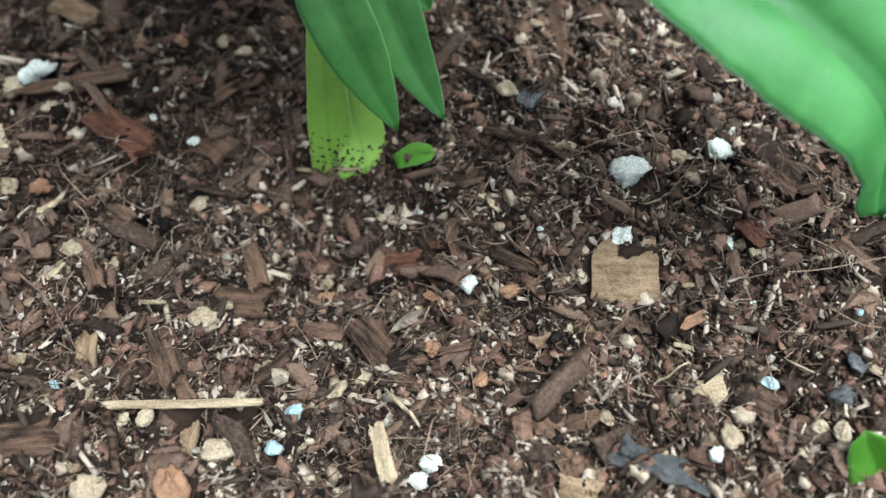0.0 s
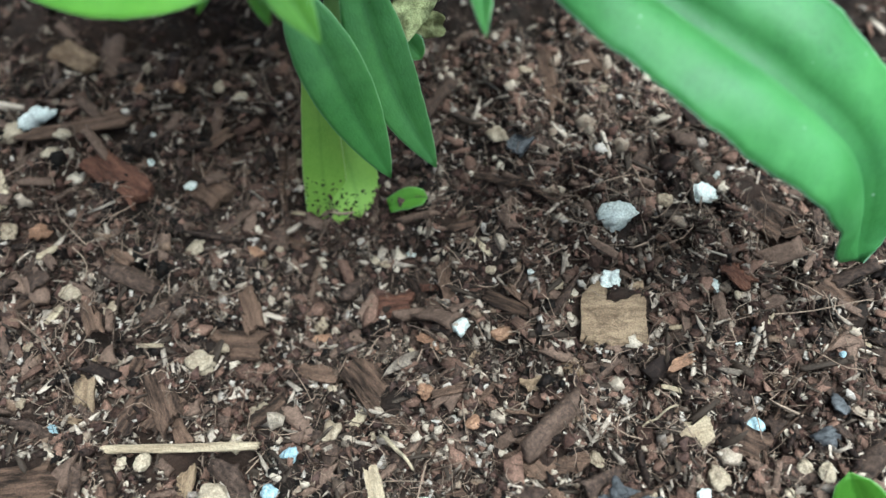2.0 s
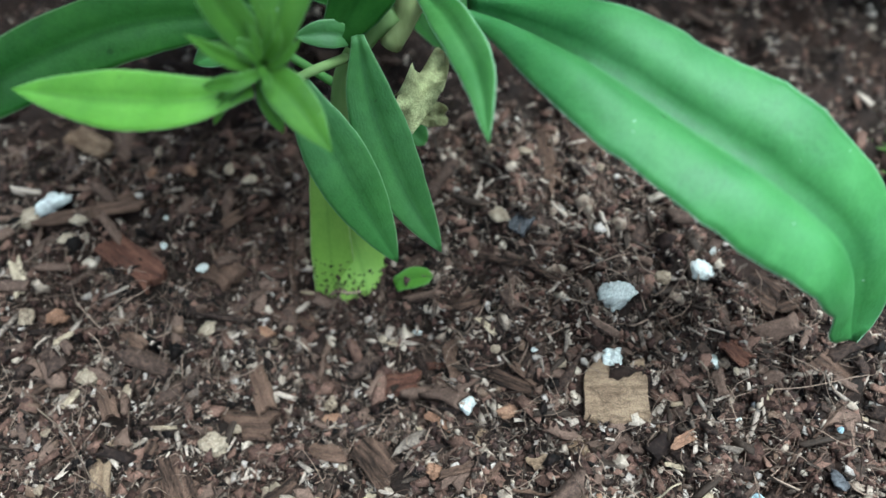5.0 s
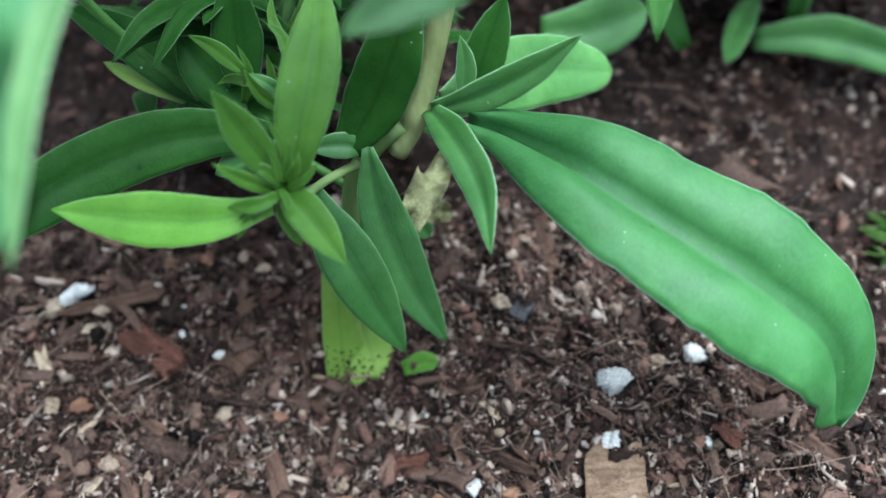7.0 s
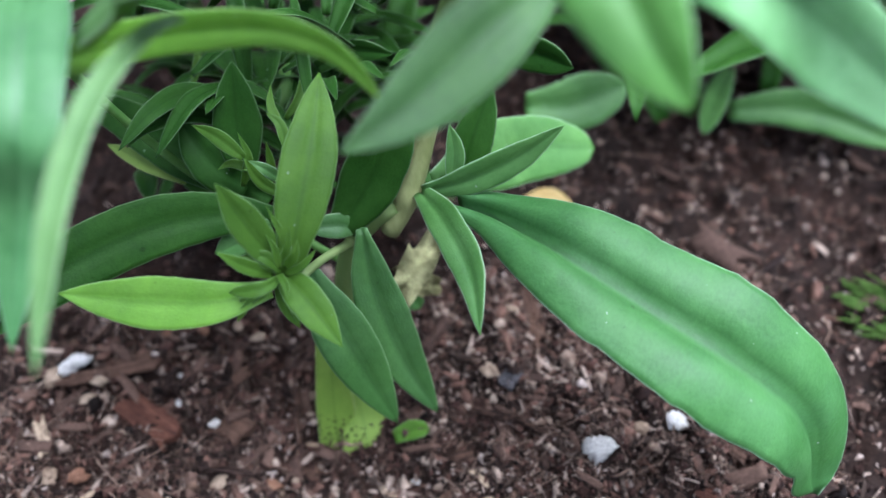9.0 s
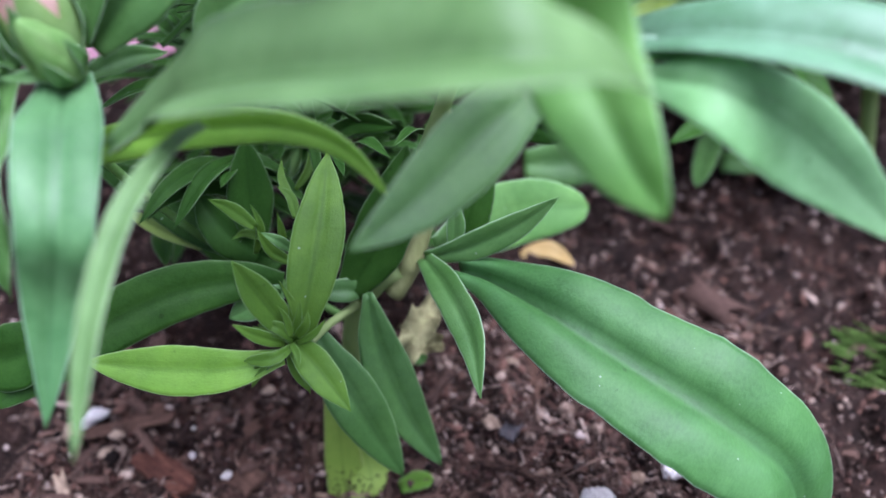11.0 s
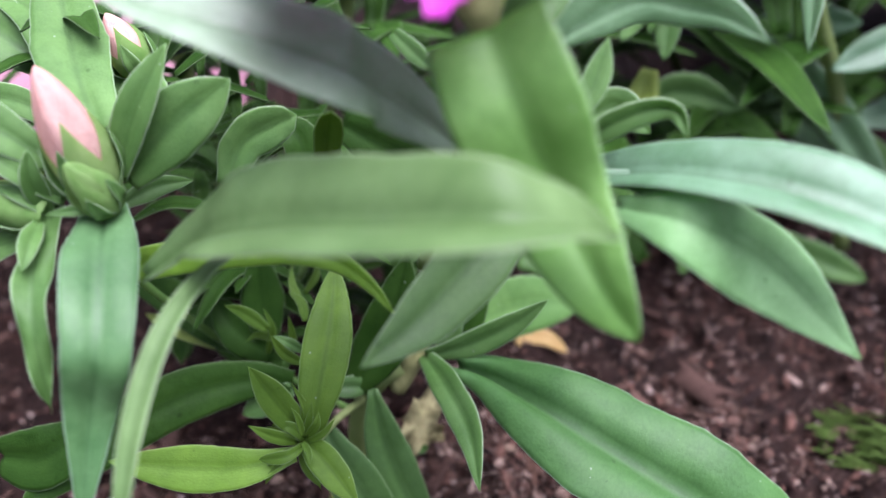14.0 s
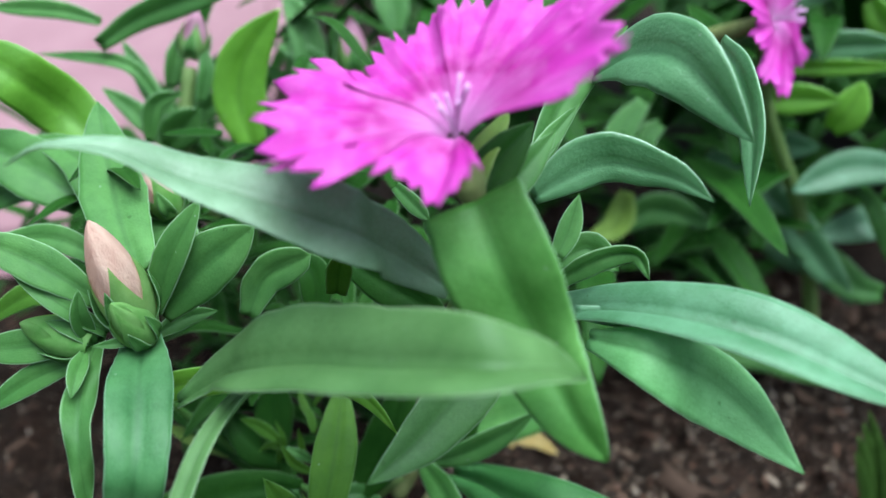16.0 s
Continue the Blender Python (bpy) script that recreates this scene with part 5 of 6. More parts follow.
leaf(plant_right, [(75.3, 75.6, 5.4), (69.9, 65.8, 6.0), (64.1, 54.2, 6.2)], 5.1, (0.10, -0.01, 1.00), peak=0.5, base=0.5, tip=0.6, n=18, across=9)
leaf(plant_right, [(85.5, 82.8, -8.2), (94.6, 84.2, -6.8), (107.7, 86.4, -4.7)], 8.0, (0.01, -0.72, 0.69), peak=0.5, base=0.5, tip=0.6, n=18, across=9)
leaf(plant_right, [(97.6, 73.5, -16.4), (106.7, 74.9, -15.0), (119.4, 72.3, -17.2)], 8.0, (-0.02, -0.76, 0.65), peak=0.5, base=0.5, tip=0.6, n=18, across=9)
bush(plant_right, (85, 95, 40), (22, 22, 22), 110, (22, 42), (4.0, 8.5), 611, 0.6, DEEP_SHADE)
bush(plant_right, (45, 120, 45), (22, 18, 22), 60, (22, 42), (4.0, 8.0), 612, 0.6, DEEP_SHADE)
bush(plant_back, (-5, 75, 55), (18, 10, 16), 60, (18, 34), (3.0, 6.0), 613, 0.6, DEEP_SHADE)
bush(plant_back, (-60, 80, 40), (20, 14, 18), 40, (18, 34), (3.0, 6.0), 614, 0.6, DEEP_SHADE)
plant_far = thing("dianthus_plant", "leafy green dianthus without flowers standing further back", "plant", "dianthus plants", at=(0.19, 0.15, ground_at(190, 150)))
bush(plant_far, (165, 130, 30), (28, 26, 22), 80, (28, 50), (6.0, 11.0), 615, 0.6, DEEP_SHADE)
bush(plant_far, (230, 190, 40), (40, 40, 30), 80, (34, 60), (8.0, 14.0), 616, 0.7, DEEP_SHADE)
bush(plant_far, (110, 200, 50), (50, 30, 32), 80, (34, 60), (8.0, 14.0), 617, 0.7, DEEP_SHADE)
flower(plant_right, (76.3, 61.8, 84.4), (0.75, -0.55, 0.45), 15.0, 40, ((0, 1.0, 45), (72, 0.95, 45), (144, 1.0, 45), (216, 1.0, 45), (288, 0.95, 45)),
       ((0, 90, 180, 270), (0.0, -0.1, -0.05, -0.2)), 91)
seedling = thing("seedling", "small bright green seedling leaf at the soil", "seedling", at=(0.056, -0.046, ground_at(56, -46)))
leaf(seedling, [(59.6, -51.5, -10.4), (56.3, -47.3, -2.4), (53.0, -42.7, 3.6)], 7.0, (-0.23, -0.87, 0.44), YOUNG, peak=0.55, base=0.5, tip=0.5, n=16)
weed = thing("weed", "small feathery green weed on the soil", "weed", at=(0.088, 0.02, ground_at(88, 20)))
rng = np.random.default_rng(77)
for _ in range(110):
    # fine fronds of a mossy tuft, all leaning the same way
    x, y = rng.uniform(86, 99), rng.uniform(9.5, 22)
    z = float(ground_height(x, y)) - 1.0
    run, rise, off = rng.uniform(7.5, 9.5), rng.uniform(3.5, 6.5), rng.normal(0, 0.7)
    leaf(weed, [(x, y, z), (x - 0.56 * run, y + 0.2, z + 0.6 * rise), (x - run, y + off, z + rise)], rng.uniform(0.35, 0.75), (0.25, -0.77, 0.59), WEED, peak=0.5, base=0.5, tip=0.8, n=10, across=5, fold=10)
for x, y, z in ((95.3, 18.3, 2.6), (96.5, 19.5, 4.3), (97.8, 20.7, 6.0), (94.2, 16.0, 0.5), (98.8, 18.0, 3.0)):
    leaf(weed, [(x, y, z - 6), (x - 2.0, y + 3.0, z + 7.2), (x - 4.5, y + 5.6, z + 15.5)], 2.3, (-0.35, -0.9, 0.25), WEED, peak=0.5, base=0.5, tip=0.8, n=12, across=5, fold=10)
fallen_leaf = thing("fallen_leaf", "small fallen yellow leaf on the soil", "leaf", at=(0.04, 0.06, ground_at(40, 60)))
leaf(fallen_leaf, [(27.7, 42.3, 2.9), (33.0, 42.5, 3.6), (37.5, 38.4, 3.0)], 3.4, (0.1, -0.5, 0.8), YELLOWED, fold=20, n=14)

# ---------------------------------------------------------------- pieces on the soil
PLACED = []


def chip(name, label, category, material, at, length, width, height, angle, seed, tilt=4.0, ragged=0.16, sink=0.55, group=""):
    """A broken piece of wood or bark lying on the soil; at, sizes in mm, angle in degrees."""
    v, f = splinter(length, width, height, seed, ragged, 12, 9)
    ob = part(name, mesh_from(name, v * 0.001, f, smooth=False), material)
    ob.location = (at[0] * 0.001, at[1] * 0.001, (float(ground_height(*at)) + (0.5 - sink) * height + 0.55) * 0.001)
    ob.rotation_euler = (radians(tilt), radians(-tilt * 0.6), radians(angle))
    a = radians(angle)
    for k in (-0.3, 0.0, 0.3):
        PLACED.append((at[0] + k * length * math.cos(a), at[1] + k * length * math.sin(a), 0.36 * max(width, 0.35 * length)))
    return tagged(ob, label, category, group)


def grain(name, label, category, material, at, size, seed, squash=(1, 0.74, 0.55), angle=0.0, rough=0.34, sink=0.35, group=""):
    """A rounded grain or pebble lying on the soil."""
    v, f = lump(size, seed, rough, 20, 26, squash)
    low = -v[:, 2].min()
    ob = part(name, mesh_from(name, v * 0.001, f), material)
    ob.location = (at[0] * 0.001, at[1] * 0.001, (float(ground_height(*at)) + low * (1 - sink) + 0.6) * 0.001)
    ob.rotation_euler = (0, 0, radians(angle + 37 * (seed % 9)))
    PLACED.append((at[0], at[1], 0.46 * size))
    return tagged(ob, label, category, group)


def twig(name, label, category, material, at, to, width, seed, lift=1.3, group=""):
    """A thin dry stalk or root lying over the soil from one place to another."""
    rng = np.random.default_rng(seed)
    a, b = np.array(at, float), np.array(to, float)
    n = 6
    pts = []
    side = np.array([-(b - a)[1], (b - a)[0]]) / (np.linalg.norm(b - a) + 1e-9)
    for i in range(n):
        q = a + (b - a) * i / (n - 1) + side * rng.normal(0, 0.014 * np.linalg.norm(b - a)) * (0 < i < n - 1)
        pts.append((q[0], q[1], float(ground_height(*q)) + lift + width * 0.4))
    v, f = tube(pts, [width * 0.5, width * 0.55, width * 0.45, width * 0.3], 7, 18)
    ob = part(name, mesh_from(name, v, f), material)
    return tagged(ob, label, category, group)


grain('perlite_grain', 'white rough perlite grain on the soil', 'perlite', PERLITE, (32.6, -10.4), 4.4, 501, squash=(1, 0.85, 0.8), rough=0.3, group='perlite grains')
grain('perlite_grain', 'white rough perlite grain on the soil', 'perlite', PERLITE, (31.4, -17.1), 3.32, 502, squash=(1, 0.85, 0.8), rough=0.3, group='perlite grains')
grain('perlite_grain', 'white rough perlite grain on the soil', 'perlite', PERLITE, (12.5, -20.7), 2.41, 503, squash=(1, 0.85, 0.8), rough=0.3, group='perlite grains')
grain('perlite_grain', 'white rough perlite grain on the soil', 'perlite', PERLITE, (44.8, -5.4), 3.0, 504, squash=(1, 0.8, 0.7), rough=0.3, group='perlite grains')
grain('perlite_grain', 'white rough perlite grain, longer than wide, on the soil', 'perlite', PERLITE, (-47.0, 11.4), 5.0, 505, squash=(1, 0.5, 0.55), rough=0.3, group='perlite grains')
grain('perlite_grain', 'white rough perlite grain on the soil', 'perlite', PERLITE, (47.8, -1.5), 1.48, 506, squash=(1, 0.85, 0.8), rough=0.3, group='perlite grains')
grain('perlite_grain', 'white rough perlite grain on the soil', 'perlite', PERLITE, (44.6, -17.4), 1.66, 507, squash=(1, 0.85, 0.8), rough=0.3, group='perlite grains')
grain('perlite_grain', 'white rough perlite grain on the soil', 'perlite', PERLITE, (7.6, -43.0), 2.52, 508, squash=(1, 0.85, 0.8), rough=0.3, group='perlite grains')
grain('perlite_grain', 'white rough perlite grain on the soil', 'perlite', PERLITE, (6.7, -45.0), 2.12, 509, squash=(1, 0.85, 0.8), rough=0.3, group='perlite grains')
grain('perlite_grain', 'white rough perlite grain on the soil', 'perlite', PERLITE, (38.4, -43.7), 1.71, 510, squash=(1, 0.85, 0.8), rough=0.3, group='perlite grains')
grain('perlite_grain', 'pale bluish mineral grain on the soil', 'perlite', PALE_BLUE, (46.3, -35.2), 2.30, 511, squash=(1, 0.85, 0.8), rough=0.3, group='perlite grains')
grain('perlite_grain', 'small pale blue grain on the soil', 'perlite', PALE_BLUE, (-37.0, -32.8), 1.60, 512, squash=(1, 0.85, 0.8), rough=0.3, group='perlite grains')
grain('perlite_grain', 'small pale blue grain on the soil', 'perlite', PALE_BLUE, (-10.1, -40.7), 1.94, 513, squash=(1, 0.85, 0.8), rough=0.3, group='perlite grains')
grain('perlite_grain', 'pale bluish grain on the soil', 'perlite', PALE_BLUE, (-8.0, -36.7), 2.26, 514, squash=(1, 0.85, 0.8), rough=0.3, group='perlite grains')
grain('pebble', 'tan pebble lying on the soil', 'pebble', PEBBLE, (-6.2, -17.3), 1.94, 515, group='pebbles')
grain('pebble', 'tan pebble lying on the soil', 'pebble', PEBBLE, (24.9, -17.3), 1.67, 516, group='pebbles')
grain('pebble', 'tan pebble lying on the soil', 'pebble', PEBBLE, (18.5, 4.0), 2.87, 517, group='pebbles')
grain('pebble', 'tan pebble lying on the soil', 'pebble', PEBBLE, (-37.6, -15.1), 3.17, 518, group='pebbles')
grain('pebble', 'tan pebble lying on the soil', 'pebble', PEBBLE, (-50.3, 10.0), 3.51, 519, group='pebbles')
grain('pebble', 'tan pebble lying on the soil', 'pebble', PEBBLE, (-32.3, -17.5), 2.30, 520, group='pebbles')
grain('pebble', 'tan pebble lying on the soil', 'pebble', PEBBLE, (-47.0, -6.8), 2.82, 521, group='pebbles')
grain('pebble', 'tan pebble lying on the soil', 'pebble', PEBBLE, (-20.6, -24.1), 3.70, 522, group='pebbles')
grain('pebble', 'tan pebble lying on the soil', 'pebble', PEBBLE, (-23.4, -6.9), 2.73, 523, group='pebbles')
grain('pebble', 'tan pebble lying on the soil', 'pebble', PEBBLE, (39.7, -5.9), 2.45, 524, group='pebbles')
grain('pebble', 'tan pebble lying on the soil', 'pebble', PEBBLE, (27.6, -38.5), 1.90, 525, group='pebbles')
grain('pebble', 'tan pebble lying on the soil', 'pebble', PEBBLE, (-29.2, -45.9), 3.71, 526, group='pebbles')
grain('pebble', 'tan pebble lying on the soil', 'pebble', PEBBLE, (-15.8, -41.7), 3.20, 527, group='pebbles')
grain('pebble', 'tan pebble lying on the soil', 'pebble', PEBBLE, (-24.1, -38.2), 2.61, 528, group='pebbles')
grain('pebble', 'tan pebble lying on the soil', 'pebble', PEBBLE, (-3.6, -33.4), 2.45, 529, group='pebbles')
grain('pebble', 'tan pebble lying on the soil', 'pebble', PEBBLE, (40.5, -41.7), 2.72, 530, group='pebbles')
grain('pebble', 'tan pebble lying on the soil', 'pebble', PEBBLE, (2.7, -11.4), 1.36, 531, group='pebbles')
grain('pebble', 'tan pebble lying on the soil', 'pebble', PEBBLE, (16.7, -14.4), 1.43, 532, group='pebbles')
grain('pebble', 'tan pebble lying on the soil', 'pebble', PEBBLE, (-12.9, -28.8), 1.68, 533, group='pebbles')
grain('pebble', 'tan pebble lying on the soil', 'pebble', PEBBLE, (-15.1, -34.3), 2.29, 534, group='pebbles')
grain('pebble', 'tan pebble lying on the soil', 'pebble', PEBBLE, (18.2, 18.2), 1.78, 535, group='pebbles')
grain('pebble', 'tan pebble lying on the soil', 'pebble', PEBBLE, (22.7, 14.6), 1.89, 536, group='pebbles')
grain('pebble', 'tan pebble lying on the soil', 'pebble', PEBBLE, (32.7, -43.8), 1.84, 537, group='pebbles')
grain('pebble', 'tan pebble lying on the soil', 'pebble', PEBBLE, (52.1, -41.6), 2.09, 538, group='pebbles')
grain('pebble', 'tan pebble lying on the soil', 'pebble', PEBBLE, (50.2, -40.5), 1.86, 539, group='pebbles')
grain('pebble', 'tan pebble lying on the soil', 'pebble', PEBBLE, (-3.9, -26.8), 1.28, 540, group='pebbles')
grain('pebble', 'tan pebble lying on the soil', 'pebble', PEBBLE, (-40.5, -23.5), 1.11, 541, group='pebbles')
grain('pebble', 'tan pebble lying on the soil', 'pebble', PEBBLE, (-39.5, -30.8), 1.48, 542, group='pebbles')
grain('pebble', 'tan pebble lying on the soil', 'pebble', PEBBLE, (1.5, -10.2), 1.21, 543, group='pebbles')
grain('pebble', 'tan pebble lying on the soil', 'pebble', PEBBLE, (-17.9, -21.7), 1.45, 544, group='pebbles')
grain('pebble', 'orange-brown pebble of bark on the soil', 'pebble', ORANGE, (-42.5, -7.2), 2.67, 545, group='pebbles')
grain('pebble', 'orange-tan lump of bark on the soil', 'pebble', ORANGE, (-5.8, -20.6), 2.50, 546, group='pebbles')
grain('pebble', 'orange-tan lump of bark on the soil', 'pebble', ORANGE, (7.9, -29.0), 2.34, 547, group='pebbles')
grain('pebble', 'orange bark nugget lying on the soil', 'pebble', ORANGE, (-20.3, -45.5), 4.73, 548, group='pebbles')
grain('pebble', 'reddish bark lump on the soil', 'pebble', ORANGE, (17.8, -22.3), 2.22, 549, group='pebbles')
grain('pebble', 'orange-tan lump of bark on the soil', 'pebble', ORANGE, (13.6, -33.7), 1.86, 550, group='pebbles')
grain('pebble', 'tan pebble lying on the soil', 'pebble', PEBBLE, (-33.7, 22.4), 1.85, 551, group='pebbles')
grain('pebble', 'small orange-tan lump on the soil', 'pebble', ORANGE, (-33.1, 16.3), 1.80, 552, group='pebbles')
chip('wood_chip', 'large square tan wood chip with visible grain', 'wood chip', WOOD, (31.2, -21.8), 7.72, 7.38, 1.60, -4, 553, ragged=0.04, sink=0.1, group='wood chips')
chip('wood_chip', 'pale tan wood chip lying on the soil', 'wood chip', WOOD, (-33.8, -27.1), 6.56, 2.73, 0.76, -82, 554, group='wood chips')
chip('wood_chip', 'pale pointed wood sliver on the soil', 'wood chip', STRAW, (-1.3, -31.7), 4.75, 1.22, 0.50, 52, 555, group='wood chips')
chip('wood_chip', 'cream wood chip lying on the soil', 'wood chip', STRAW, (39.2, -36.1), 3.62, 3.36, 0.94, 9, 556, group='wood chips')
chip('straw', 'long flat straw lying on the soil', 'straw', STRAW, (-20.5, -35.8), 18.6, 1.0, 0.6, -1, 557, ragged=0.05, sink=-0.6, group='straws')
chip('straw', 'pale straw stub lying on the soil', 'straw', STRAW, (2.7, -43.1), 8.2, 1.8, 0.9, -76, 558, ragged=0.12, sink=-0.4, group='straws')
twig('twig', 'thin straw lying against the stem base', 'twig', STRAW, (-10.7, -1.5), (-1.6, -2.9), 0.55, 559, group='twigs')
twig('twig', 'thin pale root on the soil', 'twig', STRAW, (2.5, -33.9), (6.6, -39.3), 0.54, 560, group='twigs')
chip('bark_chip', 'dark red bark chip lying on the soil', 'bark chip', BARK_RED, (-33.8, 1.4), 12.6, 4.0, 1.5, -40, 561, ragged=0.10, sink=-0.2, group='bark chips')
chip('bark_chip', 'brown bark chip lying on the soil', 'bark chip', BARK, (-21.7, 1.0), 5.35, 4.51, 1.26, -39, 562, group='bark chips')
chip('bark_chip', 'brown bark chip lying on the soil', 'bark chip', BARK, (-10.7, -4.3), 4.38, 2.15, 0.60, -41, 563, group='bark chips')
twig('twig', 'thin brown twig lying on the soil', 'twig', BARK, (-12.0, 6.6), (-11.4, -1.9), 1.20, 564, group='twigs')
twig('twig', 'thin brown twig lying on the soil', 'twig', BARK, (15.0, -2.0), (26.1, -6.1), 1.04, 565, group='twigs')
chip('bark_chip', 'brown bark chip lying on the soil', 'bark chip', BARK, (-17.0, -20.8), 7.30, 3.91, 1.09, -1, 566, group='bark chips')
chip('bark_chip', 'brown bark chip lying on the soil', 'bark chip', BARK, (1.9, -28.2), 9.76, 4.21, 1.18, -51, 567, group='bark chips')
chip('bark_chip', 'brown bark chip lying on the soil', 'bark chip', BARK, (-39.2, -39.0), 9.2, 5.6, 1.72, 4, 568, sink=0.1, group='bark chips')
twig('twig', 'thin brown twig lying on the soil', 'twig', BARK, (-29.7, -35.8), (-25.5, -45.3), 1.19, 569, group='twigs')
chip('bark_chip', 'brown bark chip lying on the soil', 'bark chip', BARK, (24.8, -38.6), 3.76, 3.20, 0.90, -1, 570, group='bark chips')
chip('bark_chip', 'dark grey bark piece on the soil', 'bark chip', STONE, (32.0, -44.6), 7.4, 2.6, 0.9, -20, 571, sink=0.0, group='bark chips')
chip('bark_chip', 'brown bark chip lying on the soil', 'bark chip', BARK, (6.4, -3.6), 6.61, 1.47, 0.50, 1, 572, group='bark chips')
chip('bark_chip', 'brown bark chip lying on the soil', 'bark chip', BARK, (44.3, -37.0), 4.65, 3.75, 1.05, -29, 573, group='bark chips')
chip('bark_chip', 'brown bark chip lying on the soil', 'bark chip', BARK, (20.1, -38.3), 5.05, 3.84, 1.07, -46, 574, group='bark chips')
chip('bark_chip', 'reddish bark chip lying on the soil', 'bark chip', BARK_RED, (4.1, -16.5), 5.17, 3.38, 0.95, 6, 575, group='bark chips')
chip('bark_chip', 'brown bark chip lying on the soil', 'bark chip', BARK, (11.2, -15.4), 6.21, 2.13, 0.60, -79, 576, group='bark chips')
chip('bark_chip', 'greenish tan bark chip on the soil', 'bark chip', WOOD, (-43.8, 23.3), 7.94, 3.97, 1.11, -38, 577, group='bark chips')
chip('bark_chip', 'dark grey stone chip on the soil', 'bark chip', STONE, (21.0, 2.6), 3.00, 3.53, 0.99, -28, 578, group='bark chips')
chip('bark_chip', 'brown bark chip lying on the soil', 'bark chip', WOOD, (26.1, -27.3), 4.06, 2.32, 0.65, -68, 579, group='bark chips')
chip('bark_chip', 'brown bark chip lying on the soil', 'bark chip', BARK, (-21.6, 8.5), 5.62, 2.01, 0.56, 40, 580, group='bark chips')
chip('bark_chip', 'brown bark chip lying on the soil', 'bark chip', BARK, (-23.8, -31.2), 5.09, 3.03, 0.85, 51, 581, group='bark chips')
chip('bark_chip', 'brown bark chip lying on the soil', 'bark chip', BARK, (-23.9, -29.7), 7.51, 3.35, 0.94, -63, 582, group='bark chips')
chip('bark_chip', 'brown bark chip lying on the soil', 'bark chip', BARK, (-10.6, -31.2), 4.43, 3.94, 1.10, 40, 583, group='bark chips')
chip('bark_chip', 'brown bark chip lying on the soil', 'bark chip', BARK, (-27.4, -31.3), 4.15, 2.46, 0.69, 66, 584, group='bark chips')
chip('bark_chip', 'brown bark chip lying on the soil', 'bark chip', BARK, (-39.9, 9.7), 14.46, 2.09, 0.58, 7, 585, group='bark chips')
chip('bark_chip', 'brown bark chip lying on the soil', 'bark chip', BARK, (12.3, -6.9), 4.54, 1.96, 0.55, 9, 586, group='bark chips')
chip('bark_chip', 'brown bark chip lying on the soil', 'bark chip', BARK, (-6.2, -24.9), 4.50, 2.24, 0.63, -12, 587, group='bark chips')
chip('bark_chip', 'reddish bark chip lying on the soil', 'bark chip', BARK_RED, (47.2, -17.2), 3.57, 2.63, 0.74, -57, 588, group='bark chips')
chip('bark_chip', 'brown bark chip lying on the soil', 'bark chip', BARK, (59.8, -20.4), 6.82, 4.65, 1.30, -53, 589, group='bark chips')
chip('bark_chip', 'brown bark chip lying on the soil', 'bark chip', BARK, (52.5, -6.3), 8.50, 5.79, 1.62, -51, 590, group='bark chips')
chip('bark_chip', 'brown bark chip lying on the soil', 'bark chip', BARK, (26.6, 14.9), 11.42, 2.50, 0.70, -84, 591, group='bark chips')
twig('twig', 'thin brown twig lying on the soil', 'twig', BARK, (27.7, -45.7), (36.7, -40.6), 0.55, 592, group='twigs')
twig('twig', 'thin brown twig lying on the soil', 'twig', BARK, (45.7, -40.5), (51.7, -30.0), 0.44, 593, group='twigs')
twig('twig', 'thin brown twig lying on the soil', 'twig', BARK, (49.2, -32.7), (58.8, -24.5), 0.39, 594, group='twigs')
chip('bark_chip', 'brown bark chip lying on the soil', 'bark chip', BARK, (31.9, 19.1), 8.61, 3.53, 0.99, -69, 595, group='bark chips')
chip('bark_chip', 'brown bark chip lying on the soil', 'bark chip', BARK, (-33.6, -19.6), 4.15, 2.03, 0.57, -63, 596, group='bark chips')
chip('bark_chip', 'brown bark chip lying on the soil', 'bark chip', BARK, (-15.2, -15.8), 6.75, 2.44, 0.68, -67, 597, group='bark chips')
chip('bark_chip', 'brown bark chip lying on the soil', 'bark chip', BARK, (47.8, 11.1), 9.36, 2.80, 0.78, -10, 598, group='bark chips')
chip('bark_chip', 'brown bark chip lying on the soil', 'bark chip', BARK, (22.7, -43.3), 3.75, 2.47, 0.69, -61, 599, group='bark chips')
chip('bark_chip', 'brown bark chip lying on the soil', 'bark chip', BARK, (-33.2, -40.7), 4.89, 1.64, 0.50, -106, 600, group='bark chips')
chip('bark_chip', 'brown bark chip lying on the soil', 'bark chip', BARK, (18.6, -18.5), 6.90, 1.67, 0.50, -28, 601, group='bark chips')
chip('bark_chip', 'brown bark chip lying on the soil', 'bark chip', BARK, (-7.2, 22.6), 6.03, 2.86, 0.80, -53, 602, group='bark chips')
chip('bark_chip', 'thin curled brown bark flake on the soil', 'bark chip', BARK, (-38.1, 12.4), 5.9, 2.0, 0.60, 18, 701, sink=0.2, group='bark chips')
chip('wood_chip', 'pale weathered wood chip on the soil', 'wood chip', STRAW, (-48.8, -1.2), 6.0, 1.7, 0.51, -65, 702, sink=0.2, group='wood chips')
chip('wood_chip', 'cream wood sliver lying on the soil', 'wood chip', STRAW, (-45.7, -10.3), 2.2, 0.9, 0.50, 6, 704, sink=0.2, group='wood chips')
chip('wood_chip', 'cream wood sliver lying on the soil', 'wood chip', STRAW, (-40.4, -11.0), 2.6, 0.7, 0.50, 35, 705, sink=0.2, group='wood chips')
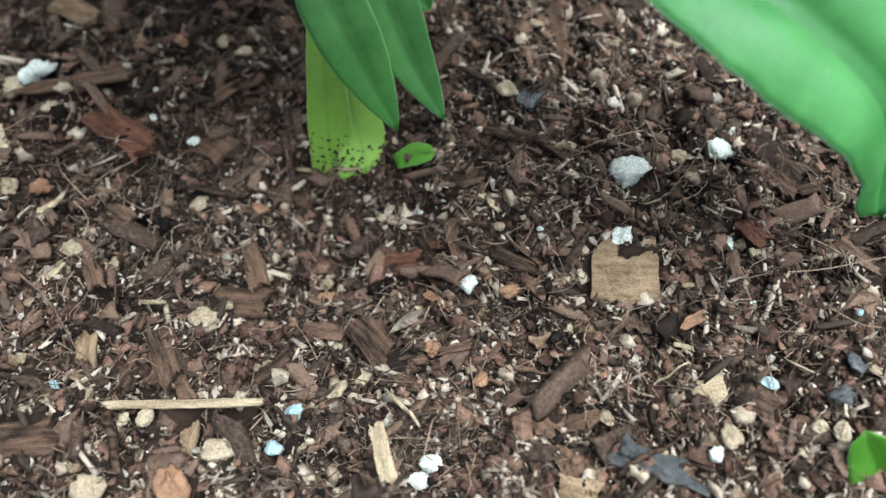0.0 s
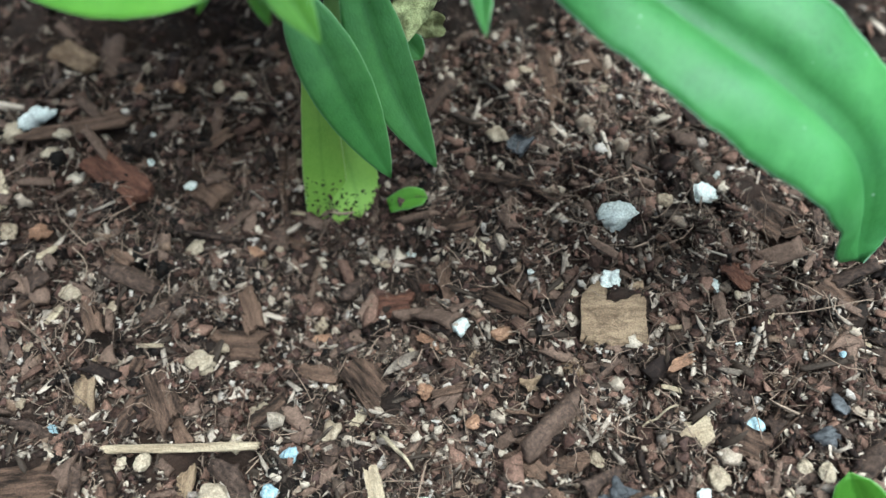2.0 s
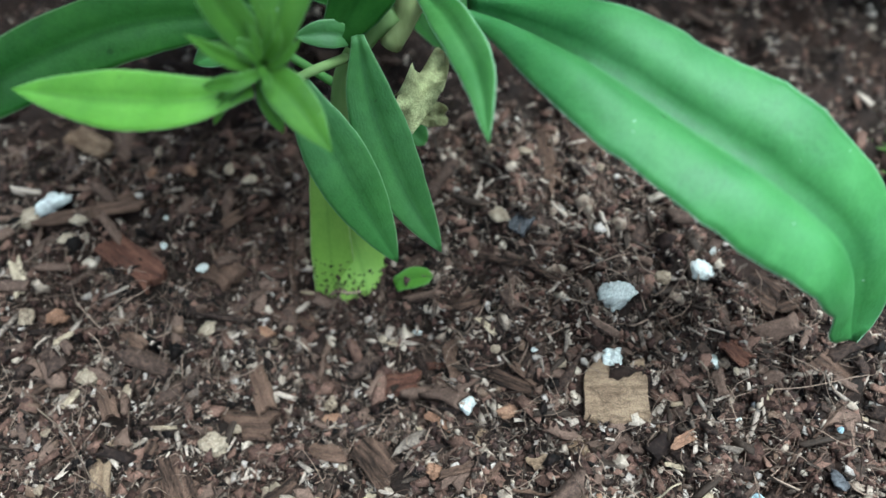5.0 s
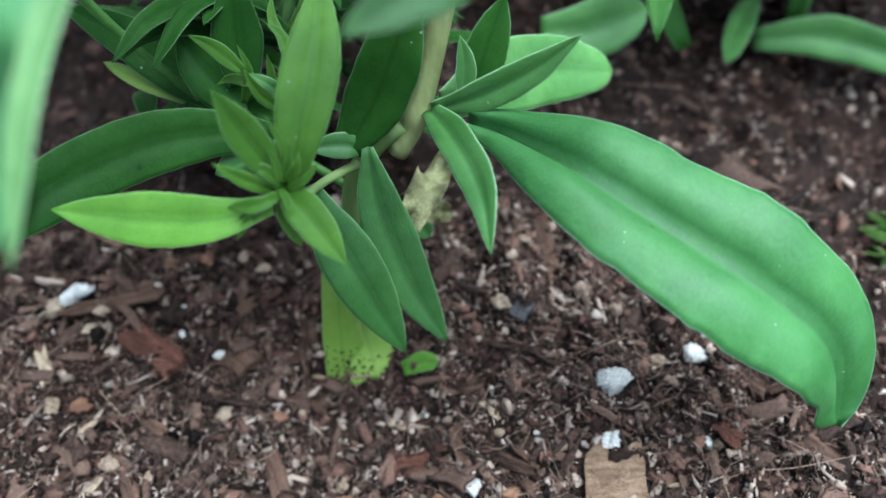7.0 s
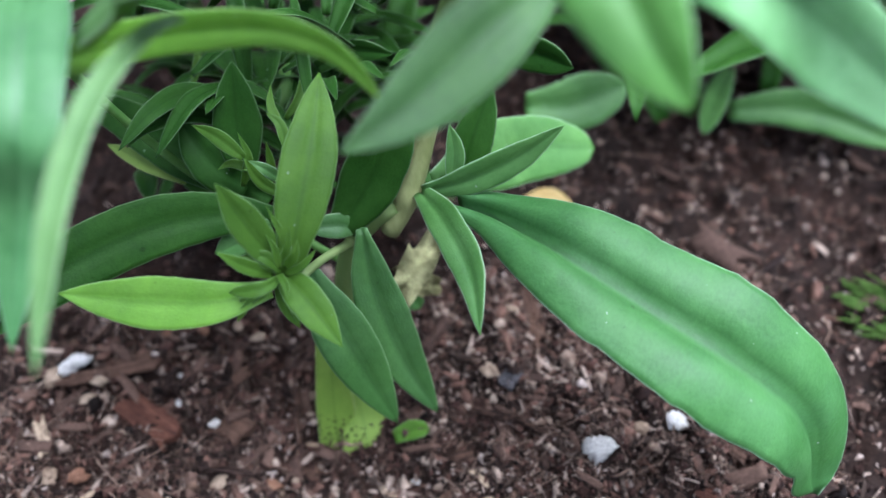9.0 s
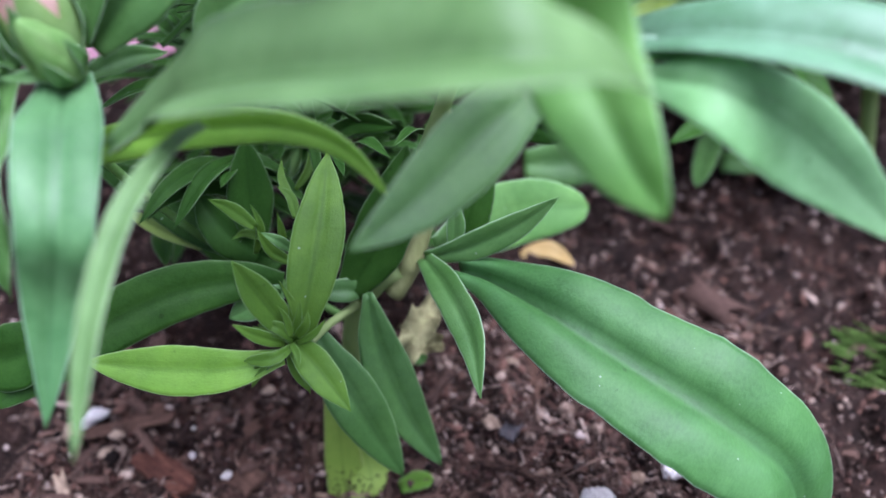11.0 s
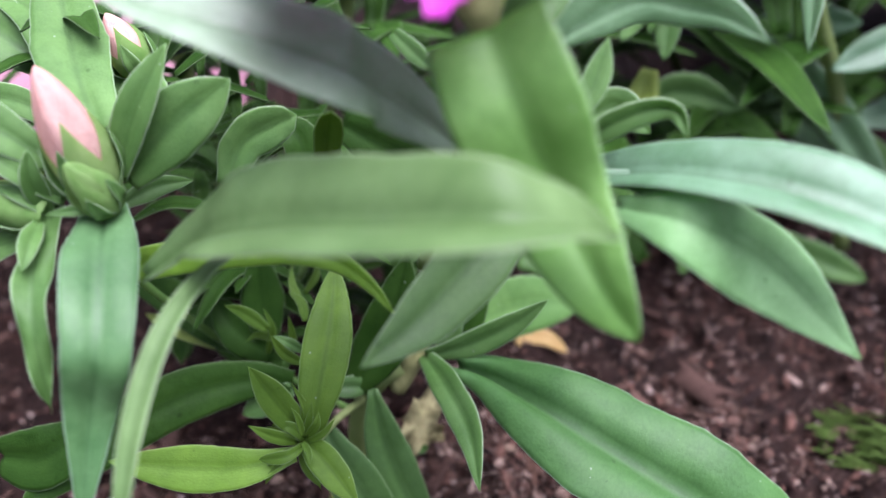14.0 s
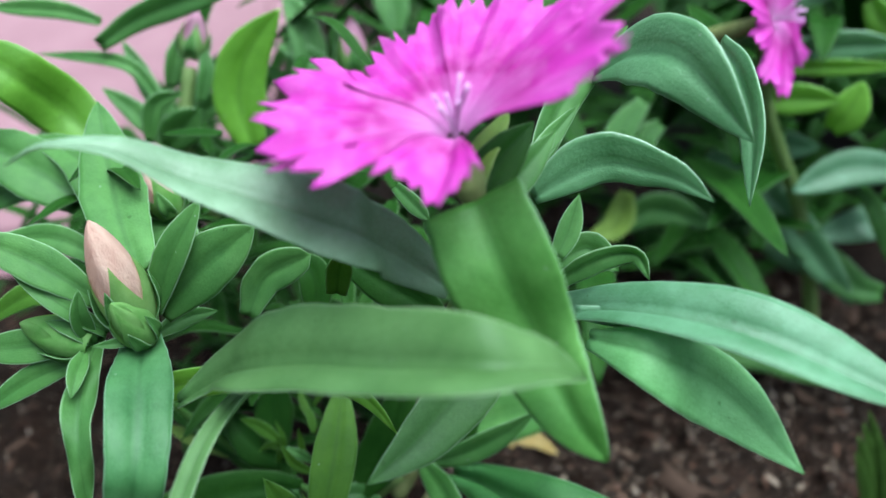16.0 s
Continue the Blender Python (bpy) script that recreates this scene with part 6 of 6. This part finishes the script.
chip('bark_chip', 'greyish brown bark chip on the soil', 'bark chip', BARK, (-32.2, -10.1), 4.0, 1.6, 0.50, -35, 706, sink=0.2, group='bark chips')
chip('wood_chip', 'cream wood sliver lying on the soil', 'wood chip', STRAW, (-39.8, -18.2), 3.4, 1.0, 0.50, 59, 707, sink=0.2, group='wood chips')
chip('wood_chip', 'thin white wood sliver on the soil', 'wood chip', STRAW, (-27.5, -21.3), 3.3, 0.6, 0.50, -4, 708, sink=0.2, group='wood chips')
chip('bark_chip', 'dark brown bark chip half sunk in soil', 'bark chip', BARK, (-21.8, -32.8), 6.0, 2.1, 0.62, -56, 709, sink=0.2, group='bark chips')
chip('wood_chip', 'small tan wood sliver on the soil', 'wood chip', WOOD, (-34.7, -31.8), 2.6, 0.8, 0.50, -18, 710, sink=0.2, group='wood chips')
chip('wood_chip', 'tan chunk of wood on the soil', 'wood chip', WOOD, (-20.6, -39.3), 4.8, 2.5, 0.75, -91, 711, sink=0.2, group='wood chips')
chip('wood_chip', 'tan wood sliver lying on the soil', 'wood chip', STRAW, (15.7, -12.0), 3.1, 0.8, 0.50, -49, 713, sink=0.2, group='wood chips')
chip('wood_chip', 'tan seed husk lying on the soil', 'wood chip', WOOD, (13.9, -24.9), 2.3, 0.9, 0.50, 59, 714, sink=0.2, group='wood chips')
chip('wood_chip', 'tan wood sliver lying on the soil', 'wood chip', STRAW, (6.7, -23.2), 2.3, 0.6, 0.50, -51, 715, sink=0.2, group='wood chips')
chip('wood_chip', 'orange-tan bark fragment on the soil', 'wood chip', ORANGE, (8.6, -22.1), 3.7, 1.3, 0.50, -32, 716, sink=0.2, group='wood chips')
chip('wood_chip', 'broken tan wood piece on the soil', 'wood chip', WOOD, (23.3, -46.8), 4.1, 3.0, 0.91, -18, 719, sink=0.2, group='wood chips')
chip('bark_chip', 'grey-brown bark chip on the soil', 'bark chip', BARK, (11.6, -42.0), 2.4, 1.4, 0.50, 10, 720, sink=0.2, group='bark chips')
chip('wood_chip', 'tan wood fragment lying on the soil', 'wood chip', WOOD, (21.2, -29.3), 3.0, 1.7, 0.52, 8, 721, sink=0.2, group='wood chips')
chip('wood_chip', 'tan wood sliver lying on the soil', 'wood chip', STRAW, (39.7, -23.0), 2.8, 0.7, 0.50, 4, 723, sink=0.2, group='wood chips')
chip('wood_chip', 'tan wood sliver standing out of soil', 'wood chip', STRAW, (50.0, -23.1), 3.6, 0.6, 0.50, 57, 724, sink=0.2, group='wood chips')
chip('wood_chip', 'orange-tan splintered wood on the soil', 'wood chip', ORANGE, (39.3, -27.8), 4.3, 1.3, 0.50, 26, 725, sink=0.2, group='wood chips')
chip('wood_chip', 'thin tan wood sliver on the soil', 'wood chip', STRAW, (37.4, -31.2), 2.5, 0.6, 0.50, -19, 726, sink=0.2, group='wood chips')
chip('wood_chip', 'tan wood sliver lying on the soil', 'wood chip', STRAW, (59.4, -25.6), 3.9, 0.8, 0.50, -16, 727, sink=0.2, group='wood chips')
chip('wood_chip', 'small tan wood chip on the soil', 'wood chip', WOOD, (33.0, -35.9), 1.8, 0.8, 0.50, -24, 729, sink=0.2, group='wood chips')
chip('wood_chip', 'orange-tan wood flake on the soil', 'wood chip', ORANGE, (-15.4, -7.4), 2.9, 1.2, 0.50, -40, 730, sink=0.2, group='wood chips')
chip('bark_chip', 'small reddish bark fragment on the soil', 'bark chip', BARK_RED, (8.8, -14.1), 2.4, 0.9, 0.50, -4, 731, sink=0.2, group='bark chips')
chip('bark_chip', 'small brown bark fragment by the stem', 'bark chip', BARK, (-6.8, -0.8), 2.5, 0.6, 0.50, 15, 732, sink=0.2, group='bark chips')
chip('bark_chip', 'thin dark bark sliver on the soil', 'bark chip', BARK, (15.6, -29.4), 3.6, 0.7, 0.50, 46, 734, sink=0.2, group='bark chips')
chip('bark_chip', 'dark bark sliver lying on the soil', 'bark chip', BARK, (20.1, -17.7), 4.8, 1.0, 0.50, -47, 736, sink=0.2, group='bark chips')
chip('bark_chip', 'brown bark sliver on the soil', 'bark chip', BARK, (10.7, -29.7), 3.5, 1.0, 0.50, 12, 737, sink=0.2, group='bark chips')
chip('bark_chip', 'dark grey bark strip on the soil', 'bark chip', STONE, (35.4, -46.5), 5.0, 1.1, 0.50, -31, 738, sink=0.2, group='bark chips')
chip('bark_chip', 'dull brown bark chip on the soil', 'bark chip', BARK, (-43.5, -16.1), 3.9, 1.3, 0.50, 37, 739, sink=0.2, group='bark chips')
chip('bark_chip', 'brown bark chip lying on the soil', 'bark chip', BARK, (-29.0, -24.9), 3.4, 1.4, 0.50, 70, 740, sink=0.2, group='bark chips')
chip('bark_chip', 'dark bark piece in shade on the soil', 'bark chip', BARK, (56.5, -10.1), 5.2, 1.4, 0.50, 15, 742, sink=0.2, group='bark chips')
grain('pebble', 'tan pebble lying on the soil', 'pebble', PEBBLE, (-41.4, 6.7), 2.19, 743, group='pebbles')
grain('pebble', 'pale buff grain on the soil', 'pebble', PEBBLE, (-43.2, 4.1), 2.17, 744, group='pebbles')
grain('pebble', 'pale buff grain on the soil', 'pebble', PEBBLE, (-32.7, 3.7), 1.55, 745, group='pebbles')
grain('perlite_grain', 'small white grain on the soil', 'perlite', PERLITE, (-29.9, 4.4), 1.17, 746, group='perlite grains')
grain('perlite_grain', 'small white grain on the soil', 'perlite', PERLITE, (-30.5, 9.3), 0.95, 747, group='perlite grains')
grain('perlite_grain', 'small white perlite grain on the soil', 'perlite', PERLITE, (-24.3, 1.2), 1.71, 748, group='perlite grains')
grain('pebble', 'tan pebble lying on the soil', 'pebble', PEBBLE, (-22.3, 19.1), 1.99, 749, group='pebbles')
grain('pebble', 'small orange-tan lump on the soil', 'pebble', ORANGE, (-33.3, 17.3), 1.64, 750, group='pebbles')
grain('pebble', 'orange-brown lump on the soil', 'pebble', ORANGE, (-27.3, 16.7), 2.30, 751, group='pebbles')
grain('pebble', 'ochre pebble lying on the soil', 'pebble', PEBBLE, (-18.3, 14.7), 2.12, 752, group='pebbles')
grain('pebble', 'small cream pebble on the soil', 'pebble', PEBBLE, (-14.3, -8.0), 1.08, 754, group='pebbles')
grain('pebble', 'small pale pebble on the soil', 'pebble', PEBBLE, (-12.0, -7.0), 1.23, 755, group='pebbles')
grain('pebble', 'greyish tan pebble on the soil', 'pebble', PEBBLE, (-27.4, -37.6), 1.44, 758, group='pebbles')
grain('pebble', 'cream pebble lying on the soil', 'pebble', PEBBLE, (-23.3, -43.3), 1.14, 759, group='pebbles')
grain('pebble', 'small pale pebble on the soil', 'pebble', PEBBLE, (-14.2, -28.7), 1.12, 760, group='pebbles')
grain('perlite_grain', 'small white grain on the soil', 'perlite', PERLITE, (6.2, -8.2), 1.20, 761, group='perlite grains')
grain('pebble', 'small tan pebble on the soil', 'pebble', PEBBLE, (1.3, -33.4), 1.22, 764, group='pebbles')
grain('pebble', 'small orange lump on the soil', 'pebble', ORANGE, (27.5, -34.4), 0.97, 767, group='pebbles')
grain('stone', 'dark grey stone lying on the soil', 'stone', STONE, (29.0, -43.0), 2.10, 768, group='stones')
grain('pebble', 'tan pebble lying on the soil', 'pebble', PEBBLE, (47.5, -43.7), 1.34, 769, group='pebbles')
grain('perlite_grain', 'greyish white grain on the soil', 'perlite', PERLITE, (46.3, -24.5), 1.35, 770, group='perlite grains')
grain('stone', 'small grey-blue stone on the soil', 'stone', STONE, (48.4, -23.5), 1.01, 771, group='stones')
grain('pebble', 'small cream pebble on the soil', 'pebble', PEBBLE, (46.4, -20.1), 1.10, 772, group='pebbles')
grain('stone', 'dark blue-grey stone on the soil', 'stone', STONE, (55.2, -34.2), 2.31, 773, group='stones')
grain('stone', 'mauve-grey pebble on the soil', 'stone', STONE, (53.2, -37.6), 2.78, 774, group='stones')
grain('perlite_grain', 'small pale blue grain on the soil', 'perlite', PALE_BLUE, (57.1, -28.1), 0.93, 775, group='perlite grains')
grain('stone', 'small dark stone on the soil', 'stone', STONE, (25.1, -10.0), 1.00, 778, group='stones')
grain('pebble', 'small tan pebble on the soil', 'pebble', PEBBLE, (33.5, 12.7), 1.56, 779, group='pebbles')
grain('pebble', 'tan pebble beside the stem base', 'pebble', PEBBLE, (-9.7, 6.2), 1.59, 781, group='pebbles')
grain('perlite_grain', 'tiny white grain by the stem base', 'perlite', PERLITE, (-8.4, 0.5), 0.79, 782, group='perlite grains')
grain('perlite_grain', 'small white grain on the soil', 'perlite', PERLITE, (21.7, -14.3), 0.85, 783, group='perlite grains')
twig('rootlet', 'thin curved dry root on the soil', 'root', BARK, (17.5, -32.5), (22.6, -33.4), 0.46, 784, group='rootlets')
twig('twig', 'thin pale straw on the soil', 'twig', STRAW, (32.8, -35.5), (37.3, -33.6), 0.26, 785, group='twigs')
twig('rootlet', 'long thin rootlet over the soil', 'root', BARK, (41.1, -45.1), (51.7, -29.9), 0.24, 786, group='rootlets')
twig('rootlet', 'long thin rootlet over the soil', 'root', BARK, (44.1, -43.0), (53.1, -27.1), 0.25, 787, group='rootlets')
twig('rootlet', 'thin rootlet over the soil', 'root', BARK, (48.4, -36.6), (53.6, -32.8), 0.25, 788, group='rootlets')
twig('rootlet', 'thin brown root over the soil', 'root', BARK, (38.0, -7.9), (42.1, -10.0), 0.36, 789, group='rootlets')
twig('rootlet', 'thin curved rootlet over the soil', 'root', BARK, (27.8, -1.3), (28.9, -5.5), 0.37, 790, group='rootlets')
twig('rootlet', 'thin brown root over the soil', 'root', BARK, (-30.8, 12.9), (-35.9, 10.5), 0.32, 791, group='rootlets')


def scatter(name, label, category, material, count, make, seed, sink=0.25, area=(-105, 125, -55, 115), shy=0.0):
    """Very many small pieces pressed into the soil, as one object; shy: the share left out on the damp soil under the plant."""
    rng = np.random.default_rng(seed)
    kinds = [make(rng, i) for i in range(24)]
    clear = {}
    for a, c, r in PLACED:
        for p in range(int((a - r) // 10), int((a + r) // 10) + 1):
            for q in range(int((c - r) // 10), int((c + r) // 10) + 1):
                clear.setdefault((p, q), []).append((a, c, r))
    vs, fs, base = [], [], 0
    for _ in range(count):
        x, y = rng.uniform(area[0], area[1]), rng.uniform(area[2], area[3])
        if rng.random() < 0.62:
            x, y = rng.uniform(-58, 68), rng.uniform(-50, 26)
        if shy and x < 8 and y > -6 and rng.random() < shy:
            continue
        if any((x - a) ** 2 + (y - c) ** 2 < r * r for a, c, r in clear.get((int(x // 10), int(y // 10)), ())):
            continue
        v, f = kinds[rng.integers(len(kinds))]
        size = np.exp(rng.normal(0, 0.42))
        r = Euler((rng.normal(0, 0.35), rng.normal(0, 0.35), rng.uniform(0, 6.283))).to_matrix()
        w = v @ np.array(r).T * size
        h = float(ground_height(x, y))
        w = w + (x, y, h + (0.5 - sink) * (w[:, 2].max() - w[:, 2].min()))
        vs.append(w)
        fs.append(np.asarray(f) + base)
        base += len(w)
    v, f = np.concatenate(vs) * 0.001, np.concatenate(fs)
    me = bpy.data.meshes.new(name)
    me.vertices.add(len(v))
    me.vertices.foreach_set("co", v.ravel())
    k = f.shape[1]
    me.loops.add(f.size)
    me.loops.foreach_set("vertex_index", f.ravel().astype(np.int32))
    me.polygons.add(len(f))
    me.polygons.foreach_set("loop_start", np.arange(0, f.size, k, dtype=np.int32))
    me.update(calc_edges=True)
    me.validate()
    return tagged(part(name, me, material), label, category, kind="stuff")


def crumb_piece(rng, i):
    return lump(rng.uniform(0.30, 1.0), 100 + i, 0.7, 3, 4, (1, rng.uniform(0.45, 1), rng.uniform(0.5, 0.9)))


def fleck_piece(rng, i):
    return splinter(rng.uniform(0.5, 1.7), rng.uniform(0.10, 0.34), rng.uniform(0.06, 0.2), 200 + i, 0.2, 3, 3)


def bark_piece(rng, i):
    return splinter(rng.uniform(1.2, 3.4), rng.uniform(0.4, 1.3), rng.uniform(0.3, 0.7), 300 + i, 0.2, 7, 5)


def fibre_piece(rng, i):
    p = np.cumsum(rng.normal(0, 0.5, (5, 3)) * (1, 1, 0.5), axis=0) + np.linspace(0, 1, 5)[:, None] * rng.normal(0, 1.6, 3) * (1, 1, 0.3)
    v, f = tube(p - p.mean(0), [0.05, 0.025], 3, 6)
    return v * 1000, [q for q in f if len(q) == 4]


def grit_piece(rng, i):
    return lump(rng.uniform(0.25, 0.75), 600 + i, 0.7, 3, 5, (1, rng.uniform(0.45, 1), rng.uniform(0.4, 0.8)))


def shard_piece(rng, i):
    return splinter(rng.uniform(0.6, 1.7), rng.uniform(0.3, 0.8), rng.uniform(0.2, 0.5), 700 + i, 0.25, 3, 3)


def grain_piece(rng, i):
    return lump(rng.uniform(0.4, 1.3), 400 + i, 0.75, 4, 6, (1, rng.uniform(0.45, 0.9), 0.7))


scatter("soil_crumbs", "dark brown crumbs of damp potting soil", "soil", CRUMB, 46000, crumb_piece, 11, 0.35)
scatter("wood_flecks", "small pale and brown wood flecks in the soil", "wood flecks", FLECK, 24000, fleck_piece, 12, 0.15, shy=0.55)
scatter("bark_bits", "small brown bark bits lying in the soil", "bark bits", plain_material("bark_bits", (0.018, 0.010, 0.008), (0.187, 0.114, 0.0837), 1800.0, 0.7, 0.8, 0.0003, by_island=True, spread=1.1), 1500, bark_piece, 13, 0.3)
scatter("root_fibres", "fine brown root fibres over the soil", "fibres", FIBRE, 16000, fibre_piece, 14, 0.0)
scatter("pale_grains", "scattered pale mineral grains in the soil", "grains", plain_material("pale_grains", (0.15, 0.09, 0.06), (0.54, 0.42, 0.33), 900.0, 0.7, 0.5, 0.0002, by_island=True, spread=1.2), 3200, grain_piece, 15, 0.2, shy=0.45)
scatter("grit", "dense small tan and whitish grit in the soil", "grit", plain_material("grit", (0.10, 0.064, 0.047), (0.55, 0.448, 0.3895), 900.0, 0.75, 0.6, 0.0002, by_island=True, spread=1.5, power=0.9), 13000, grit_piece, 16, 0.3, shy=0.6)
scatter("bark_crumbs", "small reddish brown bark crumbs in the soil", "bark crumbs", plain_material("bark_crumbs", (0.030, 0.014, 0.010), (0.22, 0.1215, 0.0883), 1300.0, 0.75, 0.8, 0.0003, by_island=True, spread=1.2), 9000, shard_piece, 17, 0.3)


def sheath_dirt():
    """Damp crumbs that stick to the foot of the old leaf sheaths."""
    rng = np.random.default_rng(21)
    vs, fs, base = [], [], 0
    for low, high, half in (((-5.5, -2.9, -3.6), (-5.4, -0.2, 3.0), 3.0), ((-0.6, -3.7, -2.8), (-1.3, -0.6, 0.9), 4.0)):
        low, high = np.array(low), np.array(high)
        for _ in range(130):
            s, k = rng.random() ** 1.8, rng.uniform(-1, 1)
            v, f = lump(rng.uniform(0.18, 0.5), int(rng.integers(1000)), 0.5, 3, 5, (1, 0.7, 0.6))
            at = low + s * (high - low) + np.array([half * k, 0.45 * abs(k) - 0.35, 0.0])
            vs.append(v + at)
            fs += [tuple(int(q) + base for q in face) for face in f]
            base += len(v)
    tagged(part("soil_specks", mesh_from("soil_specks", np.concatenate(vs) * 0.001, fs), CRUMB), "brown soil specks stuck to the old leaf sheaths", "soil", kind="stuff")


sheath_dirt()
